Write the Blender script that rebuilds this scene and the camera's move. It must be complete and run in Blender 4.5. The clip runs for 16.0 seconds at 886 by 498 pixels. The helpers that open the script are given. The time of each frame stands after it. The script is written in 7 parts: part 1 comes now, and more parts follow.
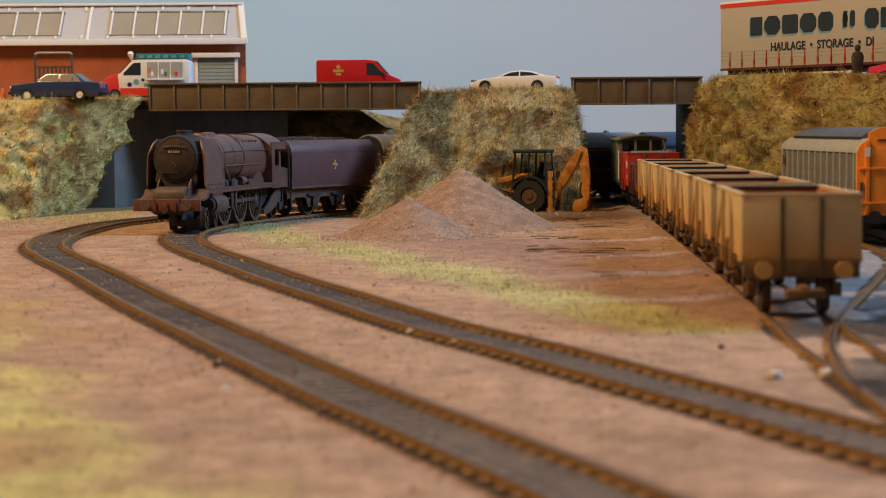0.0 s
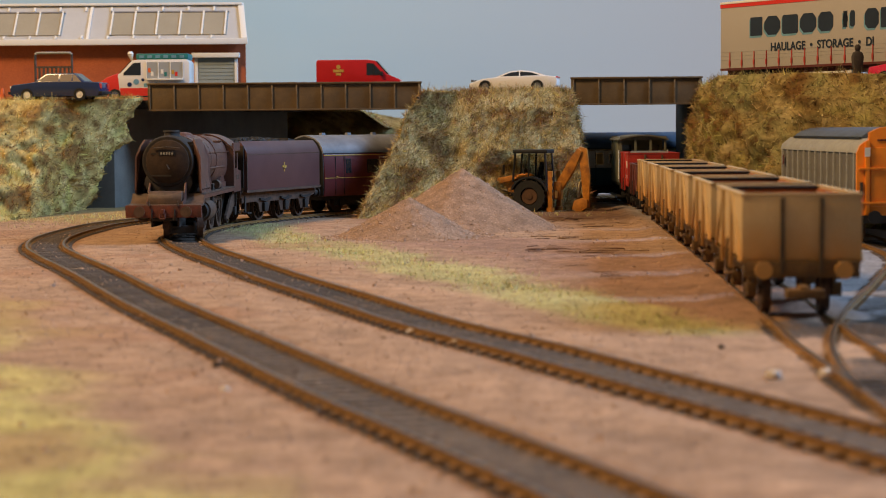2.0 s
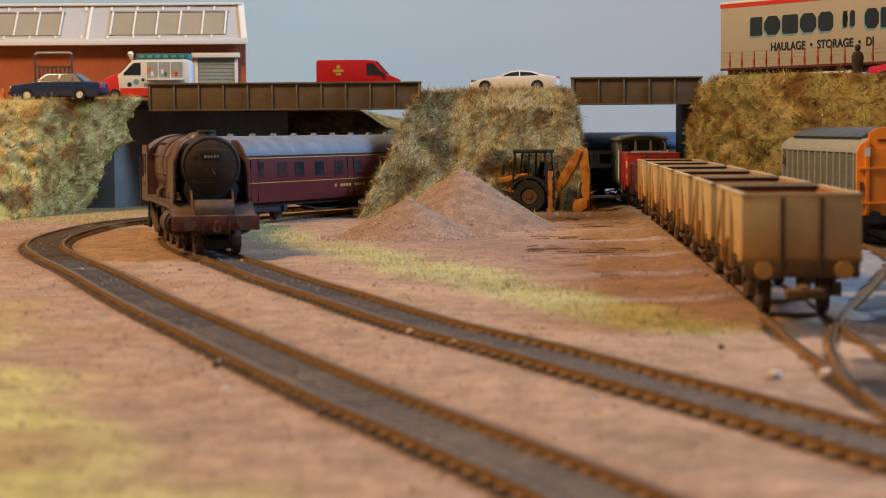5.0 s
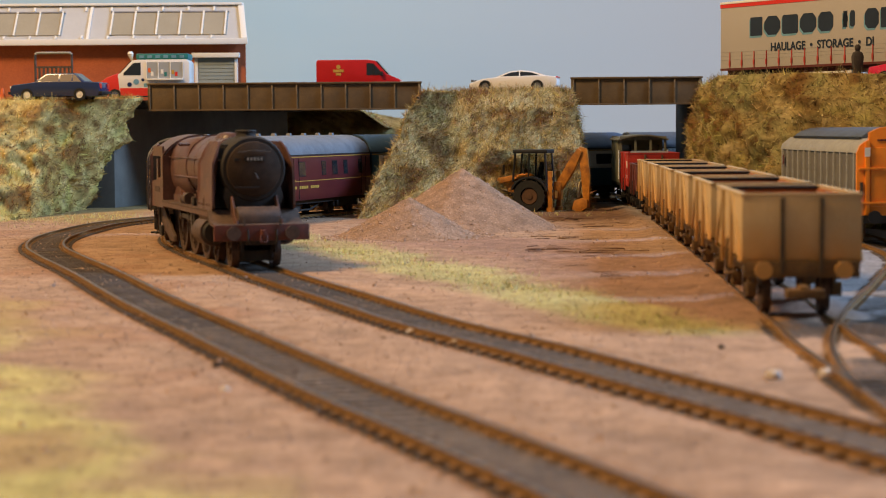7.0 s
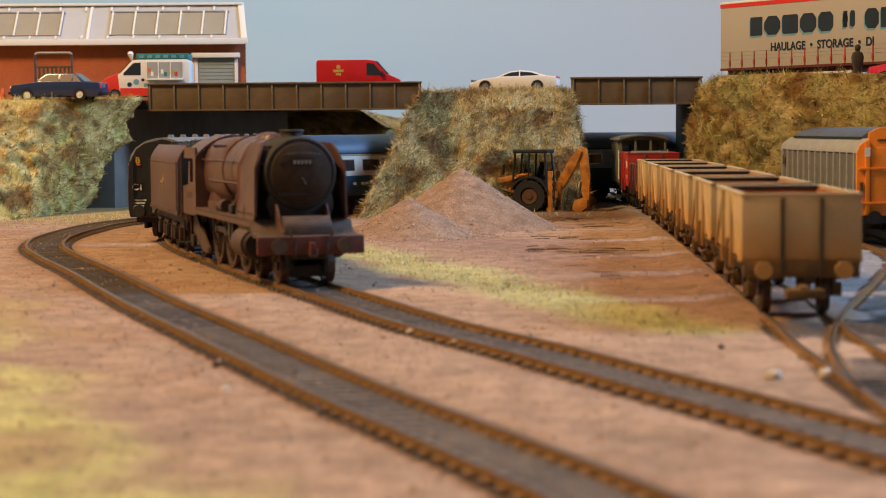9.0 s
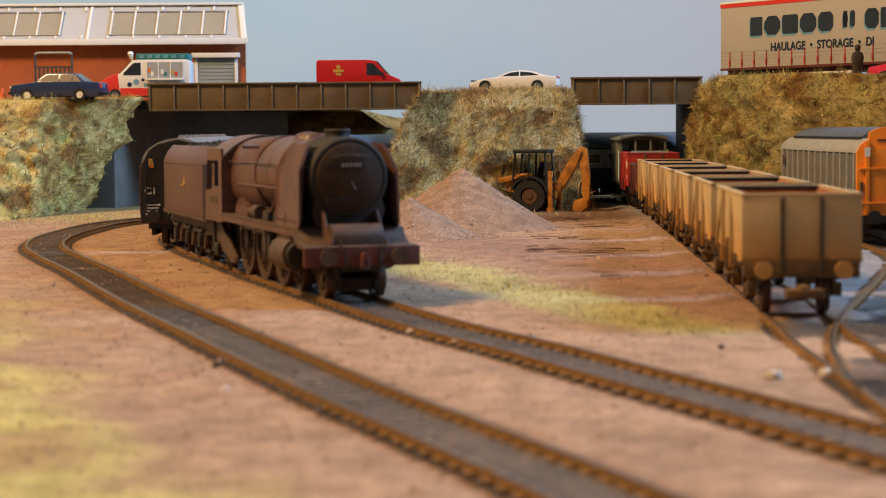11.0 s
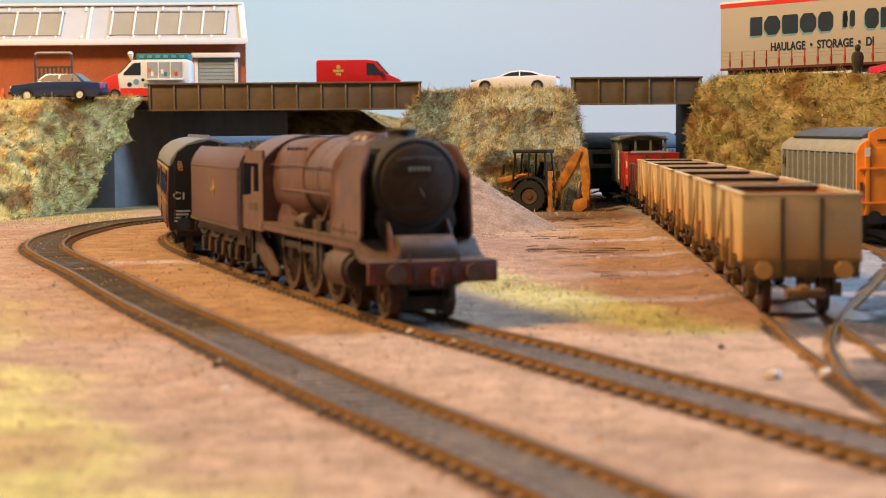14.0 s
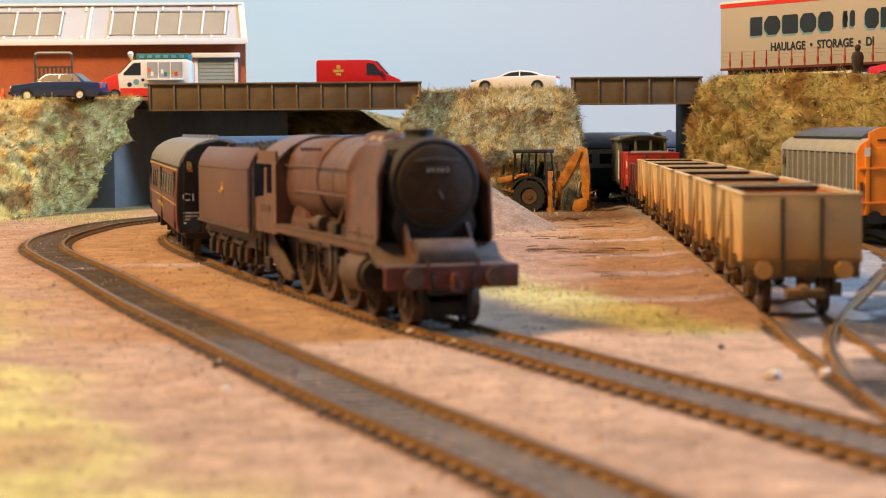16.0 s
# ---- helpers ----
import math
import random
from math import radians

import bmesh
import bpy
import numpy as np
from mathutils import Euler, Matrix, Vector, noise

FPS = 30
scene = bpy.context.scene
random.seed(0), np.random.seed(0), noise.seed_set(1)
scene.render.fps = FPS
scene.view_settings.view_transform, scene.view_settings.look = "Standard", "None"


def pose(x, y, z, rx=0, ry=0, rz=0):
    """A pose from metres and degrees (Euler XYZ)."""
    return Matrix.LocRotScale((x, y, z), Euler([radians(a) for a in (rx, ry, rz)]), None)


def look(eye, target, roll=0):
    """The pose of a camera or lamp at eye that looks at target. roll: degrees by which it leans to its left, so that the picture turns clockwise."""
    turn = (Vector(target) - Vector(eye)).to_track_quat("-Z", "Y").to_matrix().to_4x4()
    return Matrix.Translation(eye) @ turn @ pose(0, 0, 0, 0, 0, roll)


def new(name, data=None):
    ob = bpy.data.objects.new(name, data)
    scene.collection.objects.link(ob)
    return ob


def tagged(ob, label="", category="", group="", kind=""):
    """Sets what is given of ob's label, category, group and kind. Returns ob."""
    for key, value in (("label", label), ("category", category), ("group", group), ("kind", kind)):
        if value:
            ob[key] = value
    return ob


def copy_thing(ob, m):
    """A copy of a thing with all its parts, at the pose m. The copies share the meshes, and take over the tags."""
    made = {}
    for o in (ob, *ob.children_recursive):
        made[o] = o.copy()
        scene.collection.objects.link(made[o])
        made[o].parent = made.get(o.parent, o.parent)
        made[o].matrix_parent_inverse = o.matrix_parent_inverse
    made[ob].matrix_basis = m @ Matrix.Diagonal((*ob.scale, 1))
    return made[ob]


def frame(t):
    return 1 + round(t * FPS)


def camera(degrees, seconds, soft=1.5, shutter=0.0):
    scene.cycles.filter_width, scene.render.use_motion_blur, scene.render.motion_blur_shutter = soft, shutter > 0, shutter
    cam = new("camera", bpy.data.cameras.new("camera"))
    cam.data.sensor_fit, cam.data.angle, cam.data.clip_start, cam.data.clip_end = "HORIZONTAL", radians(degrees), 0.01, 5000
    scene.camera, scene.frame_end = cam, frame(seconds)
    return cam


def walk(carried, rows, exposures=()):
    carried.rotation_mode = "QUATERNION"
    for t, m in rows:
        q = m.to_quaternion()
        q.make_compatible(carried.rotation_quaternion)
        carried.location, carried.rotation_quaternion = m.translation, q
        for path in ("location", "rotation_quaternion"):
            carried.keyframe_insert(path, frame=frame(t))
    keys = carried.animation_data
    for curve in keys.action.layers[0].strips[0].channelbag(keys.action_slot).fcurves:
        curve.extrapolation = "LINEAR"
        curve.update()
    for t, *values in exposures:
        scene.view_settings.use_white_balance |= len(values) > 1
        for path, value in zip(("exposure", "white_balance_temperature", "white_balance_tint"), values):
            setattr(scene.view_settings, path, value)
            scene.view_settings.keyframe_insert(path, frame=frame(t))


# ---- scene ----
cam = camera(25.97, 16.0, soft=1.0)
MM = 0.001
# a small aperture's depth of field, sharp at the pile and the digger
cam.data.dof.use_dof = True
cam.data.dof.focus_distance = 1.15
cam.data.dof.aperture_fstop = 34.0
EYE = (0.0, 0.0, 53 * MM)
AIM = (0.0, 1.0, 53 * MM - math.tan(math.atan((441 - 229) / 3400)))
CAM_POSE = look(EYE, AIM, roll=-0.4)
walk(cam, [(0.0, CAM_POSE), (16.0, CAM_POSE)],
     exposures=[(0.0, 0.0), (4.0, 0.08), (6.5, 0.18), (9.0, 0.24), (11.5, 0.36), (12.0, 0.45), (12.5, 0.55), (13.0, 0.66), (14.0, 0.75), (16.0, 0.78)])

# ---- light ----
world = bpy.data.worlds.new("room_light")
scene.world = world
world.use_nodes = True
wbg = world.node_tree.nodes["Background"]
wbg.inputs[0].default_value = (0.80, 0.88, 1.0, 1)
wbg.inputs[1].default_value = 0.13


def area_lamp(name, eye, target, size, watts, colour):
    data = bpy.data.lights.new(name, "AREA")
    data.shape, data.size, data.energy, data.color = "DISK", size, watts, colour
    ob = new(name, data)
    ob.matrix_world = look(eye, target)
    return ob


area_lamp("warm_ceiling_lamp", (-1.05, 0.52, 1.40), (0.0, 0.90, 0.0), 0.42, 36.0, (1.0, 0.64, 0.29))
area_lamp("cool_window_light", (1.65, 1.08, 1.22), (0.0, 1.0, 0.0), 0.85, 58.0, (0.40, 0.63, 1.0))


# ---- materials ----
def mat(name, a, b=None, scale=400.0, rough=0.6, metal=0.0, bump=0.15, fine=2500.0, speck=None, spec=0.4, island=0.0, wear=0.35):
    """Two tones mixed by coarse noise, a finer grain on top, and a little relief."""
    m = bpy.data.materials.new(name)
    m.use_nodes = True
    nt = m.node_tree
    bs = nt.nodes["Principled BSDF"]
    b = b or tuple(c * 0.72 for c in a)
    tc = nt.nodes.new("ShaderNodeTexCoord")
    n1 = nt.nodes.new("ShaderNodeTexNoise")
    n1.inputs["Scale"].default_value, n1.inputs["Detail"].default_value = scale, 6
    n1.inputs["Roughness"].default_value = 0.65
    n2 = nt.nodes.new("ShaderNodeTexNoise")
    n2.inputs["Scale"].default_value, n2.inputs["Detail"].default_value = fine, 3
    nt.links.new(tc.outputs["Object"], n1.inputs["Vector"])
    nt.links.new(tc.outputs["Object"], n2.inputs["Vector"])
    ramp = nt.nodes.new("ShaderNodeValToRGB")
    ramp.color_ramp.elements[0].position, ramp.color_ramp.elements[1].position = 0.5 - wear * 0.5, 0.5 + wear * 0.5
    ramp.color_ramp.elements[0].color, ramp.color_ramp.elements[1].color = (*b, 1), (*a, 1)
    nt.links.new(n1.outputs["Fac"], ramp.inputs["Fac"])
    mix = nt.nodes.new("ShaderNodeMixRGB")
    mix.blend_type = "OVERLAY"
    mix.inputs[0].default_value = 0.35
    nt.links.new(ramp.outputs["Color"], mix.inputs[1])
    nt.links.new(n2.outputs["Fac"], mix.inputs[2])
    out = mix.outputs[0]
    if island:
        geo = nt.nodes.new("ShaderNodeNewGeometry")
        hsv = nt.nodes.new("ShaderNodeHueSaturation")
        mr = nt.nodes.new("ShaderNodeMapRange")
        mr.inputs["To Min"].default_value, mr.inputs["To Max"].default_value = 1 - island, 1 + island
        nt.links.new(geo.outputs["Random Per Island"], mr.inputs["Value"])
        nt.links.new(mr.outputs["Result"], hsv.inputs["Value"])
        nt.links.new(out, hsv.inputs["Color"])
        out = hsv.outputs["Color"]
    nt.links.new(out, bs.inputs["Base Color"])
    bs.inputs["Roughness"].default_value, bs.inputs["Metallic"].default_value = rough, metal
    bs.inputs["Specular IOR Level"].default_value = spec
    if bump:
        bp = nt.nodes.new("ShaderNodeBump")
        bp.inputs["Strength"].default_value, bp.inputs["Distance"].default_value = bump, 0.0006
        nt.links.new(n2.outputs["Fac"], bp.inputs["Height"])
        nt.links.new(bp.outputs["Normal"], bs.inputs["Normal"])
    return m


def mat_glass(name, colour, rough=0.06):
    m = bpy.data.materials.new(name)
    m.use_nodes = True
    bs = m.node_tree.nodes["Principled BSDF"]
    bs.inputs["Base Color"].default_value = (*colour, 1)
    bs.inputs["Roughness"].default_value = rough
    bs.inputs["Specular IOR Level"].default_value = 0.7
    return m


def mat_zone(name, attribute, tones, fine_scale=1500.0, bump=0.6, grit=0.75):
    """A surface whose tone comes from a colour laid on the mesh, broken up by grain at two sizes."""
    m = bpy.data.materials.new(name)
    m.use_nodes = True
    nt = m.node_tree
    bs = nt.nodes["Principled BSDF"]
    at = nt.nodes.new("ShaderNodeAttribute")
    at.attribute_name = attribute
    tc = nt.nodes.new("ShaderNodeTexCoord")
    v = nt.nodes.new("ShaderNodeTexVoronoi")
    v.inputs["Scale"].default_value = fine_scale
    n = nt.nodes.new("ShaderNodeTexNoise")
    n.inputs["Scale"].default_value, n.inputs["Detail"].default_value = 160.0, 8
    n3 = nt.nodes.new("ShaderNodeTexNoise")
    n3.inputs["Scale"].default_value, n3.inputs["Detail"].default_value = fine_scale * 0.7, 4
    for node in (v, n, n3):
        nt.links.new(tc.outputs["Object"], node.inputs["Vector"])
    gr = nt.nodes.new("ShaderNodeValToRGB")
    gr.color_ramp.elements[0].position, gr.color_ramp.elements[1].position = 0.0, 1.0
    gr.color_ramp.elements[0].color, gr.color_ramp.elements[1].color = (0.56, 0.54, 0.52, 1), (1.2, 1.2, 1.2, 1)
    nt.links.new(v.outputs["Color"], gr.inputs["Fac"])
    mul = nt.nodes.new("ShaderNodeMixRGB")
    mul.blend_type = "MULTIPLY"
    mul.inputs[0].default_value = grit
    nt.links.new(at.outputs["Color"], mul.inputs[1])
    nt.links.new(gr.outputs["Color"], mul.inputs[2])
    gr2 = nt.nodes.new("ShaderNodeValToRGB")
    gr2.color_ramp.elements[0].position, gr2.color_ramp.elements[1].position = 0.36, 0.64
    gr2.color_ramp.elements[0].color, gr2.color_ramp.elements[1].color = (0.72, 0.70, 0.68, 1), (1.12, 1.1, 1.08, 1)
    nt.links.new(n.outputs["Fac"], gr2.inputs["Fac"])
    mul2 = nt.nodes.new("ShaderNodeMixRGB")
    mul2.blend_type = "MULTIPLY"
    mul2.inputs[0].default_value = 0.85
    nt.links.new(mul.outputs[0], mul2.inputs[1])
    nt.links.new(gr2.outputs["Color"], mul2.inputs[2])
    nt.links.new(mul2.outputs[0], bs.inputs["Base Color"])
    bs.inputs["Roughness"].default_value = 0.95
    bs.inputs["Specular IOR Level"].default_value = 0.15
    bp = nt.nodes.new("ShaderNodeBump")
    bp.inputs["Strength"].default_value, bp.inputs["Distance"].default_value = bump, 0.0007
    nt.links.new(n3.outputs["Fac"], bp.inputs["Height"])
    nt.links.new(bp.outputs["Normal"], bs.inputs["Normal"])
    return m


GROUND = mat_zone("ballast_and_earth", "tone", None)
TURF = mat_zone("matted_scatter", "tone", None, 520.0, 0.9, 0.4)
FIBRE = None
RAIL = mat("rusty_rail", (0.34, 0.175, 0.048), (0.17, 0.085, 0.027), 900, 0.75, 0.1, 0.3)
RAILTOP = mat("worn_rail_head", (0.12, 0.10, 0.085), (0.05, 0.042, 0.035), 300, 0.32, 0.7, 0.05)
SLEEPER = mat("grey_sleeper", (0.11, 0.082, 0.062), (0.05, 0.038, 0.03), 500, 0.85, 0, 0.3, island=0.3)
INFILL = mat("grey_ash_infill", (0.33, 0.225, 0.14), (0.18, 0.12, 0.072), 300, 0.95, 0, 0.6, 1500)
LOCO = mat("weathered_crimson", (0.14, 0.064, 0.046), (0.075, 0.038, 0.029), 160, 0.42, 0, 0.12, 1600)
LOCODARK = mat("sooty_black", (0.036, 0.027, 0.021), (0.016, 0.013, 0.011), 200, 0.75, 0, 0.15)
LOCOMID = mat("grimy_brown_black", (0.115, 0.066, 0.042), (0.045, 0.028, 0.02), 220, 0.6, 0, 0.2)
TENDERPAINT = mat("grimy_maroon_tender", (0.115, 0.052, 0.048), (0.085, 0.038, 0.036), 50, 0.42, 0, 0.05)
BEAMRED = mat("dirty_red_beam", (0.16, 0.035, 0.02), (0.06, 0.026, 0.018), 250, 0.65)
STEEL = mat("dull_steel", (0.16, 0.13, 0.11), (0.07, 0.055, 0.045), 400, 0.45, 0.6, 0.1)
WHEEL = mat("brown_grime_wheel", (0.11, 0.062, 0.038), (0.045, 0.028, 0.02), 400, 0.6, 0.1, 0.15)
MAROON = mat("maroon_coach_paint", (0.11, 0.018, 0.02), (0.085, 0.014, 0.016), 60, 0.35, 0, 0.02, wear=0.8)
COACHBLUE = mat("rail_blue_paint", (0.012, 0.06, 0.095), (0.010, 0.048, 0.08), 60, 0.4, 0, 0.02, wear=0.8)
COACHGREY = mat("pearl_grey_paint", (0.50, 0.49, 0.44), (0.44, 0.43, 0.38), 60, 0.4, 0, 0.02, wear=0.8)
ROOFGREY = mat("grey_coach_roof", (0.20, 0.20, 0.21), (0.13, 0.13, 0.14), 90, 0.6, 0, 0.08)
ROOFDARK = mat("dark_blue_grey_roof", (0.08, 0.095, 0.12), (0.055, 0.066, 0.085), 90, 0.5, 0, 0.05)
ROOFBLUE = mat("blue_coach_roof", (0.03, 0.07, 0.13), (0.02, 0.05, 0.10), 90, 0.5, 0, 0.05)
BLACK = mat("satin_black", (0.012, 0.012, 0.013), (0.008, 0.008, 0.008), 200, 0.5, 0, 0.05)
UNDER = mat("dark_underframe", (0.022, 0.018, 0.015), (0.01, 0.009, 0.008), 200, 0.7, 0, 0.15)
GOLD = mat("gold_lining", (0.55, 0.33, 0.06), None, 200, 0.45, 0, 0)
WHITE = mat("white_paint", (0.78, 0.76, 0.72), (0.70, 0.68, 0.64), 80, 0.45, 0, 0.03, wear=0.8)
PANE = mat_glass("dark_window_pane", (0.02, 0.022, 0.024))
# coach blue and grey again, darkened to paint in the shade under the bridge
BLUESHADED = mat("rail_blue_paint_shaded", (0.03, 0.05, 0.072), (0.024, 0.04, 0.06), 60, 0.4, 0, 0.02, wear=0.8)
GREYSHADED = mat("pearl_grey_band_shaded", (0.34, 0.36, 0.37), (0.29, 0.31, 0.32), 60, 0.5, 0, 0.02, wear=0.8)
PALEPANE = mat_glass("lit_window_pane", (0.10, 0.09, 0.075), 0.15)
TAN = mat("tan_wagon_paint", (0.50, 0.355, 0.185), (0.43, 0.30, 0.145), 90, 0.6, 0, 0.08)


def wash(m, tone, z0, z1):
    """Road dirt thrown up over the lower part of a painted side, with a ragged edge."""
    nt = m.node_tree
    bs = nt.nodes["Principled BSDF"]
    base = bs.inputs["Base Color"].links[0].from_socket
    tc, sep, n = nt.nodes.new("ShaderNodeTexCoord"), nt.nodes.new("ShaderNodeSeparateXYZ"), nt.nodes.new("ShaderNodeTexNoise")
    n.inputs["Scale"].default_value, n.inputs["Detail"].default_value = 120.0, 5
    off = nt.nodes.new("ShaderNodeMath")
    off.operation = "MULTIPLY_ADD"
    off.inputs[1].default_value = 0.012
    mr, mx = nt.nodes.new("ShaderNodeMapRange"), nt.nodes.new("ShaderNodeMixRGB")
    mr.inputs["From Min"].default_value, mr.inputs["From Max"].default_value = z1 + 0.006, z0 + 0.006
    mr.inputs["To Max"].default_value = 0.8
    mx.inputs[2].default_value = (*tone, 1)
    nt.links.new(tc.outputs["Object"], sep.inputs[0])
    nt.links.new(tc.outputs["Object"], n.inputs["Vector"])
    nt.links.new(n.outputs["Fac"], off.inputs[0])
    nt.links.new(sep.outputs["Z"], off.inputs[2])
    nt.links.new(off.outputs[0], mr.inputs["Value"])
    nt.links.new(mr.outputs["Result"], mx.inputs[0])
    nt.links.new(base, mx.inputs[1])
    nt.links.new(mx.outputs[0], bs.inputs["Base Color"])


wash(TAN, (0.50, 0.23, 0.04), 0.014, 0.027)
TANDIRT = mat("tan_weathered_ironwork", (0.19, 0.10, 0.03), (0.075, 0.043, 0.018), 180, 0.75, 0, 0.2)
STRAP = mat("dark_strapping", (0.10, 0.07, 0.04), (0.055, 0.04, 0.025), 300, 0.7)
INNER = mat("rusty_wagon_inside", (0.46, 0.165, 0.05), (0.28, 0.09, 0.03), 200, 0.85, 0, 0.25)
REDW = mat("bauxite_red_paint", (0.40, 0.03, 0.02), (0.28, 0.022, 0.016), 120, 0.5, 0, 0.08)
REDDK = mat("dull_bauxite_paint", (0.13, 0.028, 0.02), (0.08, 0.02, 0.016), 120, 0.6, 0, 0.1)
COAL = mat("coal_load", (0.02, 0.02, 0.021), (0.01, 0.01, 0.01), 500, 0.6, 0, 0.6)
OLIVE = mat("olive_grey_van_paint", (0.16, 0.155, 0.11), (0.11, 0.105, 0.075), 120, 0.6)
ORANGE = mat("orange_van_paint", (0.86, 0.27, 0.016), (0.72, 0.20, 0.012), 90, 0.4, 0, 0.03)
VANGREY = mat("grey_van_side", (0.155, 0.14, 0.115), (0.115, 0.10, 0.08), 120, 0.6, 0, 0.06)
VANPALE = mat("pale_grey_ribs", (0.34, 0.33, 0.30), (0.26, 0.25, 0.225), 120, 0.6)
GIRDER = mat("brown_girder_paint", (0.135, 0.084, 0.034), (0.08, 0.05, 0.022), 70, 0.65, 0, 0.1)
GIRDERLT = mat("worn_girder_rib", (0.20, 0.14, 0.075), (0.10, 0.062, 0.028), 150, 0.7)
ABUT = mat("slate_grey_abutment", (0.15, 0.145, 0.125), (0.10, 0.097, 0.085), 40, 0.85, 0, 0.15)
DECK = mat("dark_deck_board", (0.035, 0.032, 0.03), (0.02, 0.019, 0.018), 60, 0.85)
BRICK = mat("red_brick_sheet", (0.40, 0.105, 0.036), (0.33, 0.08, 0.028), 25, 0.8, 0, 0.15, 900)
ROOFPALE = mat("pale_grey_roof_sheet", (0.47, 0.47, 0.47), (0.41, 0.41, 0.42), 20, 0.55, 0, 0.03)
SKYLIGHT = mat("aged_rooflight", (0.36, 0.32, 0.245), (0.30, 0.27, 0.205), 20, 0.3, 0, 0.02)
SHUTTER = mat("grey_green_shutter", (0.30, 0.34, 0.32), (0.25, 0.285, 0.27), 40, 0.5)
ROAD = mat("tarmac", (0.09, 0.088, 0.085), (0.05, 0.05, 0.048), 120, 0.95, 0, 0.4)
DIGGER = mat("digger_yellow_orange", (0.56, 0.22, 0.022), (0.22, 0.08, 0.014), 150, 0.5, 0, 0.06)
TYRE = mat("black_rubber", (0.018, 0.017, 0.016), (0.01, 0.01, 0.01), 300, 0.85, 0, 0.15)
NAVY = mat("navy_car_paint", (0.022, 0.035, 0.10), (0.018, 0.03, 0.085), 60, 0.2, 0, 0, spec=0.6, wear=0.8)
CHROME = mat("chrome_trim", (0.75, 0.74, 0.72), None, 60, 0.2, 0.9, 0)
VANRED = mat("post_red_paint", (0.48, 0.012, 0.014), (0.40, 0.010, 0.012), 60, 0.3, 0, 0, wear=0.8)
CARWHITE = mat("white_car_paint", (0.76, 0.72, 0.68), (0.72, 0.68, 0.64), 60, 0.25, 0, 0, spec=0.6, wear=0.9)
CARRED = mat("crimson_car_paint", (0.60, 0.02, 0.06), (0.52, 0.018, 0.05), 60, 0.25, 0, 0, wear=0.8)
TEAL = mat("teal_sign_paint", (0.02, 0.19, 0.19), (0.018, 0.15, 0.15), 60, 0.5)
BRIGHTRED = mat("bright_red_paint", (0.66, 0.035, 0.02), (0.58, 0.03, 0.018), 60, 0.4, 0, 0, wear=0.8)
CURTAIN = mat("grey_curtain_side", (0.40, 0.37, 0.34), (0.355, 0.33, 0.30), 30, 0.6, 0, 0.03, wear=0.8)
LETTER = mat("navy_lettering", (0.018, 0.03, 0.05), None, 60, 0.5, 0, 0)
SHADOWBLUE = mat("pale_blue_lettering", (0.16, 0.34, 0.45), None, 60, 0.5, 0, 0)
STRAPRED = mat("red_curtain_strap", (0.50, 0.05, 0.035), None, 60, 0.5, 0, 0)
FIGURE = mat("dark_painted_figure", (0.06, 0.045, 0.035), (0.03, 0.025, 0.02), 500, 0.7)
BUSH = mat("dark_foliage", (0.05, 0.06, 0.035), (0.025, 0.03, 0.02), 600, 0.9, 0, 0.3, island=0.5)
STONE = mat("pale_ballast_grain", (0.46, 0.31, 0.22), (0.29, 0.19, 0.13), 200, 0.9, 0, 0.2, island=0.4)
CONE = mat("orange_plastic", (0.75, 0.14, 0.02), None, 60, 0.5, 0, 0)


def mat_sky():
    m = bpy.data.materials.new("painted_sky_board")
    m.use_nodes = True
    nt = m.node_tree
    tc, n, ramp = nt.nodes.new("ShaderNodeTexCoord"), nt.nodes.new("ShaderNodeTexNoise"), nt.nodes.new("ShaderNodeValToRGB")
    mp = nt.nodes.new("ShaderNodeMapping")
    mp.inputs["Scale"].default_value = (1.0, 1.0, 4.0)
    n.inputs["Scale"].default_value, n.inputs["Detail"].default_value = 2.2, 5
    ramp.color_ramp.elements[0].position, ramp.color_ramp.elements[1].position = 0.3, 0.7
    ramp.color_ramp.elements[0].color, ramp.color_ramp.elements[1].color = (0.43, 0.63, 0.76, 1), (0.50, 0.665, 0.755, 1)
    nt.links.new(tc.outputs["Object"], mp.inputs["Vector"])
    nt.links.new(mp.outputs["Vector"], n.inputs["Vector"])
    nt.links.new(n.outputs["Fac"], ramp.inputs["Fac"])
    # clear blue turns greyer cream to the right, painted against the cool lamp's tint
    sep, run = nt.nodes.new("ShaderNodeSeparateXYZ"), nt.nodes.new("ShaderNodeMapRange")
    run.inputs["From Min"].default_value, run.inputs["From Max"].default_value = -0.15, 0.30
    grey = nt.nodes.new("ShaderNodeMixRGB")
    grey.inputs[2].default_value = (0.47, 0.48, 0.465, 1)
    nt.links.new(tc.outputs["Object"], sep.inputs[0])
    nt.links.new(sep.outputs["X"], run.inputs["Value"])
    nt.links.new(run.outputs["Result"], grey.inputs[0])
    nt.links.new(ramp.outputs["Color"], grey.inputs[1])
    bs = nt.nodes["Principled BSDF"]
    nt.links.new(grey.outputs[0], bs.inputs["Base Color"])
    bs.inputs["Roughness"].default_value, bs.inputs["Specular IOR Level"].default_value = 0.8, 0.2
    return m


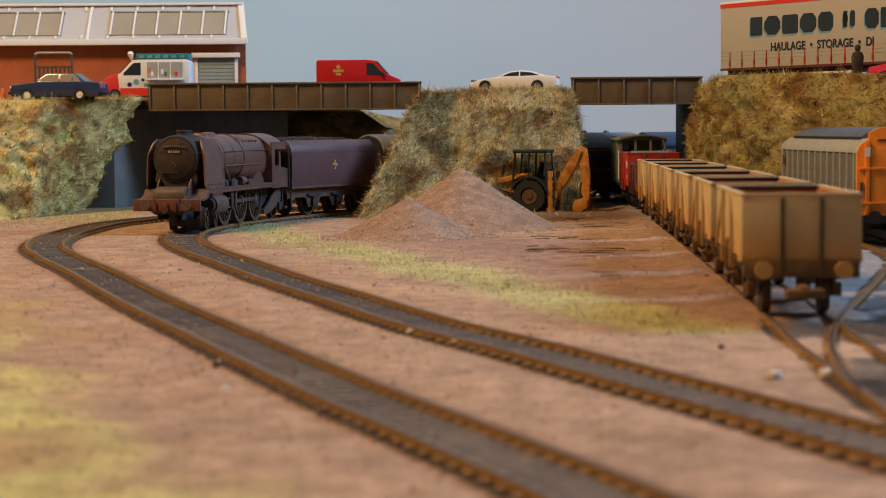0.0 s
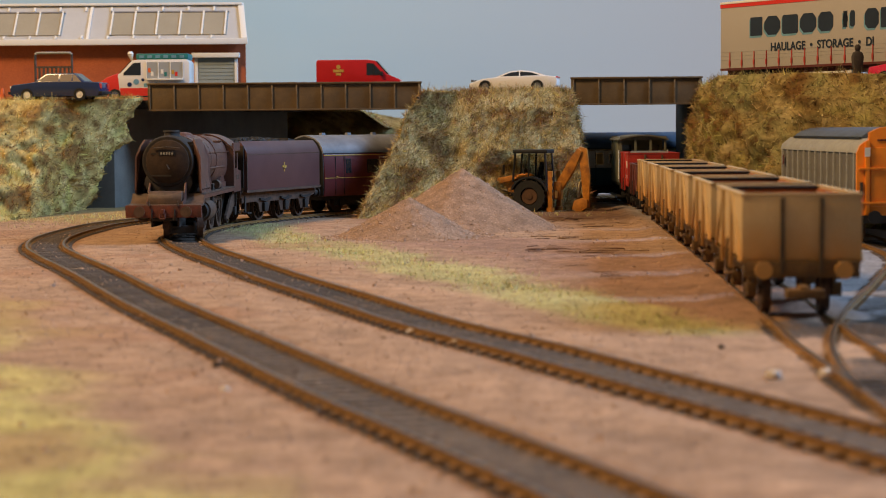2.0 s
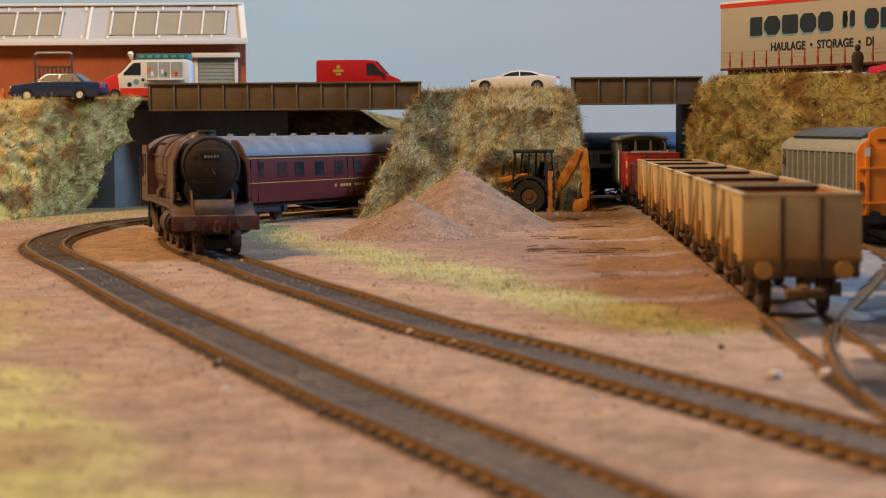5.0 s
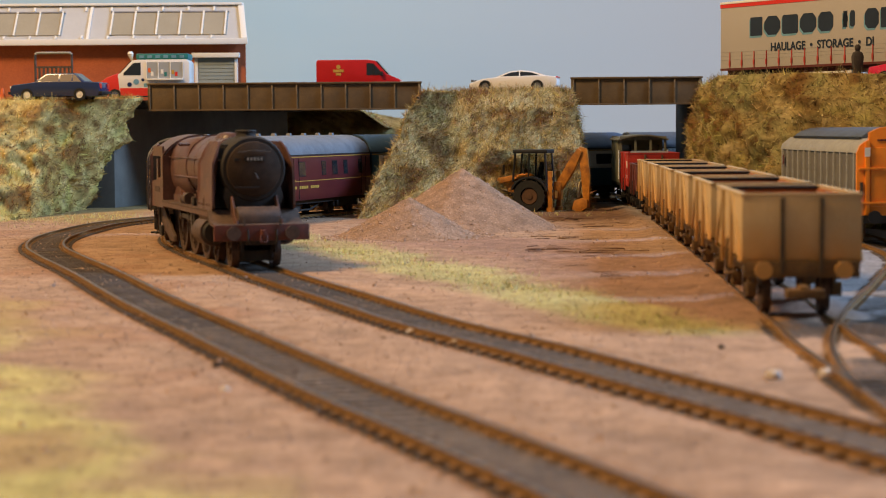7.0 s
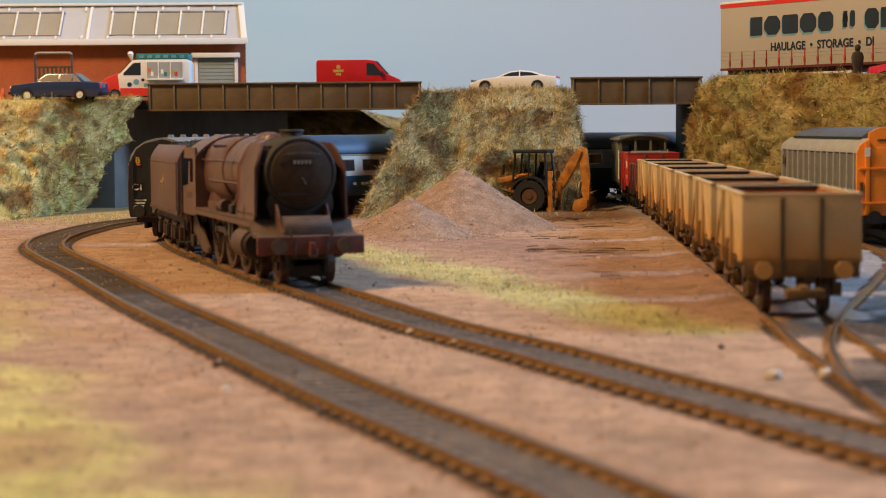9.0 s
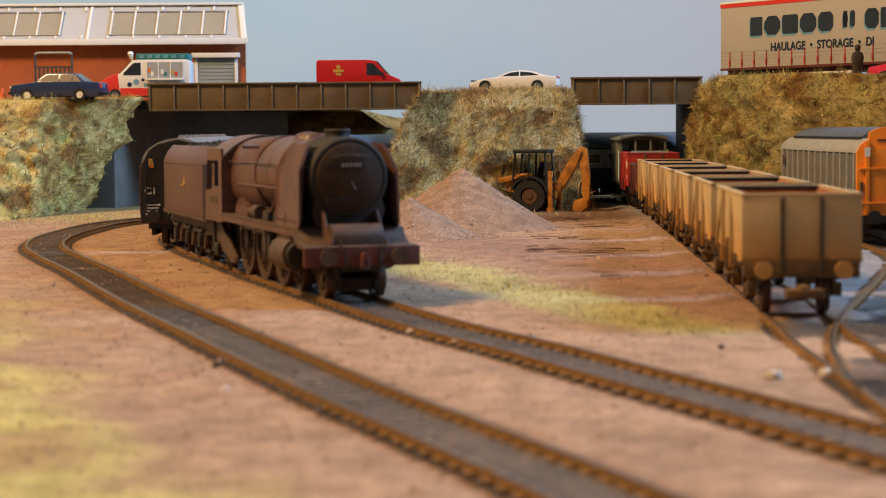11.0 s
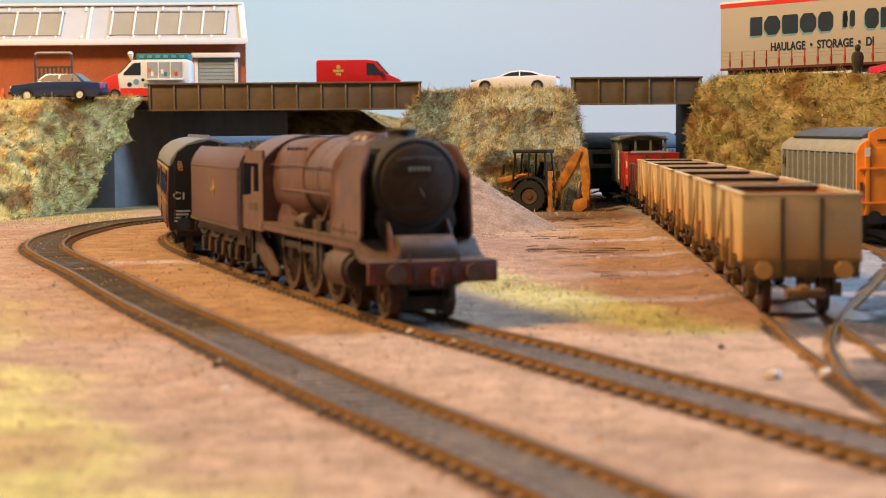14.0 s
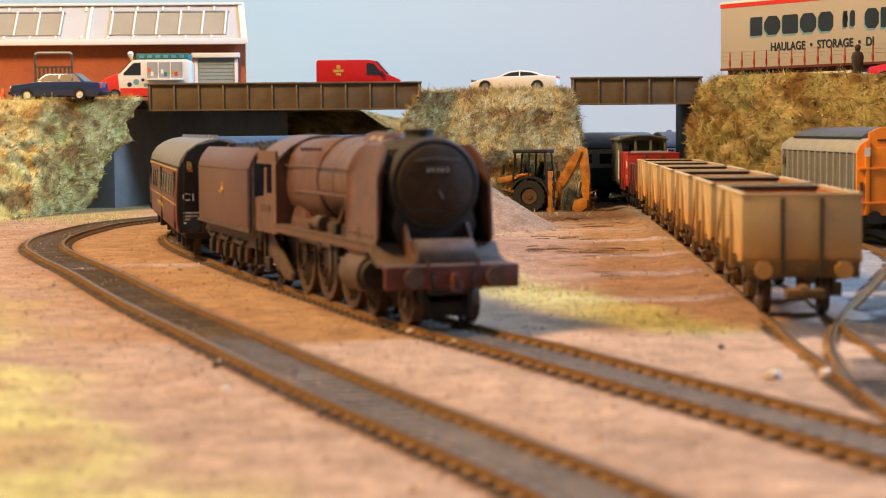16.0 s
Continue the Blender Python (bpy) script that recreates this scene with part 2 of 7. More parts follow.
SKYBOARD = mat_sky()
DOORBLACK = mat("brown_black_smokebox_door", (0.058, 0.036, 0.023), (0.03, 0.02, 0.014), 200, 0.8, 0, 0.1, spec=0.2)
def mat_clear(name, colour):
    m = bpy.data.materials.new(name)
    m.use_nodes = True
    bs = m.node_tree.nodes["Principled BSDF"]
    bs.inputs["Base Color"].default_value = (*colour, 1)
    bs.inputs["Roughness"].default_value, bs.inputs["Transmission Weight"].default_value, bs.inputs["IOR"].default_value = 0.04, 1.0, 1.1
    return m


CABGLASS = mat_clear("smoky_cab_glass", (0.62, 0.62, 0.58))
BEIGEPANE = mat_glass("beige_car_glass", (0.22, 0.17, 0.115), 0.1)
SERVE = mat_glass("bright_serving_pane", (0.34, 0.36, 0.38), 0.15)


def mat_fibre():
    """Grass fibres: the tone of the ground below, varied strand by strand."""
    m = bpy.data.materials.new("static_grass")
    m.use_nodes = True
    nt = m.node_tree
    bs = nt.nodes["Principled BSDF"]
    at = nt.nodes.new("ShaderNodeAttribute")
    at.attribute_name = "tone"
    geo = nt.nodes.new("ShaderNodeNewGeometry")
    hsv = nt.nodes.new("ShaderNodeHueSaturation")
    mr = nt.nodes.new("ShaderNodeMapRange")
    mr.inputs["To Min"].default_value, mr.inputs["To Max"].default_value = 0.55, 1.6
    nt.links.new(geo.outputs["Random Per Island"], mr.inputs["Value"])
    nt.links.new(mr.outputs["Result"], hsv.inputs["Value"])
    nt.links.new(at.outputs["Color"], hsv.inputs["Color"])
    nt.links.new(hsv.outputs["Color"], bs.inputs["Base Color"])
    bs.inputs["Roughness"].default_value, bs.inputs["Specular IOR Level"].default_value = 0.85, 0.2
    return m


FIBRE = mat_fibre()


# ---- mesh building, in millimetres ----
class Shape:
    def __init__(self):
        self.v, self.f = [], []

    def add(self, verts, faces):
        k = len(self.v)
        self.v += [tuple(p) for p in verts]
        self.f += [tuple(i + k for i in q) for q in faces]
        return self

    def box(self, x0, x1, y0, y1, z0, z1):
        vs = [(x, y, z) for x in (x0, x1) for y in (y0, y1) for z in (z0, z1)]
        return self.add(vs, [(0, 1, 3, 2), (4, 6, 7, 5), (0, 4, 5, 1), (2, 3, 7, 6), (0, 2, 6, 4), (1, 5, 7, 3)])

    def cyl(self, p, q, r, n=16, r2=None):
        p, q = Vector(p), Vector(q)
        d = (q - p).normalized()
        a = d.orthogonal().normalized()
        b = d.cross(a)
        r2 = r if r2 is None else r2
        ring = [(a * math.cos(2 * math.pi * i / n) + b * math.sin(2 * math.pi * i / n)) for i in range(n)]
        vs = [p + c * r for c in ring] + [q + c * r2 for c in ring]
        fs = [(i, (i + 1) % n, n + (i + 1) % n, n + i) for i in range(n)]
        return self.add(vs, fs + [tuple(range(n))[::-1], tuple(range(n, 2 * n))])

    def prism(self, outline, axis, a, b):
        """Extrudes an outline: axis 'x' takes (y, z) points, 'y' takes (x, z), 'z' takes (x, y)."""
        put = {"x": lambda u, v, w: (w, u, v), "y": lambda u, v, w: (u, w, v), "z": lambda u, v, w: (u, v, w)}[axis]
        n = len(outline)
        vs = [put(u, v, a) for u, v in outline] + [put(u, v, b) for u, v in outline]
        fs = [(i, (i + 1) % n, n + (i + 1) % n, n + i) for i in range(n)]
        return self.add(vs, fs + [tuple(range(n))[::-1], tuple(range(n, 2 * n))])

    def loft(self, rings, caps=True):
        n = len(rings[0])
        vs = [p for r in rings for p in r]
        fs = [(k * n + i, k * n + (i + 1) % n, (k + 1) * n + (i + 1) % n, (k + 1) * n + i) for k in range(len(rings) - 1) for i in range(n)]
        if caps:
            fs += [tuple(range(n))[::-1], tuple(range((len(rings) - 1) * n, len(rings) * n))]
        return self.add(vs, fs)

    def ring(self, c, axis, r, r0, w, n=28):
        """A flat ring of width w about an axis ('x' or 'y')."""
        cx, cy, cz = c
        vs = []
        for rr, s in ((r, -w / 2), (r, w / 2), (r0, w / 2), (r0, -w / 2)):
            for i in range(n):
                u, v = rr * math.cos(2 * math.pi * i / n), rr * math.sin(2 * math.pi * i / n)
                vs.append((cx + s, cy + u, cz + v) if axis == "x" else (cx + u, cy + s, cz + v))
        fs = [(k * n + i, k * n + (i + 1) % n, (k + 1) % 4 * n + (i + 1) % n, (k + 1) % 4 * n + i) for k in range(4) for i in range(n)]
        return self.add(vs, fs)

    def tube(self, pts, r, n=6):
        for p, q in zip(pts, pts[1:]):
            self.cyl(p, q, r, n)
        return self


def mesh_of(name, shape, material, bevel=0.0, smooth=True):
    bm = bmesh.new()
    vs = [bm.verts.new((x * MM, y * MM, z * MM)) for x, y, z in shape.v]
    for f in shape.f:
        try:
            bm.faces.new([vs[i] for i in f])
        except ValueError:
            pass
    bmesh.ops.recalc_face_normals(bm, faces=bm.faces)
    if bevel:
        edges = [e for e in bm.edges if len(e.link_faces) == 2 and e.calc_face_angle(0) > 0.6]
        bmesh.ops.bevel(bm, geom=edges, offset=bevel * MM, segments=2, profile=0.6, affect="EDGES", clamp_overlap=True)
    me = bpy.data.meshes.new(name)
    bm.to_mesh(me)
    bm.free()
    me.materials.append(material)
    if smooth:
        me.polygons.foreach_set("use_smooth", [True] * len(me.polygons))
        me.set_sharp_from_angle(angle=radians(38))
    return me


def part(name, shape, material, parent, label="", bevel=0.0, at=None):
    ob = new(name, mesh_of(name, shape, material, bevel))
    ob.parent = parent
    if at is not None:
        ob.matrix_basis = at
    if label:
        tagged(ob, label)
    return ob


def share(name, mesh, parent, at):
    ob = new(name, mesh)
    ob.parent = parent
    ob.matrix_basis = at
    return ob


def put(x, y, z=0.0, rx=0, ry=0, rz=0):
    return pose(x * MM, y * MM, z * MM, rx, ry, rz)


def thing(name, label, category, group="", at=None, kind=""):
    ob = new(name)
    ob.empty_display_size = 0.01
    tagged(ob, label, category, group, kind)
    if at is not None:
        ob.matrix_basis = at
    return ob


def solid(name, shape, material, label, category, kind="", bevel=0.0, at=None, group=""):
    ob = new(name, mesh_of(name, shape, material, bevel))
    tagged(ob, label, category, group, kind)
    if at is not None:
        ob.matrix_basis = at
    return ob


def lettering(text, size, material, parent, at, name="lettering", bold=0.0):
    cu = bpy.data.curves.new(name, "FONT")
    cu.body, cu.size, cu.extrude, cu.align_x, cu.align_y, cu.offset = text, size * MM, 0.05 * MM, "CENTER", "CENTER", bold * MM
    tmp = new("tmp_text", cu)
    me = bpy.data.meshes.new_from_object(tmp.evaluated_get(bpy.context.evaluated_depsgraph_get()))
    bpy.data.objects.remove(tmp)
    me.materials.clear()
    me.materials.append(material)
    return share(name, me, parent, at)


# ---- railway lines (centre lines in millimetres, from the near end) ----
LINE_A = [(120, 175.9), (92, 272), (68, 342.3), (44, 406.8), (22.5, 465.4), (-5, 533.4), (-32, 617.9), (-57, 694.1), (-85, 787.9), (-106, 857), (-126, 937.9),
          (-134.5, 997), (-134, 1061), (-120, 1136), (-92, 1214), (-50, 1292), (6, 1360), (74, 1420), (156, 1474), (280, 1526), (450, 1562), (700, 1582), (1300, 1596)]
LINE_B = [(60, 152.4), (38, 234.5), (21, 284.9), (1, 338.8), (-22, 399.8), (-55.5, 497.1), (-94.5, 610.8), (-134, 735.1), (-163, 820.7), (-186, 896.9), (-198, 973.1),
          (-200, 1055), (-195, 1125), (-177, 1185), (-147, 1250), (-103, 1320), (-44, 1395), (30, 1465), (120, 1525), (260, 1585), (450, 1625), (1300, 1655)]


def spline(pts, step=1.0):
    P = np.array(pts, float)
    P = np.vstack([2 * P[0] - P[1], P, 2 * P[-1] - P[-2]])
    out = []
    for i in range(1, len(P) - 2):
        p0, p1, p2, p3 = P[i - 1:i + 3]
        for t in np.linspace(0, 1, 40, endpoint=False):
            out.append(.5 * (2 * p1 + (p2 - p0) * t + (2 * p0 - 5 * p1 + 4 * p2 - p3) * t * t + (3 * p1 - p0 - 3 * p2 + p3) * t ** 3))
    out.append(P[-2])
    out = np.array(out)
    length = np.r_[0, np.cumsum(np.linalg.norm(np.diff(out, axis=0), axis=1))]
    s = np.arange(0, length[-1], step)
    return s, np.c_[np.interp(s, length, out[:, 0]), np.interp(s, length, out[:, 1])]


SA, PA = spline(LINE_A)
SB, PB = spline(LINE_B)


def on_line(q):
    return Vector((np.interp(q, SA, PA[:, 0]), np.interp(q, SA, PA[:, 1]), 0))


def riding(q, gap):
    """The pose of a vehicle whose leading axle or pivot is at q along the line and the trailing one gap behind."""
    f, r = on_line(q), on_line(q + gap)
    d = f - r
    return put(f.x, f.y, 0, 0, 0, math.degrees(math.atan2(d.y, d.x)))

# ---- ground, backdrop, banks ----
def lay_tone(me, cols):
    at = me.color_attributes.new("tone", "FLOAT_COLOR", "POINT")
    flat = np.ones((len(me.vertices), 4), np.float32)
    flat[:, :3] = cols
    at.data.foreach_set("color", flat.ravel())


def wave(x, y, k, o=0.0):
    return noise.fractal(Vector((x * k + o, y * k - o, o)), 0.9, 2.0, 4)


def polydist(x, y, pts):
    d = np.full(x.shape, 1e9)
    for (ax, ay), (bx, by) in zip(pts, pts[1:]):
        ux, uy = bx - ax, by - ay
        t = np.clip(((x - ax) * ux + (y - ay) * uy) / (ux * ux + uy * uy), 0, 1)
        d = np.minimum(d, np.hypot(x - ax - t * ux, y - ay - t * uy))
    return d


PINK = np.array((0.405, 0.262, 0.168))
REDEARTH = np.array((0.28, 0.16, 0.115))
DARKEARTH = np.array((0.16, 0.085, 0.045))
RUST = np.array((0.30, 0.13, 0.04))
STRAW = np.array((0.46, 0.35, 0.14))
GREEN = np.array((0.30, 0.30, 0.09))
BROWN = np.array((0.20, 0.105, 0.035))
SAGE = np.array((0.31, 0.28, 0.12))

GRASS_STRIP = [(-118, 1131.4), (-90, 1020), (-60, 908.6), (-20, 807.8), (3, 714), (32, 650.7), (50, 560.4), (70, 520.6)]


def smooth01(v):
    v = np.clip(v, 0, 1)
    return v * v * (3 - 2 * v)


def ground_tone(x, y, n1, n2):
    """Colours of the baseboard scenery at points, with two layers of noise."""
    c = np.repeat(PINK[None], len(x), 0)
    def mixin(c, tone, w):
        return c * (1 - w[:, None]) + tone * w[:, None]
    red = smooth01((polydist(x, y, [(20, 937.9), (60, 820.7), (90, 703.4), (88, 574.5)]) * -1 + 66) / 46 + n1 * 0.9)
    c = mixin(c, REDEARTH, red * 0.7)
    yard = smooth01((y - 1090) / 82 + n2 * 0.4) * smooth01((x + 70) / 40)
    c = mixin(c, DARKEARTH, yard * 0.8)
    c = mixin(c, np.array((0.26, 0.24, 0.235)), smooth01((x - 112) / 16) * smooth01((y - 445) / 70))
    strip = smooth01((34 - polydist(x, y, GRASS_STRIP)) / 16 + n1 * 0.9 - 0.55)
    c = mixin(c, STRAW * 0.45 + GREEN * 0.6 + np.array((0.04, 0.05, 0.05)), strip * 0.9)
    edge = -36 - 0.358 * (y - 305)
    low = smooth01((edge - x) / 30 + n1 * 1.1 + 0.25) * smooth01((774 - y) / 140)
    c = mixin(c, STRAW * 0.6 + GREEN * 0.7, low * 0.9)
    dirt = smooth01(n1 * 2.6 - 0.1) * smooth01((-10 - x) / 60)
    c = mixin(c, np.array((0.27, 0.145, 0.085)), dirt * 0.6)
    c = c * (1 + 0.22 * np.clip(n1 + 0.6 * n2, -1, 1))[:, None]
    left = smooth01((y - 1125) / 70 + n1) * smooth01((-185 - x) / 30)
    c = mixin(c, STRAW * 0.6 + BROWN * 0.4, left * 0.8)
    for pts, w in ((PA[::12], 16), (PB[::12], 16)):
        d = polydist(x, y, [tuple(p) for p in pts])
        c = mixin(c, RUST * 0.8, smooth01((w - d) / 5 + n2 * 0.5) * 0.8)
    return np.clip(c, 0.01, 1)


def make_ground():
    xs = np.unique(np.r_[np.arange(-1500, -320, 60), np.arange(-320, 330, 4.0), np.arange(330, 1500, 60)])
    ys = np.unique(np.r_[np.arange(-1400, 160, 60), np.arange(160, 1520, 4.0), np.arange(1520, 2200, 40)])
    X, Y = np.meshgrid(xs, ys)
    x, y = X.ravel(), Y.ravel()
    n1 = np.array([wave(a, b, 0.018, 3.0) for a, b in zip(x, y)])
    n2 = np.array([wave(a, b, 0.06, 9.0) for a, b in zip(x, y)])
    lines = np.minimum(polydist(x, y, [tuple(p) for p in PA[::12]]), polydist(x, y, [tuple(p) for p in PB[::12]]))
    flat = smooth01((lines - 11) / 8)
    z = -2.3 + flat * (0.5 + n1 * 0.8 + n2 * 0.22)
    # earth heaped up to the rails of the siding
    pc = [(96, 478.3), (99.6, 533.4), (116, 830.1), (131, 1126.7), (137, 1277.9), (139, 1395.2)]
    z += 1.35 * smooth01((24 - polydist(x, y, pc)) / 9 + n2 * 0.3) * smooth01((y - 516) / 47)
    # ruts in the yard
    z += smooth01((x - 5) / 30) * smooth01((y - 656) / 70) * (np.sin((y + 0.5 * x) * 0.11 + n1 * 14 + n2 * 6) * 0.05 + n2 * 0.25)
    w = len(xs)
    faces = [(j * w + i, j * w + i + 1, (j + 1) * w + i + 1, (j + 1) * w + i) for j in range(len(ys) - 1) for i in range(w - 1)]
    me = bpy.data.meshes.new("ground")
    me.from_pydata(np.c_[x, y, z] * MM, [], faces)
    lay_tone(me, ground_tone(x, y, n1, n2))
    me.materials.append(GROUND)
    me.polygons.foreach_set("use_smooth", [True] * len(me.polygons))
    return tagged(new("ground", me), "pinkish ballast and red earth baseboard with worn grass", "ground", kind="structure")


ground = make_ground()


def ribbon(foot, crest, back, n=90, m=26, seed=0.0, rough=5.0, bulge=0.12):
    """A bank: from its foot up to its crest along two lines, then over the flat top to the back line."""
    def along(pts, k):
        P = np.array(pts, float)
        L = np.r_[0, np.cumsum(np.linalg.norm(np.diff(P, axis=0), axis=1))]
        s = np.linspace(0, L[-1], k)
        return np.c_[[np.interp(s, L, P[:, i]) for i in range(3)]].T
    f, c, b = along(foot, n), along(crest, n), along(back, n)
    rows = []
    for j in range(m + 7):
        if j <= m:
            t = j / m
            hor, ver = t, t
            p = f + (c - f) * hor
            p[:, 2] = f[:, 2] + (c[:, 2] - f[:, 2]) * (math.sin(t * math.pi / 2) * (0.5 + bulge) + t * (0.5 - bulge))
            amp = math.sin(math.pi * min(1, t * 0.9 + 0.1)) ** 0.5
        else:
            t = (j - m) / 6
            p = c + (b - c) * t
            amp = 0.25 * (1 - t)
        side = c - f
        nn = np.c_[-side[:, 0], -side[:, 1], np.full(n, 0.0)]
        nn /= np.maximum(np.linalg.norm(nn, axis=1), 1e-6)[:, None]
        for i in range(n):
            k = noise.fractal(Vector((p[i, 0] * 0.03 + seed, p[i, 1] * 0.03, p[i, 2] * 0.045)), 0.8, 2.1, 5) * rough * amp
            k += noise.fractal(Vector((p[i, 0] * 0.16 + seed, p[i, 1] * 0.16, p[i, 2] * 0.18)), 0.7, 2.1, 3) * 1.6 * amp
            p[i] += nn[i] * k + np.array((0, 0, 0.35 * k))
        rows.append(p)
    V = np.vstack(rows)
    F = [(j * n + i, j * n + i + 1, (j + 1) * n + i + 1, (j + 1) * n + i) for j in range(m + 6) for i in range(n - 1)]
    return V, F


def turf_tone(V, seed, light=1.0, green=1.0, tint=(1, 1, 1)):
    cols = []
    for x, y, z in V:
        a = noise.fractal(Vector((x * 0.02 + seed, y * 0.02, z * 0.03)), 0.8, 2.0, 4)
        b = noise.fractal(Vector((x * 0.05 - seed, y * 0.05, z * 0.06)), 0.8, 2.0, 4)
        d = noise.fractal(Vector((x * 0.13 + seed, y * 0.13, z * 0.15)), 0.7, 2.0, 4)
        c = STRAW * 0.70 + BROWN * 0.38
        w = green * min(1, max(0, a * 1.5 + 0.25))
        c = c * (1 - w) + (GREEN * 0.75 + STRAW * 0.25) * w
        w = min(1, max(0, b * 2.2 + 0.02))
        c = c * (1 - w) + BROWN * w
        w = green * min(1, max(0, -a * 1.8 - 0.15))
        c = c * (1 - w) + SAGE * w
        w = min(1, max(0, -b * 1.4 - 0.15))
        c = c * (1 - w) + np.array((0.50, 0.40, 0.20)) * w
        w = min(1, max(0, d * 2.0 - 0.15))
        c = c * (1 - w) + np.array((0.10, 0.06, 0.022)) * w
        cols.append(c * light * (1 + 0.55 * d) * np.array(tint))
    return np.clip(np.array(cols), 0.01, 1)


def fibres(name, V, F, cols, count, length, label, rng, lean=0.8, upward=0.35):
    """Many single strands of fibre scattered over a surface; one object."""
    F = np.array(F)
    a, b, c, d = V[F[:, 0]], V[F[:, 1]], V[F[:, 2]], V[F[:, 3]]
    nrm = np.cross(c - a, d - b)
    area = np.linalg.norm(nrm, axis=1)
    nrm /= np.maximum(area, 1e-9)[:, None]
    nrm *= np.where(nrm[:, 2:] < -0.2, -1, 1)
    pick = rng.choice(len(F), count, p=area / area.sum())
    u, v = rng.random((count, 1)), rng.random((count, 1))
    p = (a[pick] * (1 - u) + b[pick] * u) * (1 - v) + (d[pick] * (1 - u) + c[pick] * u) * v
    way = nrm[pick] * 0.6 + rng.normal(0, lean, (count, 3)) + np.array((0, 0, upward))
    way /= np.linalg.norm(way, axis=1)[:, None]
    side = np.cross(way, rng.normal(0, 1, (count, 3)))
    side /= np.linalg.norm(side, axis=1)[:, None]
    ln = length * (0.4 + rng.random((count, 1)))
    w = 0.08 + 0.12 * rng.random((count, 1))
    bend = rng.normal(0, 0.25, (count, 3)) * ln
    p = p - way * 0.4
    verts = np.stack([p - side * w, p + side * w, p + way * ln * 0.6 + bend * 0.4 + side * w * 0.8, p + way * ln * 0.6 + bend * 0.4 - side * w * 0.8, p + way * ln + bend], 1)
    k = np.arange(count)[:, None] * 5
    quads, tris = k + np.array([[0, 1, 2, 3]]), k + np.array([[3, 2, 4]])
    me = bpy.data.meshes.new(name)
    me.from_pydata((verts.reshape(-1, 3) * MM), [], [tuple(q) for q in quads] + [tuple(q) for q in tris])
    base = cols[F[pick, 0]]
    tone = np.clip(base * (0.8 + 0.5 * rng.random((count, 1))) + rng.normal(0, 0.02, (count, 3)), 0.01, 1)
    lay_tone(me, np.repeat(tone, 5, 0))
    me.materials.append(FIBRE)
    return tagged(new(name, me), label, "grass", kind="stuff")


RNG = np.random.default_rng(7)


def clumps(name, V, F, cols, count, rng):
    """Crumbs of scatter foam stuck to a bank: small lumps in the tones around them, some dark; one object."""
    base = np.array([(1, 0, 0), (-1, 0, 0), (0, 1, 0), (0, -1, 0), (0, 0, 1), (0, 0, -1)], float)
    tri = np.array([(0, 2, 4), (2, 1, 4), (1, 3, 4), (3, 0, 4), (2, 0, 5), (1, 2, 5), (3, 1, 5), (0, 3, 5)])
    F = np.array(F)
    pick = rng.choice(len(F), count)
    w = rng.random((count, 4))
    w /= w.sum(1)[:, None]
    P = sum(V[F[pick, k]] * w[:, k:k + 1] for k in range(4))
    size = rng.uniform(0.2, 0.6, (count, 1, 1)) * np.where(rng.random((count, 1, 1)) < 0.06, 1.7, 1.0)
    verts = P[:, None, :] + base[None] * size * rng.uniform(0.5, 1.3, (count, 6, 1)) + rng.normal(0, 0.12, (count, 6, 3))
    faces = (np.arange(count)[:, None, None] * 6 + tri[None]).reshape(-1, 3)
    me = bpy.data.meshes.new(name)
    me.from_pydata(verts.reshape(-1, 3) * MM, [], [tuple(f) for f in faces])
    tone = cols[F[pick, 0]] * rng.uniform(0.7, 1.3, (count, 1))
    dark = rng.random(count) < 0.07
    tone[dark] = np.array((0.05, 0.04, 0.02)) * rng.uniform(0.6, 1.5, (dark.sum(), 1))
    lay_tone(me, np.repeat(np.clip(tone, 0.01, 1), 6, 0))
    me.materials.append(FIBRE)
    return tagged(new(name, me), "crumbs of straw, green and dark scatter foam", "scatter", kind="stuff")


def bank(name, foot, crest, back, seed, label, count, length, rough=5.0, light=1.0, n=110, m=34, bulge=0.12, green=1.0, tint=(1, 1, 1)):
    V, F = ribbon(foot, crest, back, n, m, seed, rough, bulge)
    cols = turf_tone(V, seed, light, green, tint)
    me = bpy.data.meshes.new(name)
    me.from_pydata(V * MM, [], F)
    lay_tone(me, cols)
    me.materials.append(TURF)
    me.polygons.foreach_set("use_smooth", [True] * len(me.polygons))
    tagged(new(name, me), label, "embankment", kind="structure")
    if count:
        fibres(name + "_grass", V, F, cols, count, length, "matted straw and green scatter fibres on the bank", RNG, 1.0, 0.2)
        clumps(name + "_scatter", V, F, cols, count // 5, RNG)


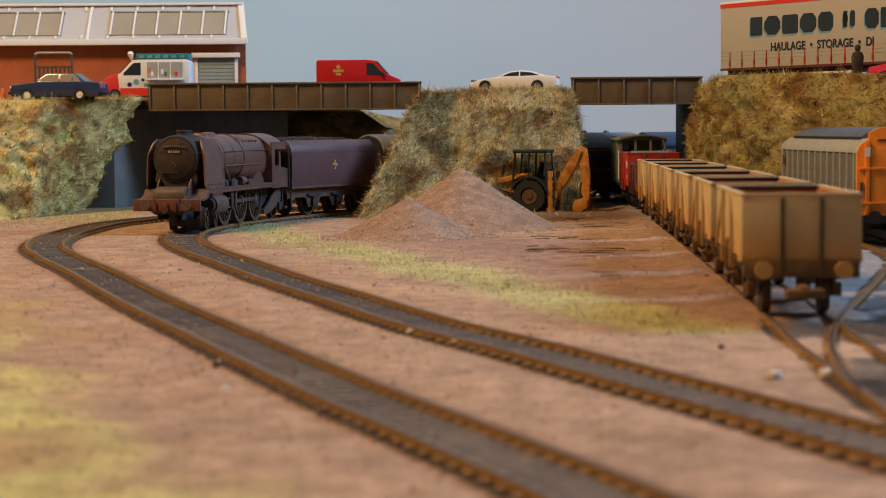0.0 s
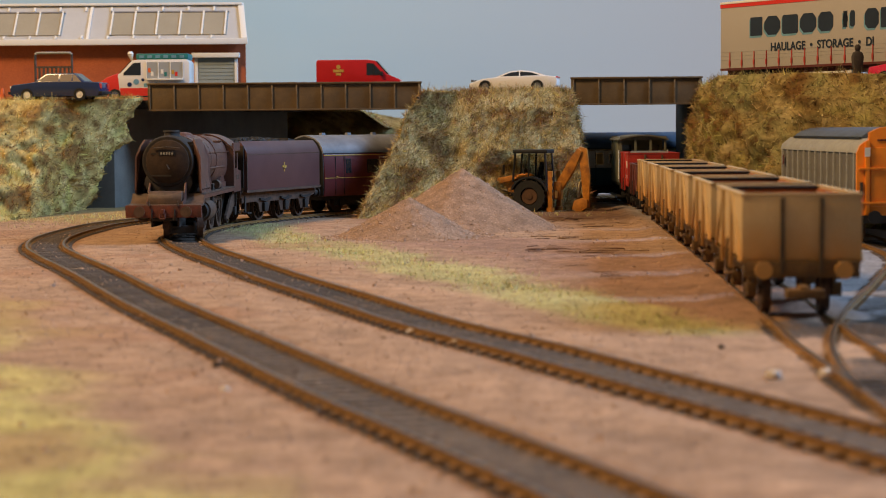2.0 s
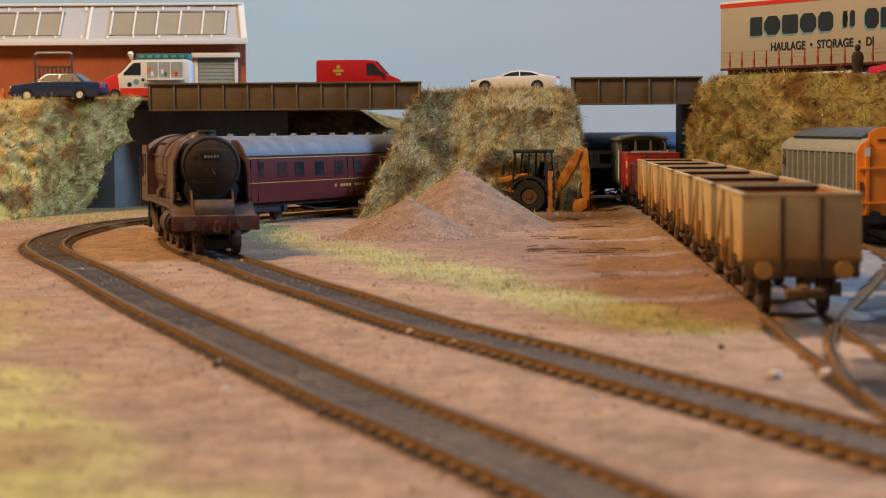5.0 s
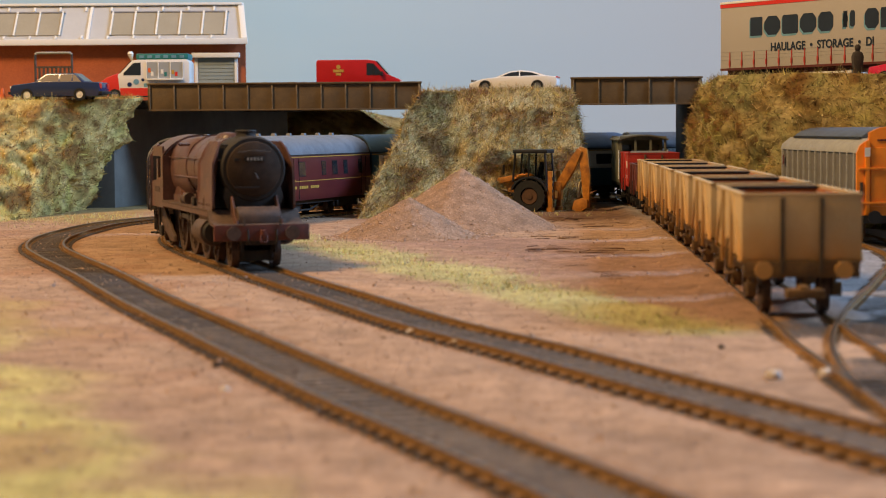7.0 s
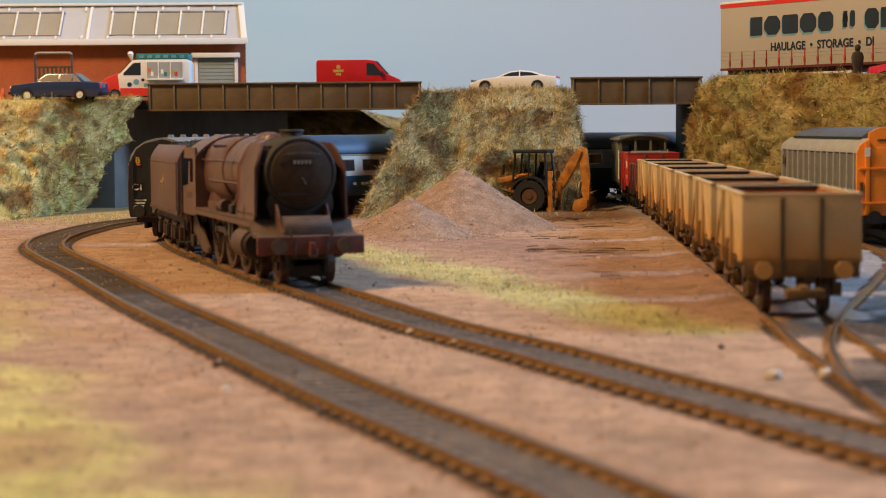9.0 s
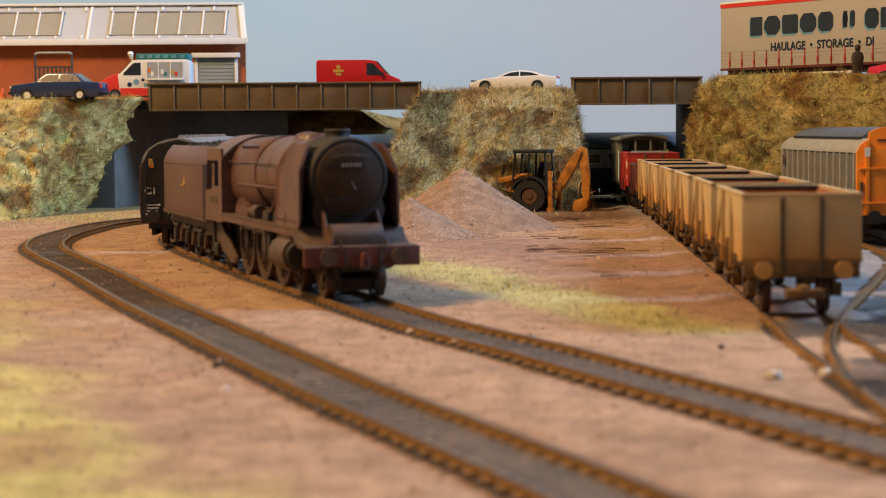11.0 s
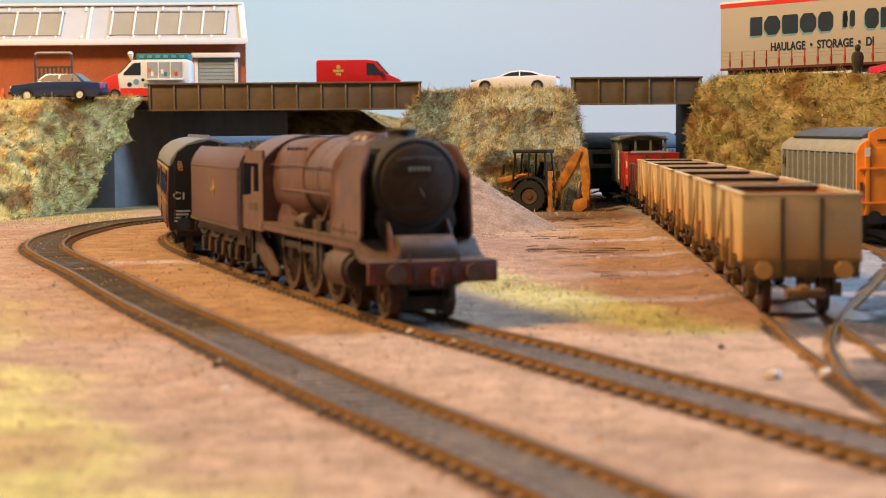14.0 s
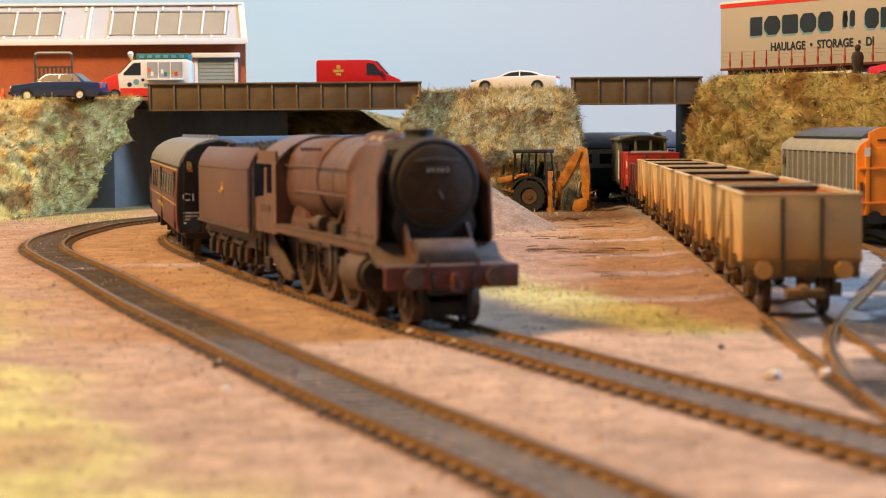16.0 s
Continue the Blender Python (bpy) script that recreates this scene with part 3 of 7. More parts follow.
bank("bank_west", [(-520, 1125.5, -3), (-330, 1154.8, -3), (-275, 1184.1, -3), (-262, 1225.2, -3), (-257, 1295.5, -3), (-253, 1367, -3)],
     [(-520, 1277.9, 74), (-330, 1283.8, 74), (-270, 1295.5, 74.5), (-232, 1336.6, 75.5), (-215, 1392.8, 77)],
     [(-520, 1664.8, 74), (-330, 1664.8, 75), (-280, 1664.8, 76), (-262, 1664.8, 77), (-248, 1477.2, 77)], 1.7,
     "grassy embankment below the factory yard", 52000, 4.2, 10.0, 1.35, 150, 50, bulge=-0.45, green=0.9, tint=(1.02, 1.0, 0.85))
bank("bank_middle", [(-21, 1262, -3), (-42, 1230, -3), (-54, 1186, -3), (-19, 1212, -3), (50, 1273.2, -3), (99, 1299, -3), (101, 1395.2, -3)],
     [(-9, 1292, 76), (-12.5, 1282, 77), (-12.5, 1272, 78), (8, 1336.6, 78.6), (58, 1341.2, 78.8), (90, 1350.6, 78.8), (92, 1401, 78)],
     [(-4, 1296, 77), (0, 1302, 78), (8, 1330, 79), (20, 1372, 79), (60, 1436.2, 79.4), (86, 1439.7, 79.4), (89, 1412.8, 78)], 4.2,
     "straw-coloured grassy mound between two bridges", 46000, 4.6, 6.0, 1.15, 150, 50, green=0.25)
bank("bank_east", [(182, 1402.2, -3), (166, 1289.7, -3), (162, 1172.4, -3), (176, 1072.8, -3), (226, 1045.8, -3), (238, 973.1, -3), (290, 861.7, -3), (400, 703.4, -3)],
     [(189, 1402.2, 78), (172, 1266.2, 81), (168, 1160.7, 84), (200, 1081, 83.5), (234, 1017.7, 80.5), (262, 968.4, 80), (315, 879.3, 80), (430, 703.4, 80)],
     [(215, 1442.1, 74), (200, 1313.1, 74), (184, 1178.3, 74), (214, 1099.7, 74), (250, 1034.1, 74), (280, 982.5, 74), (335, 893.4, 74), (450, 717.5, 74)], 8.8,
     "overgrown brown and green embankment beside the sidings", 44000, 4.4, 10.0, 1.0, 150, 46, green=1.1)
bank("bank_far", [(-260, 1758.6, -3), (-120, 1805.5, -3), (0, 1840.7, -3), (150, 1875.9, -3)], [(-260, 1840.7, 74), (-120, 1864.1, 72), (-70, 1875.9, 70), (-48, 1887.6, 55)],
     [(-260, 1640, 74), (-120, 1640, 72), (-70, 1640, 70), (-48, 1640, 55)], 5.5, "distant straw and green hillside", 5000, 4.0, 4.0, 0.9, 60, 20)

solid("lorry_park", Shape().prism([(184, 1178.3), (214, 1099.7), (250, 1034.1), (280, 982.5), (335, 893.4), (450, 717.5), (900, 1055.2), (500, 1641.4), (240, 1512.4), (215, 1442.1), (200, 1313.1)], "z", 68, 73.8), ROAD, "tarmac lorry park on the bank", "road", "structure")

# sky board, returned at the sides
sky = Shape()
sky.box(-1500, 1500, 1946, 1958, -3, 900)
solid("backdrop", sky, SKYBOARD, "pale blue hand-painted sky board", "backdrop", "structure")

# grass on the flat ground
def flat_fibres(name, count, length, test, label, tone):
    xs, ys, n = [], [], 0
    pts = []
    while len(pts) < count:
        x, y = RNG.uniform(-330, 130), RNG.uniform(200, 1266)
        if test(x, y) > RNG.random():
            pts.append((x, y))
    P = np.array(pts)
    V = np.zeros((len(P) * 4, 3))
    for k, (dx, dy) in enumerate(((0, 0), (1, 0), (1, 1), (0, 1))):
        V[k::4, 0], V[k::4, 1], V[k::4, 2] = P[:, 0] + dx, P[:, 1] + dy, -2.8
    F = np.arange(len(P) * 4).reshape(-1, 4)
    cols = np.repeat(tone(P), 4, 0)
    return fibres(name, V, F, cols, count, length, label, RNG, 0.8, 0.5)


def strip_test(x, y):
    d = polydist(np.array([x]), np.array([y]), GRASS_STRIP)[0]
    return max(0, min(1, (26 - d) / 20 + wave(x, y, 0.018, 3.0) * 0.9))


def low_test(x, y):
    edge = -36 - 0.358 * (y - 305)
    if y > 750:
        return 0
    return max(0, min(0.8, (edge - x) / 35 + wave(x, y, 0.018, 3.0) * 1.1 + 0.1))


def foot_test(x, y):
    if x < -190 and y > 1078:
        return max(0, min(1, (y - 1090) / 105 + wave(x, y, 0.03, 1.0)))
    if -70 < x < 110 and 1208 < y:
        return 0.4
    return 0


def strip_tone(P):
    k = RNG.random((len(P), 1))
    return STRAW * 0.75 * k + GREEN * 1.1 * (1 - k) + np.array((0.13, 0.14, 0.09))


flat_fibres("grass_strip", 20000, 2.2, strip_test, "short yellow-green scatter grass beside the line", strip_tone)
flat_fibres("grass_verge", 9000, 1.8, low_test, "thin yellow-green scatter grass verge", strip_tone)
flat_fibres("grass_foot", 3500, 3.0, foot_test, "straw grass tufts at the foot of the bank", strip_tone)


# ---- railway track ----
def sweep(P, offset, outline):
    """Sweeps a small (across, up) outline along a line, to one side by offset."""
    d = np.gradient(P, axis=0)
    d /= np.linalg.norm(d, axis=1)[:, None]
    nn = np.c_[-d[:, 1], d[:, 0]]
    k = len(outline)
    V = np.zeros((len(P), k, 3))
    for j, (u, z) in enumerate(outline):
        V[:, j, :2] = P + nn * (offset + u)
        V[:, j, 2] = z
    F = [(i * k + j, i * k + (j + 1) % k, (i + 1) * k + (j + 1) % k, (i + 1) * k + j) for i in range(len(P) - 1) for j in range(k)]
    return V.reshape(-1, 3), F


def laid_track(name, P, label, sleepers=True):
    t = thing(name, label, "railway track", kind="structure")
    web = [(-1.25, -2.4), (1.25, -2.4), (1.25, -1.9), (0.45, -1.5), (0.45, -0.75), (0.72, -0.45), (0.72, -0.12), (-0.72, -0.12), (-0.72, -0.45), (-0.45, -0.75), (-0.45, -1.5), (-1.25, -1.9)]
    head = [(-0.5, -0.11), (0.5, -0.11), (0.42, 0.0), (-0.42, 0.0)]
    Q = P[::4]
    for off in (-8.65, 8.65):
        for nm, out, m in (("rail", web, RAIL), ("rail_head", head, RAILTOP)):
            V, F = sweep(Q, off, out)
            sh = Shape().add(V, F)
            part(nm, sh, m, t)
    V, F = sweep(Q, 0.0, [(-7.6, -2.6), (7.6, -2.6), (7.4, -1.85), (-7.4, -1.85)])
    part("infill", Shape().add(V, F), INFILL, t, "grey ash between the rails")
    me = mesh_of("sleeper", Shape().box(-1.6, 1.6, -12.5, 12.5, -3.2, -1.5), SLEEPER, 0.2)
    chair = mesh_of("rail_chair", Shape().box(-1.3, 1.3, -1.0, 1.0, -1.6, -0.75), RAIL, 0.2)
    d = np.gradient(P, axis=0)
    step = 7
    made = 0
    rest, rest_chairs = Shape(), Shape()
    for i in range(40, min(len(P), 2350), step):
        m = put(P[i, 0], P[i, 1], RNG.normal(0, 0.05), 0, 0, math.degrees(math.atan2(d[i, 1], d[i, 0])) + RNG.normal(0, 0.7))
        if made < 150 and P[i, 1] < 1313:
            share("sleeper", me, t, m)
            made += 1
        else:
            mm = m.copy()
            mm.translation /= MM
            rest.add([mm @ Vector((x, y, z)) for x in (-1.6, 1.6) for y in (-12.5, 12.5) for z in (-3.2, -1.5)],
                     [(0, 1, 3, 2), (4, 6, 7, 5), (0, 4, 5, 1), (2, 3, 7, 6), (0, 2, 6, 4), (1, 5, 7, 3)])
        mm = m.copy()
        mm.translation /= MM
        for sgn in (-1, 1):
            for c in (-1.6, 1.6):
                rest_chairs.add([mm @ Vector((x, sgn * 8.65 + c + y, z)) for x in (-1.2, 1.2) for y in (-0.6, 0.6) for z in (-1.9, -1.1)],
                                [(0, 1, 3, 2), (4, 6, 7, 5), (0, 4, 5, 1), (2, 3, 7, 6), (0, 2, 6, 4), (1, 5, 7, 3)])
    if rest.v:
        tagged(part("far_sleepers", rest, SLEEPER, t), kind="stuff")
    tagged(part("rail_chairs", rest_chairs, RAIL, t), kind="stuff")
    return t


laid_track("track_main", PA, "curved rusty-sided main line on grey sleepers")
laid_track("track_outer", PB, "curved rusty-sided outer line on grey sleepers")
SC, PC = spline([(82, 234.5), (92, 351.7), (96, 478.3), (99.6, 533.4), (116, 830.1), (131, 1126.7), (137, 1277.9), (139, 1395.2), (140, 1445)])
laid_track("track_siding", PC, "rusty siding under the mineral wagons")
SD, PD = spline([(93, 386.9), (99, 439.7), (109, 492.4), (128, 562.8), (160, 668.3), (190, 773.8), (200, 867.6), (203, 1055.2)])
laid_track("track_second_siding", PD, "worn siding turning off behind the wagons")

# ---- bridges ----
def girder(name, x0, x1, y, z0, z1, ribs, label):
    t = thing(name, label, "bridge girder", kind="structure")
    part("web_plate", Shape().box(x0, x1, y, y + 2.0, z0, z1), GIRDER, t, bevel=0.2)
    part("top_flange", Shape().box(x0 - 0.5, x1 + 0.5, y - 1.8, y + 3.8, z1, z1 + 1.3), GIRDER, t, bevel=0.3)
    part("bottom_flange", Shape().box(x0 - 0.5, x1 + 0.5, y - 1.8, y + 3.8, z0 - 1.2, z0), GIRDER, t, bevel=0.3)
    rib = mesh_of("rib", Shape().box(-0.55, 0.55, -1.3, 0.0, 0, z1 - z0), GIRDERLT, 0.15)
    for i in range(ribs + 1):
        share("rib", rib, t, put(x0 + 1.5 + (x1 - x0 - 3) * i / ribs, y, z0))
    return t


girder("bridge_girder", -213, -15, 1395, 68.6, 86.4, 11, "long weathered brown plate girder over the main lines")
girder("bridge_girder", 93, 187, 1386, 70.8, 88.4, 5, "short weathered brown plate girder over the sidings")
# the deck's tongue behind y 1503 is added to shade the abutment wall
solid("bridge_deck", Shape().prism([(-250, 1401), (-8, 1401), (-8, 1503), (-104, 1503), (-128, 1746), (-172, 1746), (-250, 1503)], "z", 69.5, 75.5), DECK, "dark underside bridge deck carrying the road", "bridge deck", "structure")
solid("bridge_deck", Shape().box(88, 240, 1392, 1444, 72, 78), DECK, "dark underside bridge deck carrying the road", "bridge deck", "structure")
wall = Shape()
wall.prism([(-268, 1384), (-236, 1384), (-140, 1746.2), (-152, 1752), (-246, 1400), (-268, 1400)], "z", -3, 69.3)
solid("wall_abutment", wall, ABUT, "slate grey bridge abutment wall", "abutment", "structure", bevel=0.5)
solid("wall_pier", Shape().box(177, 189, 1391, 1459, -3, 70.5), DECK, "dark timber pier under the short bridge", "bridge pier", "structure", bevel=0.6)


# ---- heaps of gravel ----
def heap(name, cx, cy, rad, h, seed, label):
    n, m = 90, 46
    V = [(cx, cy, h - 3)]
    for j in range(1, m + 1):
        t = j / m
        for i in range(n):
            a = 2 * math.pi * i / n
            r = rad * t * (1 + 0.10 * noise.noise(Vector((math.cos(a) * 1.3 + seed, math.sin(a) * 1.3, seed))))
            z = h * (math.sqrt((1 - t) ** 2 + 0.022) - 0.148) / 0.863
            x, y = cx + r * math.cos(a), cy + r * math.sin(a)
            z += noise.fractal(Vector((x * 0.12, y * 0.12, seed)), 0.7, 2.0, 5) * 0.7 * (1 - t * 0.5)
            V.append((x, y, z - 3 if j < m else -4.5))
    F = [(0, 1 + i, 1 + (i + 1) % n) for i in range(n)]
    F += [(1 + (j - 1) * n + i, 1 + j * n + i, 1 + j * n + (i + 1) % n, 1 + (j - 1) * n + (i + 1) % n) for j in range(1, m) for i in range(n)]
    me = bpy.data.meshes.new(name)
    me.from_pydata(np.array(V) * MM, [], F)
    lay_tone(me, np.repeat(np.array((0.33, 0.215, 0.145))[None], len(V), 0))
    me.materials.append(GROUND)
    me.polygons.foreach_set("use_smooth", [True] * len(me.polygons))
    return tagged(new(name, me), label, "gravel heap", kind="stuff")


heap("gravel_heap", 11, 1061, 63, 34.5, 1.3, "tall conical heap of pinkish-grey gravel")
heap("gravel_heap", -17, 982, 44, 21.5, 4.1, "lower conical heap of pinkish-grey gravel")


def grains():
    """Loose ballast grains lying over the near ground and the heaps."""
    base = [(-1, -1, -0.6), (1, -0.8, -0.5), (0.9, 1, -0.6), (-0.8, 0.9, -0.5), (0.1, 0, 0.9)]
    fs = [(0, 3, 2, 1), (0, 1, 4), (1, 2, 4), (2, 3, 4), (3, 0, 4)]
    V, F = [], []
    dg = bpy.context.evaluated_depsgraph_get()
    for k in range(14000):
        if k < 9000:
            y = 235 + 935 * RNG.random() ** 0.8
            x = RNG.uniform(-0.28, 0.17) * y - 10
        else:
            a, r = RNG.uniform(0, 6.28), RNG.random() ** 0.5
            cx, cy, rad = ((11, 1061, 64), (-17, 982.5, 46))[k % 2]
            x, y = cx + r * rad * math.cos(a), cy + r * rad * math.sin(a)
        hit, p, *_ = scene.ray_cast(dg, Vector((x * MM, y * MM, 0.06)), Vector((0, 0, -1)))
        if not hit or p.z > 0.032:
            continue
        s = RNG.uniform(0.14, 0.42) * (2.0 if RNG.random() < 0.03 else 1)
        rot = Euler(RNG.uniform(0, 6.28, 3)).to_matrix()
        o = len(V)
        V += [tuple(p / MM + rot @ Vector(b) * s) for b in base]
        F += [tuple(i + o for i in q) for q in fs]
    me = bpy.data.meshes.new("ballast_grains")
    me.from_pydata(np.array(V) * MM, [], F)
    me.materials.append(STONE)
    return tagged(new("ballast_grains", me), "loose pale and brown ballast grains", "gravel", kind="stuff")


def cracks():
    """Thin dark lips of dried mud across the yard, each a low ragged ridge."""
    sh = Shape()
    for k in range(120):
        y = RNG.uniform(690, 1180)
        x = RNG.uniform(36, 30 + 0.056 * y)
        if (x - 11) ** 2 + (y - 1061) ** 2 < 66 ** 2:
            continue
        n, a, w = int(RNG.integers(3, 8)), RNG.normal(0.1, 0.22), RNG.uniform(0.10, 0.24)
        pts = [(x, y)]
        for i in range(n):
            a += RNG.normal(0, 0.35)
            pts.append((pts[-1][0] + 2.6 * math.cos(a), pts[-1][1] + 2.6 * math.sin(a)))
        rings = []
        for i, (u, v) in enumerate(pts):
            h = w * math.sin(math.pi * (i + 0.4) / (n + 0.8))
            rings.append([(u, v - h, -2.6), (u, v, -1.85 + h * 0.9), (u, v + h, -2.6)])
        sh.loft(rings)
    me = mesh_of("mud_lips", sh, MUD)
    tagged(new("mud_lips", me), "thin dark lips of dried mud across the yard", "mud", kind="stuff")


MUD = mat("dark_dried_mud", (0.17, 0.085, 0.052), (0.09, 0.05, 0.032), 300, 0.95, 0, 0.4)
cracks()
bpy.context.view_layer.update()
grains()


def pebble(x, y, r, material, label, seed):
    rr = np.random.default_rng(seed)
    bm = bmesh.new()
    bmesh.ops.create_icosphere(bm, subdivisions=2, radius=r * MM)
    for v in bm.verts:
        v.co *= 1 + 0.25 * noise.noise(v.co * 900 + Vector((seed, 0, 0)))
        v.co.z *= 0.65
    me = bpy.data.meshes.new("pebble")
    bm.to_mesh(me)
    bm.free()
    me.materials.append(material)
    ob = tagged(new("pebble", me), label, "stone", "loose stones on the ground")
    ob.matrix_basis = put(x, y, -1.8 + r * 0.35, 0, 0, rr.uniform(0, 360))


WHITESTONE = mat("pale_stone", (0.62, 0.55, 0.48), (0.45, 0.38, 0.32), 400, 0.8)
DARKSTONE = mat("dark_clod", (0.09, 0.06, 0.04), (0.05, 0.035, 0.025), 400, 0.95)
pebble(72, 417.4, 1.9, WHITESTONE, "pale pebble lying near the sidings", 3)
pebble(84, 419.7, 1.8, WHITESTONE, "pale pebble lying near the sidings", 4)
pebble(3, 488.9, 1.2, WHITESTONE, "small pale pebble beside the rail", 5)
pebble(-9, 515.9, 1.2, WHITESTONE, "small pale pebble beside the rail", 6)
pebble(-53, 445.5, 1.1, DARKSTONE, "small dark clod on the ballast", 7)
pebble(69, 474.8, 1.0, DARKSTONE, "dark tuft of earth at the grass edge", 8)
pebble(-46, 401, 1.2, WHITESTONE, "small pale pebble beside the outer rail", 9)

# ---- train ----
def arc(cx, cz, r, a0, a1, n):
    return [(cx + r * math.cos(radians(a0 + (a1 - a0) * i / n)), cz + r * math.sin(radians(a0 + (a1 - a0) * i / n))) for i in range(n + 1)]


def spoked_wheel(r, spokes, w=2.6, crank=0.0):
    """One connected wheel: a flanged tyre and a hub, bridged by spokes."""
    sh = Shape()
    n = spokes * 2
    half = 0.34
    def turn(rad, k):
        mid = 2 * math.pi * (k // 2) / spokes
        return mid + (-1 if k % 2 == 0 else 1) * min(half / rad, math.pi / spokes * 0.8)
    prof = [(r, -w / 2), (r, 0.9), (r + 0.8, 0.95), (r + 0.8, 1.6), (r * 0.85, 1.6), (r * 0.85, 0.6), (r * 0.85, -0.6), (r * 0.85, -w / 2)]
    hub = [(r * 0.24, 0.6), (r * 0.24, 1.3), (0.3, 1.3), (0.3, -w / 2 - 0.4), (r * 0.24, -w / 2 - 0.4), (r * 0.24, -0.6)]
    vs, fs = [], []
    for rad, y in prof + hub:
        for k in range(n):
            a = turn(max(rad, r * 0.24), k)
            vs.append((rad * math.cos(a), y, rad * math.sin(a)))
    P, Hn = len(prof), len(hub)
    for k in range(n):
        k2 = (k + 1) % n
        for j in range(P):
            j2 = (j + 1) % P
            if j == 5 and k % 2 == 0:
                continue
            fs.append((j * n + k, j * n + k2, j2 * n + k2, j2 * n + k))
        for j in range(Hn):
            j2 = (j + 1) % Hn
            if j == Hn - 1 and k % 2 == 0:
                continue
            fs.append(((P + j) * n + k, (P + j) * n + k2, (P + j2) * n + k2, (P + j2) * n + k))
        if k % 2 == 0:
            o1, o2, h1, h2 = 5 * n, 6 * n, P * n, (P + Hn - 1) * n
            fs += [(o1 + k, o1 + k2, h1 + k2, h1 + k), (o2 + k, h2 + k, h2 + k2, o2 + k2), (o1 + k, h1 + k, h2 + k, o2 + k), (o1 + k2, o2 + k2, h2 + k2, h1 + k2)]
    sh.add(vs, fs)
    if crank:
        sh.cyl((-crank, -w / 2 - 1.0, 0), (-crank, w / 2, 0), 1.3, 10)
    return sh


def disc_wheel(r, w=2.4):
    sh = Shape()
    sh.ring((0, 0, 0), "y", r, r * 0.78, w, 24)
    sh.ring((0, 1.1, 0), "y", r + 0.7, r * 0.7, 0.6, 24)
    sh.cyl((0, -0.7, 0), (0, 0.7, 0), r * 0.8, 24)
    sh.cyl((0, -w / 2 - 0.3, 0), (0, w / 2, 0), r * 0.25, 12)
    return sh


TURNING = []   # (wheel, rest pose, radius, vehicle)
SWAYING = []   # rods that circle with the wheels


def add_wheel(parent, shape_mesh, x, y, r, vehicle, flip):
    m = put(x, y, r, 0, 0, 180 if flip else 0)
    ob = share("wheel", shape_mesh, parent, m)
    TURNING.append((ob, (x, y, r), flip, vehicle))
    return ob


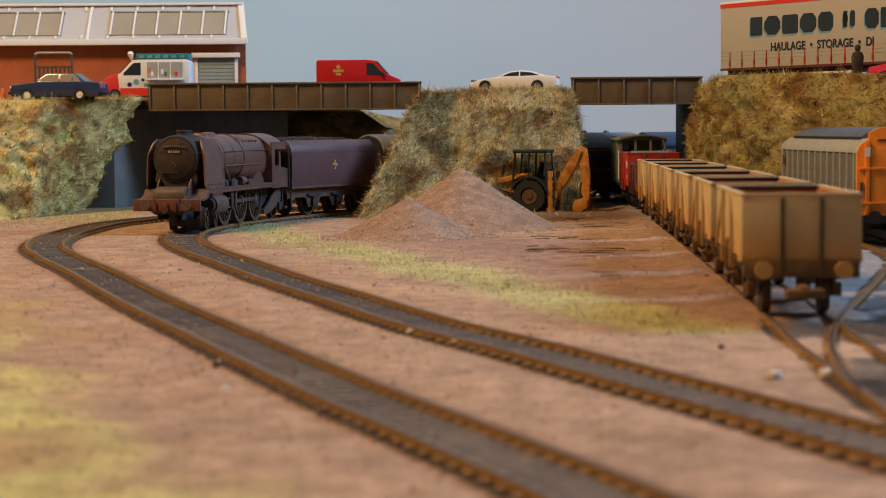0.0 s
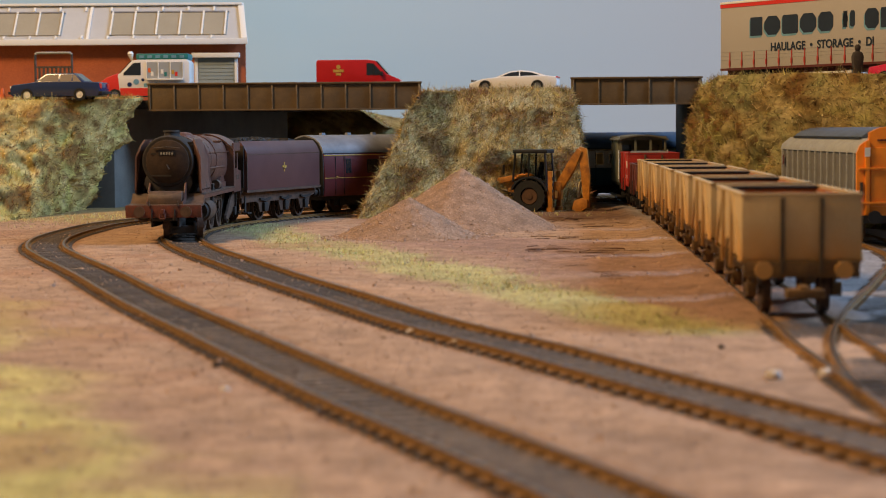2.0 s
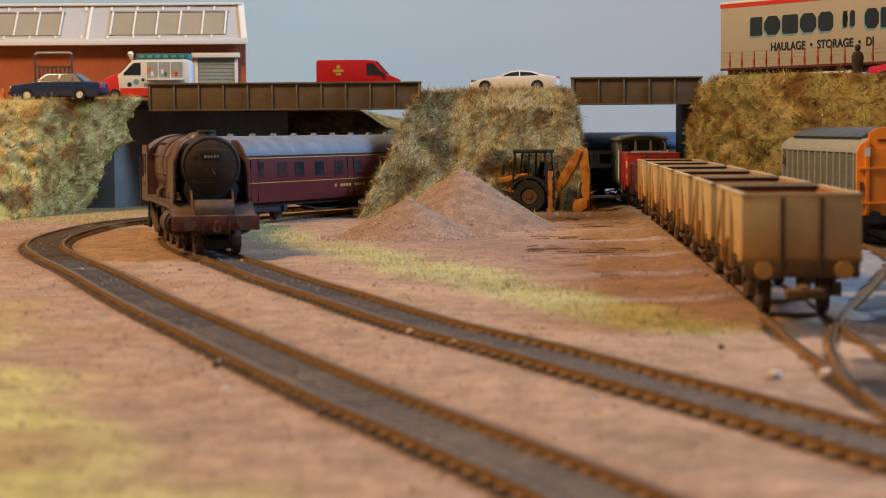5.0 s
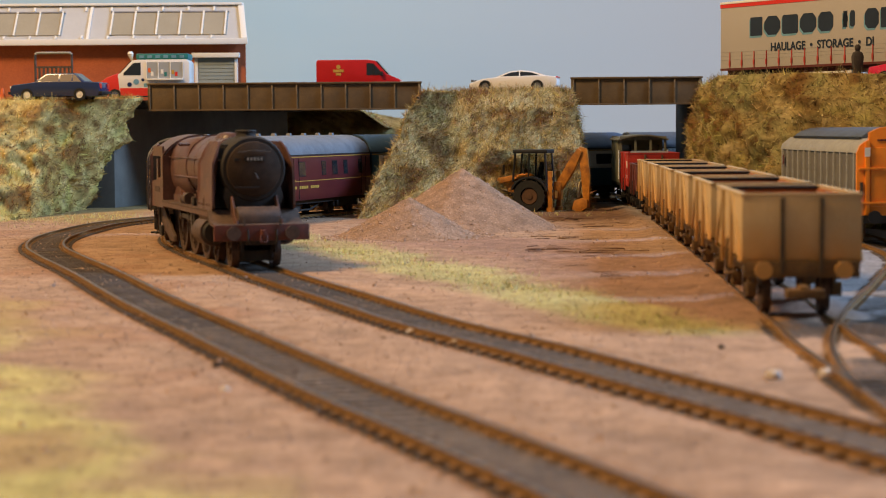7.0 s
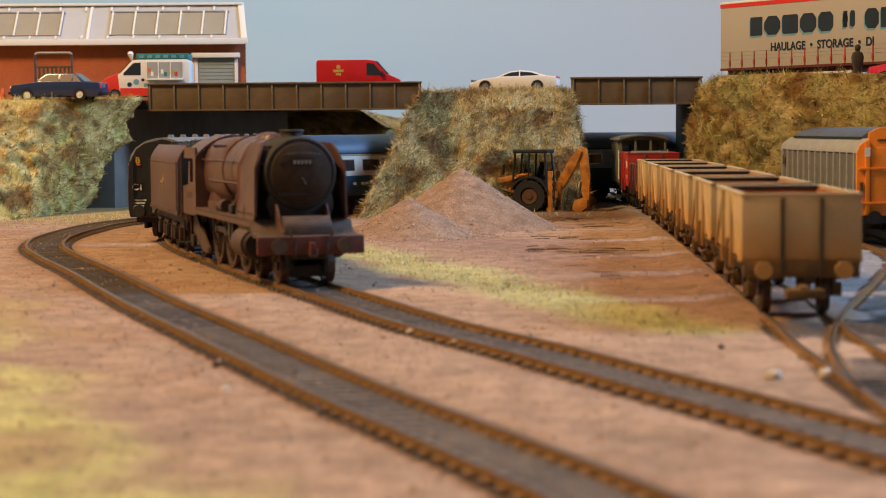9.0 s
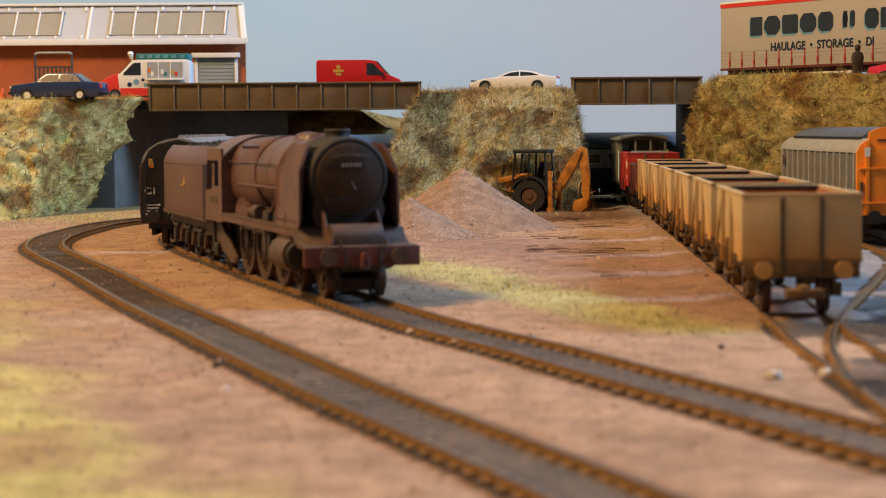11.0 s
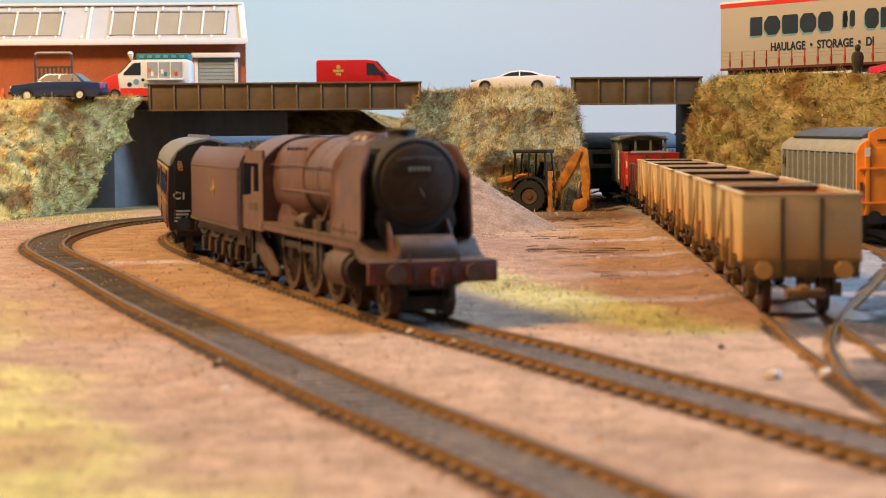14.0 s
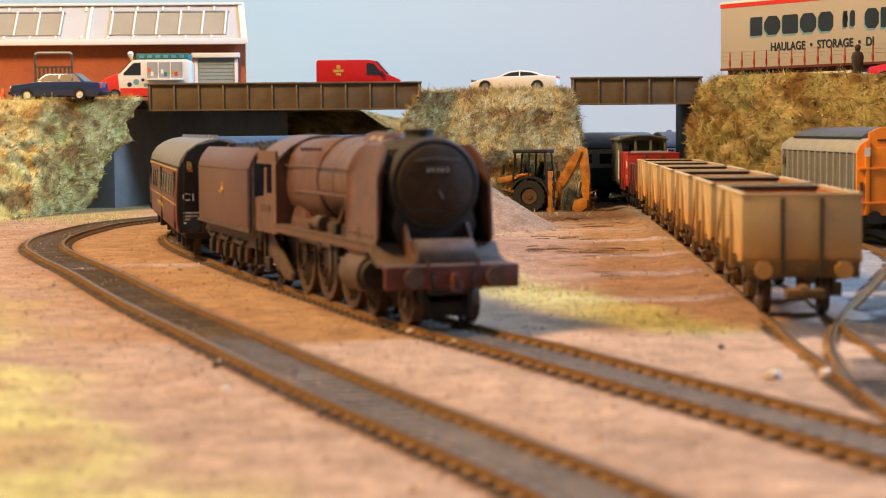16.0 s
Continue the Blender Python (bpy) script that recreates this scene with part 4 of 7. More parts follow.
def locomotive():
    t = thing("steam_locomotive", "weathered crimson streamlined-era express steam locomotive, grimy", "locomotive")
    # boiler, firebox, smokebox: rings along x
    def ring(x, cz, r, n=32, sq=0.0):
        pts = []
        for i in range(n):
            a = 2 * math.pi * i / n
            c, s = math.cos(a), math.sin(a)
            k = 1 + sq * (abs(c * s) * 2) ** 2
            pts.append((x, r * k * c, cz + r * k * s))
        return pts
    part("boiler", Shape().loft([ring(28, 38.0, 12.6), ring(-4, 37.9, 12.9), ring(-26, 37.6, 13.3)]), LOCO, t)
    part("firebox", Shape().loft([ring(-26, 37.5, 13.4, sq=0.04), ring(-28, 37.5, 13.6, sq=0.10), ring(-71, 36.8, 13.4, sq=0.10)]), LOCO, t, "crimson-brown firebox with square shoulders")
    part("smokebox", Shape().loft([ring(28, 38.0, 12.9), ring(51.5, 38.0, 12.9), ring(52.7, 38.0, 12.2)]), LOCODARK, t, "sooty black smokebox")
    door = Shape().loft([ring(52.5, 38.0, 10.9), ring(53.5, 38.0, 10.6), ring(54.7, 38.0, 7.2), ring(55.3, 38.0, 3.0)])
    d = part("smokebox_door", door, DOORBLACK, t, "domed black smokebox door")
    part("handrail", Shape().tube([(55.2, -6.5, 44.6), (55.6, 0, 45.2), (55.2, 6.5, 44.6)], 0.3), STEEL, d)
    part("number_plate", Shape().box(54.3, 55.4, -4.0, 4.0, 41.0, 43.0), BLACK, d, bevel=0.1)
    for i in range(5):
        part("digit_bar", Shape().box(55.4, 55.55, -3.1 + i * 1.35, -2.3 + i * 1.35, 41.4, 42.6), VANPALE, d)
    part("door_dart", Shape().tube([(55.3, 0, 36.4), (56.1, 0, 36.4), (56.1, 1.2, 34.2)], 0.3), STEEL, d)
    for z in (31.0, 41.8):
        part("hinge_strap", Shape().box(53.6, 54.8, -8.0, 2.0, z - 0.4, z + 0.4), LOCODARK, d)
    for x in (24, 7, -10, -27):
        r = 13.1 if x > -20 else 13.7
        part("boiler_band", Shape().ring((x, 0, 37.8), "x", r, r - 0.6, 0.7, 36), LOCO, t)
    # chimney, dome, valves
    def oval(x, z, rx, ry, n=24):
        return [(x + rx * math.cos(2 * math.pi * i / n), ry * math.sin(2 * math.pi * i / n), z) for i in range(n)]
    part("chimney", Shape().loft([oval(38, 49.4, 7.0, 5.2), oval(38, 51.0, 5.8, 3.9), oval(38, 52.2, 5.8, 3.9), oval(38, 52.8, 6.3, 4.3), oval(38, 53.3, 6.0, 4.0)]), LOCODARK, t, "double chimney, black")
    part("dome", Shape().loft([oval(-2, 49.4, 6.5, 5.6), oval(-2, 51.0, 5.6, 4.6), oval(-2, 52.0, 4.2, 3.2), oval(-2, 52.4, 1.6, 1.2)]), LOCO, t)
    part("top_feed", Shape().loft([oval(12, 49.4, 3.2, 5.6), oval(12, 51.2, 2.6, 4.6), oval(12, 52.0, 1.6, 3.0)]), LOCO, t)
    for y in (-2.2, 2.2):
        for x in (-54, -57):
            part("safety_valve", Shape().cyl((x, y, 48), (x, y, 51.0), 1.0, 10, 0.7), STEEL, t)
    for s in (-1, 1):
        part("handrail", Shape().tube([(51, s * 12.9, 41.5), (26, s * 13.0, 41.5), (-26, s * 13.5, 41.6), (-70, s * 14.2, 41.6)], 0.24), LOCO, t)
        for x in (47, 32, 14, -6, -24):
            part("handrail_knob", Shape().cyl((x, s * 11.6, 41.5), (x, s * 13.2, 41.5), 0.45, 6), LOCOMID, t)
        for i in range(5):
            part("washout_plug", Shape().cyl((-30 - i * 6, s * 11.2, 46.6), (-30 - i * 6, s * 12.0, 47.6), 0.6, 8), LOCO, t)
        for i in range(4):
            part("rivet_plate", Shape().box(47 - i * 4.5, 45 - i * 4.5, s * 9.4 - 0.6, s * 9.4 + 0.6, 46.4, 47.6), LOCODARK, t)
        # running plate, deflector, valance
        plate = [(-73, 21.2), (-73, 22.2), (49.5, 22.2), (49.5, 21.2)]
        part("running_plate", Shape().prism(plate, "y", s * 9.0, s * 17.2), LOCOMID, t, bevel=0.15)
        part("valance", Shape().box(-73, 49.5, s * 16.3, s * 17.0, 19.4, 21.3), LOCO, t)
        defl = [(19, 22.2), (51.5, 22.2), (52.8, 24), (52.0, 40.0), (50.5, 46.0), (47, 48.8), (27, 48.8), (23, 46.5), (20, 40)]
        rings = []
        for y0 in (0.0, 0.8):
            rings.append([(x, s * (16.6 - y0 - (max(0, z - 38) ** 1.5) * 0.115), z) for x, z in defl])
        part("smoke_deflector", Shape().loft(rings), LOCO, t, "tall curved smoke deflector plate")
        part("nameplate", Shape().prism([(-13, 22.4), (-13, 25), (-9, 25.6), (9, 25.6), (13, 25), (13, 22.4)], "y", s * 13.2, s * 13.8, ), LOCOMID, t)
        # pipework, injectors and fittings on the footplate
        for k in range(5):
            part("deflector_stay", Shape().cyl((24 + 6 * k, s * 15.9, 24.0), (24 + 6 * k, s * 17.0, 24.0), 0.35, 6), LOCOMID, t)
        part("lubricator", Shape().box(-1, 4, s * 12.6, s * 15.6, 22.2, 25.5), LOCODARK, t, bevel=0.3)
        part("lubricator", Shape().box(10, 14, s * 12.6, s * 15.4, 22.2, 25.0), LOCODARK, t, bevel=0.3)
        part("reverser_cover", Shape().cyl((-22, s * 14.2, 24.6), (-14, s * 14.2, 24.6), 2.4, 14), LOCOMID, t)
        part("sand_filler", Shape().cyl((-30, s * 14.6, 22.2), (-30, s * 14.6, 24.2), 1.2, 10), LOCOMID, t)
        part("feed_pipe", Shape().tube([(12, s * 9.6, 46), (11, s * 12.6, 40), (9, s * 13.4, 32), (4, s * 14.2, 26), (0, s * 14.2, 22.4)], 0.7, 8), LOCO, t)
        part("steam_pipe", Shape().tube([(32, s * 11.5, 31), (33, s * 15, 26), (34, s * 15.2, 20)], 1.8, 10), LOCOMID, t)
        part("ejector_pipe", Shape().tube([(-56, s * 13.6, 33.5), (24, s * 12.9, 33.5)], 0.45, 8), LOCO, t)
        # cylinder, slide bars, bracket
        part("cylinder", Shape().cyl((22, s * 14.2, 13), (42, s * 14.2, 13), 5.4, 22), LOCOMID, t)
        part("cylinder_cover", Shape().cyl((42, s * 14.2, 13), (43.4, s * 14.2, 13), 4.6, 22, 3.8), LOCODARK, t)
        part("valve_chest", Shape().cyl((23, s * 13.6, 19.5), (41, s * 13.6, 19.5), 3.2, 16), LOCOMID, t)
        for z in (10.6, 15.4):
            part("slide_bar", Shape().box(2, 22, s * 13.4, s * 14.8, z - 0.5, z + 0.5), STEEL, t)
        part("bracket", Shape().prism([(0, 21), (5, 21), (4, 9), (1, 9)], "y", s * 13.0, s * 15.4), LOCODARK, t, bevel=0.2)
        part("expansion_link", Shape().prism([(-7, 19), (-4, 20), (-3.4, 12), (-5.6, 8)], "y", s * 14.2, s * 15.2), STEEL, t, bevel=0.2)
        part("splasher", Shape().prism([(x, z) for x, z in arc(-58, 13.5, 15.2, 35, 145, 8)] + [(-70, 19.5), (-45, 19.5)], "y", s * 9, s * 12), LOCO, t)
        # trailing truck frame
        part("trailing_frame", Shape().prism([(-106, 18), (-92, 18), (-74, 9.0), (-66, 6.0), (-65, 3.6), (-74, 3.4), (-90, 7.2), (-106, 12)], "y", s * 11.6, s * 13.2), LOCOMID, t, "brown trailing truck side frame", bevel=0.3)
        part("axle_box", Shape().box(-98.5, -92.5, s * 13.0, s * 14.6, 4.8, 9.6), LOCODARK, t, bevel=0.4)
        part("firebox_side", Shape().prism([(-30, 20), (-60, 20), (-62, 25), (-30, 25)], "y", s * 10, s * 13.5), LOCO, t)
        # front end
        part("front_bracket", Shape().prism([(50, 15.4), (65, 15.4), (64, 18.4), (60, 20), (56.5, 24.5), (53.5, 27.5), (50, 27.5)], "y", s * 8.4, s * 9.2), LOCO, t, "curved front frame bracket", bevel=0.15)
        part("buffer", Shape().cyl((68.2, s * 11.4, 13.8), (70.0, s * 11.4, 13.8), 1.8, 16).cyl((69.8, s * 11.4, 13.8), (70.8, s * 11.4, 13.8), 2.7, 20), LOCOMID, t, "round grimy buffer")
        part("lamp_iron", Shape().box(68.0, 68.6, s * 6.6, s * 7.4, 16.4, 19.2), STEEL, t)
        # cab
        c = part("cab_side", Shape().prism([(-70, 18.6), (-70, 46.2), (-98, 46.2), (-98, 42.0), (-76.0, 42.0), (-76.0, 32.0), (-84.0, 32.0), (-84.0, 40.5), (-87.5, 40.5), (-88.5, 31.0), (-103, 30.0), (-103, 18.6)], "y", s * 16.2, s * 17.0), LOCO, t)
        part("grab_rail", Shape().tube([(-103.5, s * 17.6, 16), (-103.5, s * 17.6, 40)], 0.35), STEEL, t)
        part("cab_step", Shape().box(-103, -98, s * 13, s * 16.4, 5.5, 6.3).box(-102, -100, s * 13.5, s * 14.2, 6, 19), LOCODARK, t)
        part("number_bar", Shape().box(-93, -79, s * 17.05, s * 17.15, 25.5, 28.0), LOCOMID, t)
        part("main_frame", Shape().box(-106, 63, s * 6.0, s * 7.0, 6, 21), LOCODARK, t)
    roof = arc(0, 30.5, 20.9, 35.5, 144.5, 14)
    part("cab_roof", Shape().prism(roof + [(y, z - 0.9) for y, z in roof[::-1]], "x", -68.5, -99.5), LOCO, t, "curved cab roof")
    part("cab_front", Shape().prism([(-16.2, 20), (16.2, 20), (16.2, 42)] + [(y * 0.95, z - 1) for y, z in roof] + [(-16.2, 42)], "x", -70.0, -71.0), LOCO, t)
    part("backhead", Shape().loft([ring(-71.2, 35, 11.5), ring(-76, 34, 11.0)]), LOCODARK, t)
    part("cab_floor", Shape().box(-105, -71, -16, 16, 18.6, 20.2), LOCODARK, t)
    part("ash_pan", Shape().box(-92, -62, -9, 9, 8, 18), LOCODARK, t)
    # front platform, saddle, beam
    part("front_platform", Shape().prism([(49.5, 20.0), (49.5, 22.2), (51, 22.0), (54, 19.0), (58, 17.4), (68, 17.0), (68, 16.2), (57, 16.2), (52, 17.6)], "y", -18.0, 18.0), LOCOMID, t, bevel=0.15)
    sad = [(51, 16.6), (51, 23.2)] + [(58.6 + 5.2 * math.cos(radians(a)), 18.8 + 4.8 * math.sin(radians(a))) for a in (110, 90, 70, 50, 30, 10, -10)] + [(63.9, 16.6)]
    part("inside_cylinder_cover", Shape().prism(sad, "y", -8.2, 8.2), LOCOMID, t, "rounded inside cylinder cover", bevel=0.2)
    part("buffer_beam", Shape().box(66.2, 68.1, -18.6, 18.6, 10.8, 16.9), BEAMRED, t, "dirty red buffer beam", bevel=0.3)
    part("coupling_hook", Shape().box(68.0, 71.5, -0.8, 0.8, 12.6, 15.0).tube([(71.0, -1.2, 13), (71.4, -1.2, 10.4), (71.4, 1.2, 10.4), (71.0, 1.2, 13)], 0.4), BEAMRED, t, bevel=0.2)
    for y in (-5.6, 5.6):
        part("vacuum_pipe", Shape().tube([(68.4, y, 15), (68.8, y, 11), (68.6, y * 0.9, 9.6)], 0.4, 8), LOCODARK, t)
    part("smokebox_saddle", Shape().prism([(-8.5, 14), (-9.5, 21), (-12, 27), (-11, 31), (11, 31), (12, 27), (9.5, 21), (8.5, 14)], "x", 24, 52), LOCODARK, t, "sooty smokebox saddle", bevel=0.3)
    part("nose_block", Shape().box(50, 66, -6, 6, 9, 16), LOCODARK, t, bevel=0.5)
    # wheels
    drv = mesh_of("driving_wheel", spoked_wheel(13.2, 18, crank=5.0), WHEEL)
    trail = mesh_of("wheel", spoked_wheel(7.4, 10), WHEEL)
    for k, x in enumerate((0, -29, -58)):
        for s in (-1, 1):
            # outer face looks away from the engine
            ob = share("driving_wheel", drv, t, put(x, s * 8.6, 13.2, 0, 0, 0 if s < 0 else 180))
            TURNING.append((ob, (x, s * 8.6, 13.2), s > 0, "engine"))
    for s in (-1, 1):
        ob = share("trailing_wheel", trail, t, put(-95.5, s * 8.4, 7.4, 0, 0, 0 if s < 0 else 180))
        TURNING.append((ob, (-95.5, s * 8.4, 7.4), s > 0, "engine"))
        rod = part("coupling_rod", Shape().box(-60, 2, -0.6, 0.6, -1.1, 1.1).cyl((0, -0.9, 0), (0, 0.9, 0), 1.9, 12).cyl((-29, -0.9, 0), (-29, 0.9, 0), 1.9, 12).cyl((-58, -0.9, 0), (-58, 0.9, 0), 1.9, 12), STEEL, t, bevel=0.15)
        SWAYING.append((rod, (0, s * 11.0, 13.2), 5.0, s))
        con = part("connecting_rod", Shape().box(-29, 16, -0.55, 0.55, -1.0, 1.0).cyl((-29, -0.8, 0), (-29, 0.8, 0), 2.1, 12), STEEL, t, bevel=0.15)
        SWAYING.append((con, (0, s * 12.4, 13.2), 5.0, s))
        part("piston_rod", Shape().cyl((10, s * 14.1, 13), (24, s * 14.1, 13), 0.6, 8).box(11, 16, s * 13.4, s * 14.9, 11.2, 14.8), STEEL, t)
    # leading bogie, free to swing
    bog = part("bogie", Shape().box(-22, 22, -6.4, -5.2, 3.5, 8).box(-22, 22, 5.2, 6.4, 3.5, 8).box(-6, 6, -6, 6, 5, 9).box(15, 21, -7, 7, 2.5, 6.5), LOCODARK, t, bevel=0.3)
    bw = mesh_of("bogie_wheel", spoked_wheel(6.1, 10), WHEEL)
    for x in (15, -15):
        for s in (-1, 1):
            ob = share("bogie_wheel", bw, bog, put(x, s * 8.4, 6.1, 0, 0, 0 if s < 0 else 180))
            TURNING.append((ob, (x, s * 8.4, 6.1), s > 0, "engine"))
    return t, bog


def tender():
    t = thing("locomotive_tender", "plain crimson-brown tender with a gold lion crest, coupled behind the engine", "tender")
    prof = [(-16.8, 18), (-16.8, 39.0), (-16.4, 41.4), (-15.0, 44.0), (-12.6, 46.8), (-12.0, 46.8), (-12.0, 45), (12.0, 45), (12.0, 46.8), (12.6, 46.8), (15.0, 44.0), (16.4, 41.4), (16.8, 39.0), (16.8, 18)]
    part("tank", Shape().prism(prof, "x", -76, 31), TENDERPAINT, t, bevel=0.3)
    part("rear_panel", Shape().prism([(-16.6, 18.4), (-16.6, 40), (-11, 44), (11, 44), (16.6, 40), (16.6, 18.4)], "x", -76.0, -77.0), LOCO, t, bevel=0.2)
    part("front_bulkhead", Shape().box(30.6, 32, -15, 15, 20, 44), LOCODARK, t)
    coal = Shape()
    for k in range(230):
        x, y = RNG.uniform(-44, 28), RNG.uniform(-10.5, 10.5)
        r = RNG.uniform(1.0, 2.2)
        z = 44.2 + 3.2 * math.cos(y / 10.5 * 1.4) * (1 - 0.3 * abs(x + 8) / 38) + 0.5
        q = Euler(RNG.uniform(0, 6, 3)).to_matrix()
        coal.add([Vector((x, y, z)) + q @ Vector(v) * r for v in ((1, 0, 0), (-1, 0, 0), (0, 1, 0), (0, -1, 0), (0, 0, 1), (0, 0, -1))],
                 [(0, 2, 4), (2, 1, 4), (1, 3, 4), (3, 0, 4), (2, 0, 5), (1, 2, 5), (3, 1, 5), (0, 3, 5)])
    tagged(part("coal", coal, COAL, t), kind="stuff")
    part("rear_deck", Shape().prism([(-58, 44.8), (-46, 48.2), (-44, 48.2), (-44, 44.8)], "y", -10, 10), LOCODARK, t, bevel=0.3)
    part("filler", Shape().cyl((-66, 0, 44.8), (-66, 0, 47.6), 4, 16), LOCODARK, t)
    part("frame", Shape().box(-78, 33, -13.4, 13.4, 14, 18), LOCOMID, t, bevel=0.3)
    tw = mesh_of("tender_wheel", spoked_wheel(8.0, 12), WHEEL)
    for s in (-1, 1):
        part("footplate_edge", Shape().box(-77, 32, s * 16.6, s * 17.2, 17.2, 18.6), LOCOMID, t)
        side = [(-76, 17.2), (31, 17.2), (31, 11), (12, 11.4), (8, 10.4), (6, 5), (-6, 5), (-9, 11), (-21, 11), (-24, 5), (-36, 5), (-39, 11), (-51, 11), (-54, 5), (-66, 5), (-69, 12), (-76, 13)]
        part("side_frame", Shape().prism(side, "y", s * 12.0, s * 13.2), LOCOMID, t, bevel=0.2)
        for x in (0, -30, -60):
            ob = share("tender_wheel", tw, t, put(x, s * 8.4, 8.0, 0, 0, 0 if s < 0 else 180))
            TURNING.append((ob, (x, s * 8.4, 8.0), s > 0, "tender"))
            part("axle_box", Shape().box(x - 2.6, x + 2.6, s * 13.0, s * 15.0, 5.4, 10.6), LOCODARK, t, bevel=0.4)
            part("leaf_spring", Shape().prism([(x - 7.5, 12.4), (x, 11.0), (x + 7.5, 12.4), (x + 7.5, 13.4), (x, 12.6), (x - 7.5, 13.4)], "y", s * 13.3, s * 14.6), LOCODARK, t)
        part("crest", Shape().cyl((-22, s * 16.8, 30.5), (-22, s * 16.95, 30.0), 1.3, 12).box(-22.7, -21.3, s * 16.82, s * 17.0, 28.4, 34.0).box(-25.0, -19.0, s * 16.82, s * 17.0, 31.0, 32.0), GOLD, t, "small worn gold and cream crest")
        part("side_beading", Shape().box(-76, 31, s * 16.7, s * 16.95, 38.8, 39.3), LOCOMID, t)
        part("buffer", Shape().cyl((-77, s * 11.4, 13.8), (-81.5, s * 11.4, 13.8), 2.0, 12).cyl((-81.5, s * 11.4, 13.8), (-82.4, s * 11.4, 13.8), 3.2, 16), LOCODARK, t)
        part("grab_rail", Shape().tube([(32, s * 17.4, 19), (32, s * 17.4, 40)], 0.35), STEEL, t)
        part("step", Shape().box(25, 30, s * 13, s * 16.6, 5.0, 5.8).box(26, 28, s * 13.2, s * 13.8, 5.4, 15), LOCODARK, t)
    part("drawbar", Shape().box(30, 38, -2.5, 2.5, 12, 14), LOCODARK, t)
    return t


def coach(name, label, body_mat, band_mat, roof_mat, line_mat, windows, vehicle, vents, band=None, marks=()):
    """A passenger coach; its origin is under the leading bogie pivot, and it runs towards +x."""
    t = thing(name, label, "railway coach")
    x0, x1 = -222.0, 36.0
    side = [(-17.0, 10.5), (-17.8, 15), (-17.9, 26), (-17.3, 36.0), (-16.9, 38.0)]
    low = side + [(-y, z) for y, z in side[::-1]]
    part("body", Shape().prism(low, "x", x0, x1), body_mat, t, bevel=0.25)
    roof = [(-16.9, 38.0), (-16.2, 41.2), (-13.6, 44.8), (-9.5, 47.6), (-4.6, 49.3), (0, 49.8)]
    roof = roof + [(-y, z) for y, z in roof[-2::-1]]
    part("roof", Shape().prism(roof, "x", x0 - 0.4, x1 + 0.4), roof_mat, t, bevel=0.3)
    part("underframe", Shape().box(x0 + 1, x1 - 1, -14, 14, 8.0, 10.6), UNDER, t)
    for s in (-1, 1):
        if band:
            part("light_band", Shape().prism([(s * 17.92, 23.5), (s * 18.02, 26), (s * 17.42, 36.2), (s * 17.2, 36.2), (s * 17.7, 26), (s * 17.7, 23.5)], "x", x0 + 6, x1 - 6), band_mat, t, "pearl grey window band")
        part("lining", Shape().box(x0, x1, s * 17.1, s * 17.55, 36.5, 37.0), line_mat, t)
        if not band:
            part("lining", Shape().box(x0, x1, s * 17.85, s * 18.0, 22.0, 22.4), line_mat, t)
        part("gutter", Shape().box(x0, x1, s * 16.6, s * 17.3, 37.6, 38.2), UNDER, t)
        for xa, xb, za, zb, m in windows:
            if s < 0 and m == "skip":
                continue
            w = part("window", Shape().prism([(s * 17.55, za), (s * 18.1, za), (s * 17.62, zb), (s * 17.1, zb)], "x", xa - 0.5, xb + 0.5), CHROME if band else BLACK, t)
            part("pane", Shape().prism([(s * 17.6, za + 0.5), (s * 18.2, za + 0.5), (s * 17.75, zb - 0.5), (s * 17.2, zb - 0.5)], "x", xa, xb), PANE, w)
        for xd in (x1 - 14, -92, x0 + 14):
            part("door_line", Shape().box(xd - 4.2, xd - 3.9, s * 17.6, s * 18.0, 11.5, 36).box(xd + 3.9, xd + 4.2, s * 17.6, s * 18.0, 11.5, 36), UNDER, t)
            part("door_handle", Shape().box(xd + 2.4, xd + 3.4, s * 17.9, s * 18.4, 22.8, 23.3), GOLD, t)
        for xa, xb, z in marks:
            n = max(3, int((xb - xa) / 3.6))
            for i in range(n):
                if (i * 7) % 5 == 3:
                    continue
                a = xa + (xb - xa) * i / n
                part("lettering_bar", Shape().box(a, a + (xb - xa) / n * 0.78, s * 17.9, s * 18.05, z, z + 1.7), line_mat if not band else WHITE, t)
        part("truss", Shape().tube([(-150, s * 11, 8), (-130, s * 11, 4.0), (-60, s * 11, 4.0), (-36, s * 11, 8)], 0.6), UNDER, t)
    part("battery_box", Shape().box(-112, -88, -12, 12, 3.2, 8.2), UNDER, t, bevel=0.4)
    part("brake_cylinder", Shape().cyl((-72, -6, 5.5), (-72, 6, 5.5), 2.6, 12), UNDER, t)
    wm = mesh_of("coach_wheel", disc_wheel(6.3), WHEEL)
    for bx in (0, -186):
        b = part("bogie", Shape().box(bx - 22, bx + 22, -13.2, -12.0, 4.4, 8.2).box(bx - 22, bx + 22, 12.0, 13.2, 4.4, 8.2).box(bx - 4, bx + 4, -12, 12, 4, 8.5), UNDER, t, bevel=0.3)
        for x in (bx + 17, bx - 17):
            for s in (-1, 1):
                ob = share("coach_wheel", wm, t, put(x, s * 8.4, 6.3, 0, 0, 0 if s < 0 else 180))
                TURNING.append((ob, (x, s * 8.4, 6.3), s > 0, vehicle))
                part("axle_box", Shape().box(x - 2, x + 2, s * 13.0, s * 14.8, 4.2, 8.4), UNDER, b, bevel=0.3)
